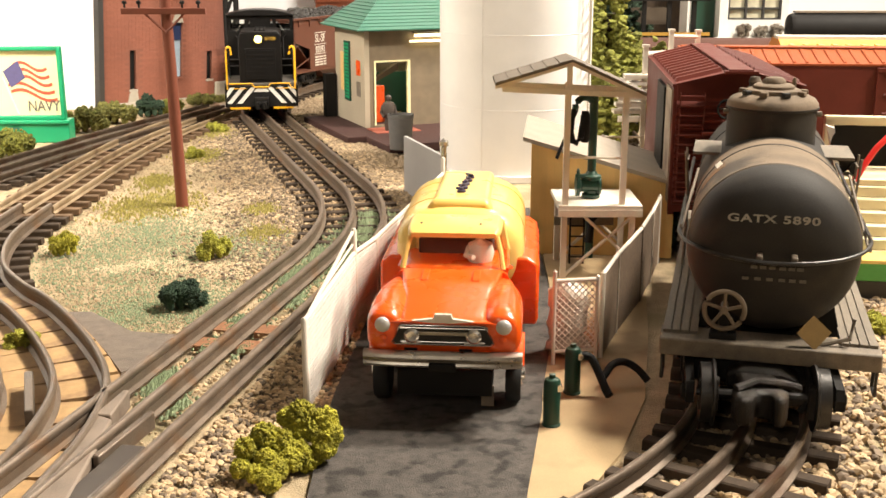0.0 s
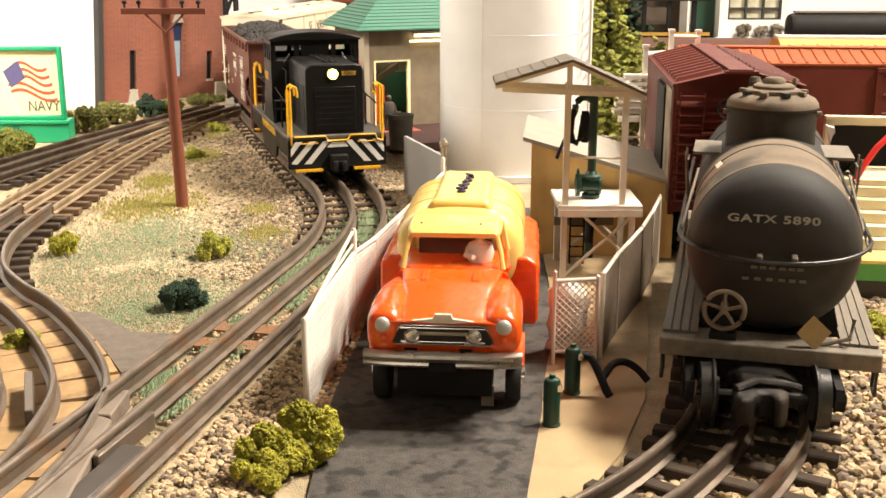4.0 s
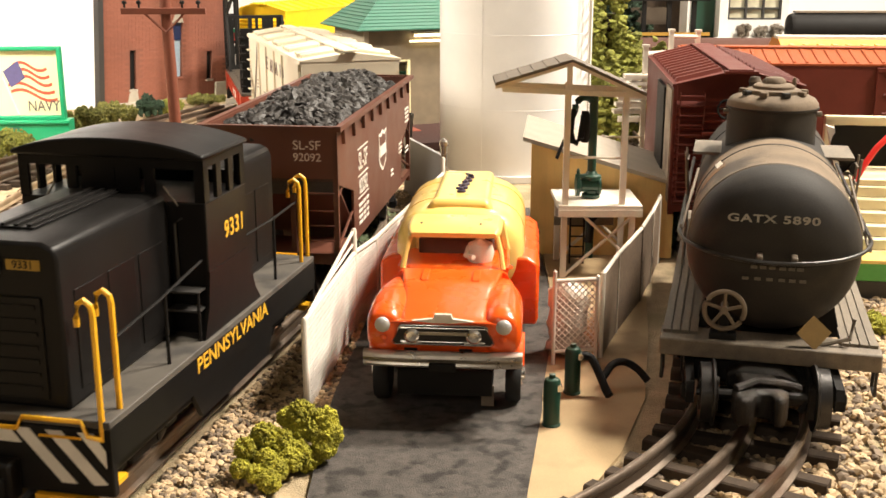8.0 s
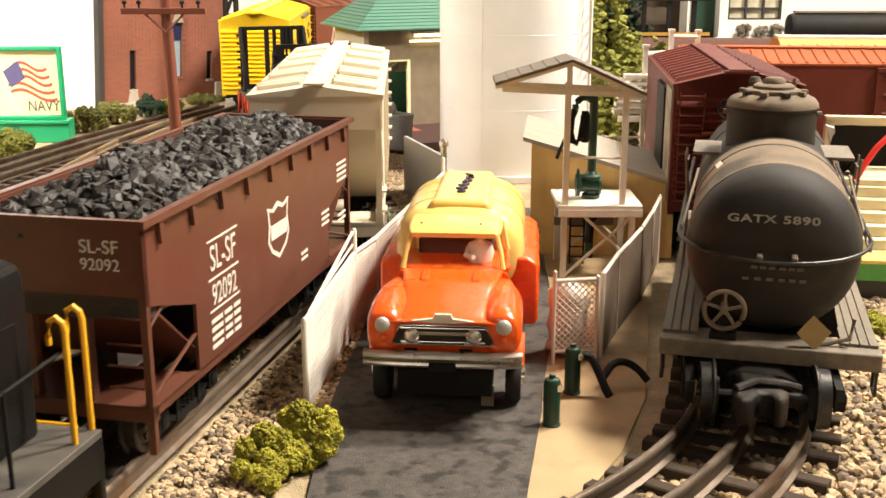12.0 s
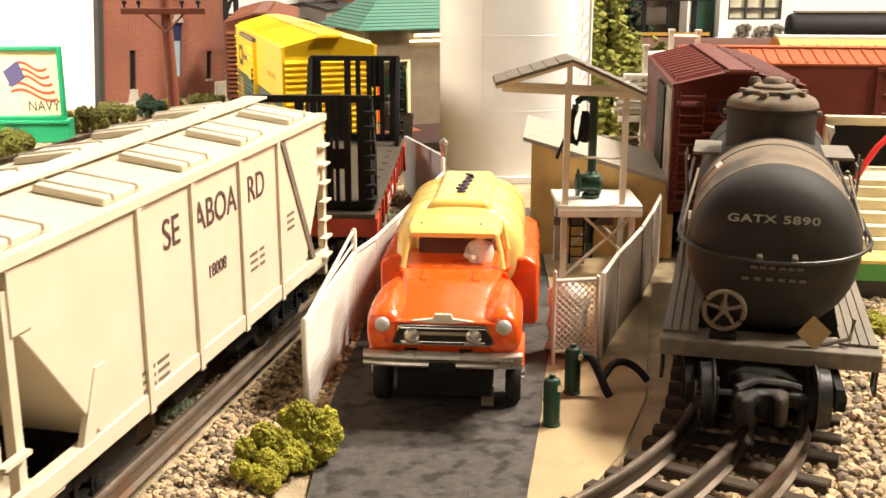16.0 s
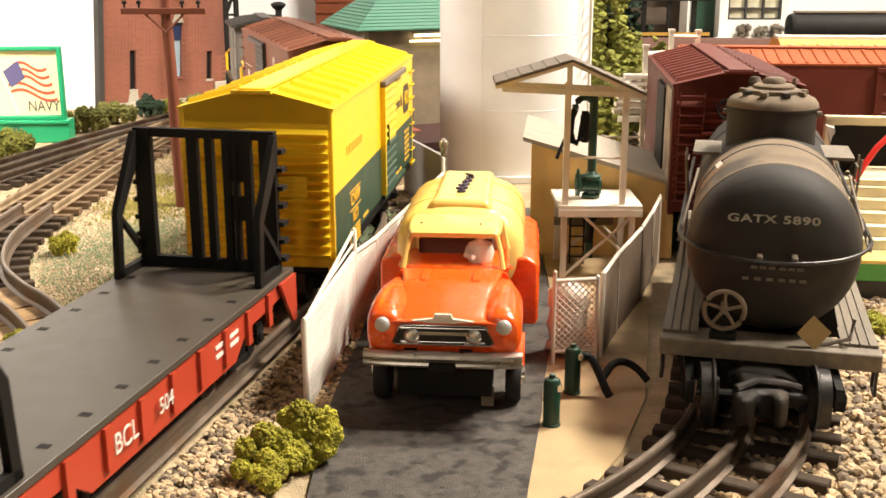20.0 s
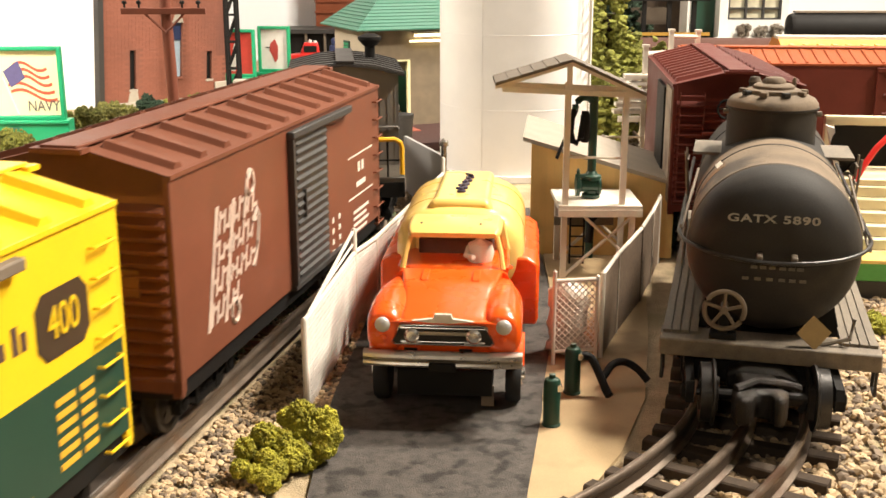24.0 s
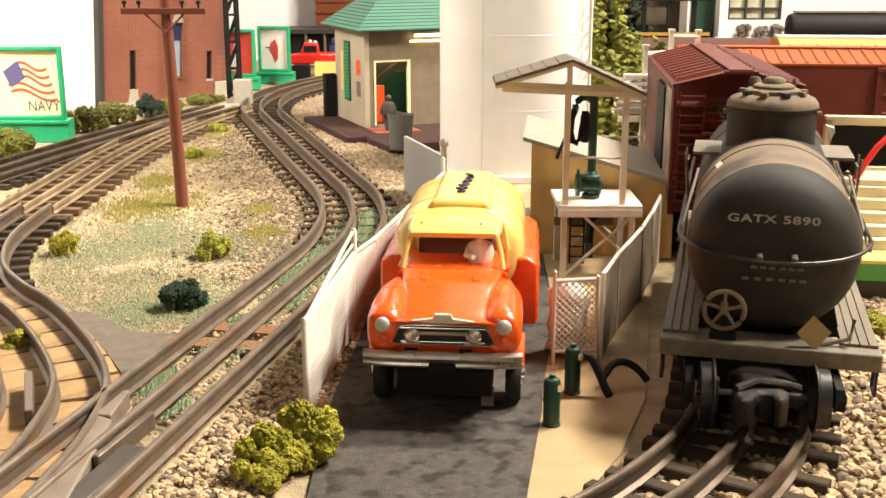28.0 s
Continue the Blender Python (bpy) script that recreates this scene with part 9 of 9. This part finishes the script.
def trestle():
    t = thing("trestle_bridge", "dark timber trestle with a yellow edge board", "bridge", 20.5, 108.0, 4.4, 0)
    part("deck", Build().box(-4.2, 5.0, -0.8, 0.8, 2.0, 2.3), M_BLACK, t)
    part("edge_board", Build().box(-4.2, 5.0, -0.95, -0.8, 2.1, 2.4), mat("ochre_edge_board", (0.36, 0.20, 0.03), 0.6), t, "ochre yellow edge board")
    for x in (-3.4, -1.2, 1.2, 3.6):
        part("leg", Build().box(x - 0.2, x + 0.2, -0.2, 0.2, 0, 6.5), M_BLACK, t)
    part("top_beam", Build().box(-4.2, 5.0, -0.4, 0.4, 5.3, 6.5), M_BLACK, t)
    part("pale_panel", Build().box(-4.0, 1.5, 1.5, 1.7, 3.0, 4.6), M_DUST, t)
    return t


trestle()
tagged(part("dark_building", Build().box(12, 28.5, 126, 132, 0, 26), M_TIE, smooth=0), "dark brown building in the far yard", "building")


def accessory():
    """Ivory stepped structure with a frame, beside the tank car."""
    t = thing("ivory_steps", "ivory plastic stairway with an open frame", "stairs", 18.3, 50.5, 0, -8)
    for k in range(7):
        part("tread", Build().box(-0.2, 3.2, -3.4 + 0.5 * k, 0.6 + 0.5 * k, 0.9 + 0.5 * k - 0.5, 0.9 + 0.5 * k), M_IVORY, t, bevel=0.06)
    part("base", Build().box(-0.3, 3.4, -3.4, 2.6, 0, 0.5), M_IVORY, t, bevel=0.05)
    part("top_deck", Build().box(-0.3, 3.6, -0.2, 3.0, 3.9, 4.2), M_IVORY, t, bevel=0.05)
    part("deck_support", Build().box(-0.2, 3.4, 0.8, 2.8, 0.5, 3.9), M_IVORY, t)
    fr = Build().box(-0.2, 0.25, 2.4, 2.8, 4.2, 6.6).box(2.9, 3.5, 2.4, 2.8, 4.2, 6.6).box(-0.2, 3.5, 2.4, 2.8, 6.3, 6.75)
    part("frame", fr, M_IVORY, t, "ivory open frame", bevel=0.06)
    part("corner_post", Build().box(2.5, 3.0, -3.3, -2.9, 0.5, 5.2), M_IVORY, t, bevel=0.06)
    part("vent_slot", Build().box(0.4, 1.2, -0.42, -0.38, 3.2, 3.3), M_BLACK, t)
    part("back_panel", Build().box(0.25, 2.9, 2.7, 2.8, 4.3, 6.3), M_BLACK, t, "dark opening")
    return t


accessory()
hn = thing("loudspeaker_horn", "black and white horn on the ivory deck", "loudspeaker", 19.0, 51.8, 4.2, -10)
part("horn", Build().loft([[(0.15 * math.cos(a), 0, 0.15 * math.sin(a) + 0.05) for a in np.linspace(0, 5.9, 14)], [(0.9 * math.cos(a) + 0.2, -0.7, 0.9 * math.sin(a) + 1.5) for a in np.linspace(0, 5.9, 14)]]), M_BLACK, hn, "black cone")
part("side_fin", Build().prism([(-0.9, 2.3), (-0.55, 2.2), (-0.1, 0.0), (-0.3, 0.0)], -0.6, -0.2), M_WHITEP, hn, "white fin")
part("stub", Build().lathe([(0.28, -0.9), (0.28, 0.2), (0.1, 0.25)], 14, (0.5, 0, 0.35), "y"), M_BLACK, hn)
wr = Build().rod([(18.9, 49.6, 4.25), (19.3, 49.8, 4.9), (19.9, 50.0, 5.7), (20.6, 50.2, 6.3), (21.6, 50.4, 6.6), (24, 51, 6.7), (26, 52, 0.1)], 0.15, 10)
tagged(part("wire", wr, M_REDW), "thick red wire beside the ivory stairway", "wire")
gp = thing("green_platform", "green edged dark platform beside the track", "platform", 18.6, 45.6, 0, -8)
part("green_strip", Build().box(-1.0, 6, -0.6, 0.8, 0.8, 1.6), mat("bright_green_paint", (0.10, 0.42, 0.10), 0.4), gp, "bright green strip", bevel=0.05)
part("base", Build().box(-1.0, 6, -0.6, 0.8, 0, 0.8), M_DGREY, gp)
part("top", Build().box(-1.0, 6, -0.7, 0.9, 1.6, 1.75), M_PALEY, gp)

motions()
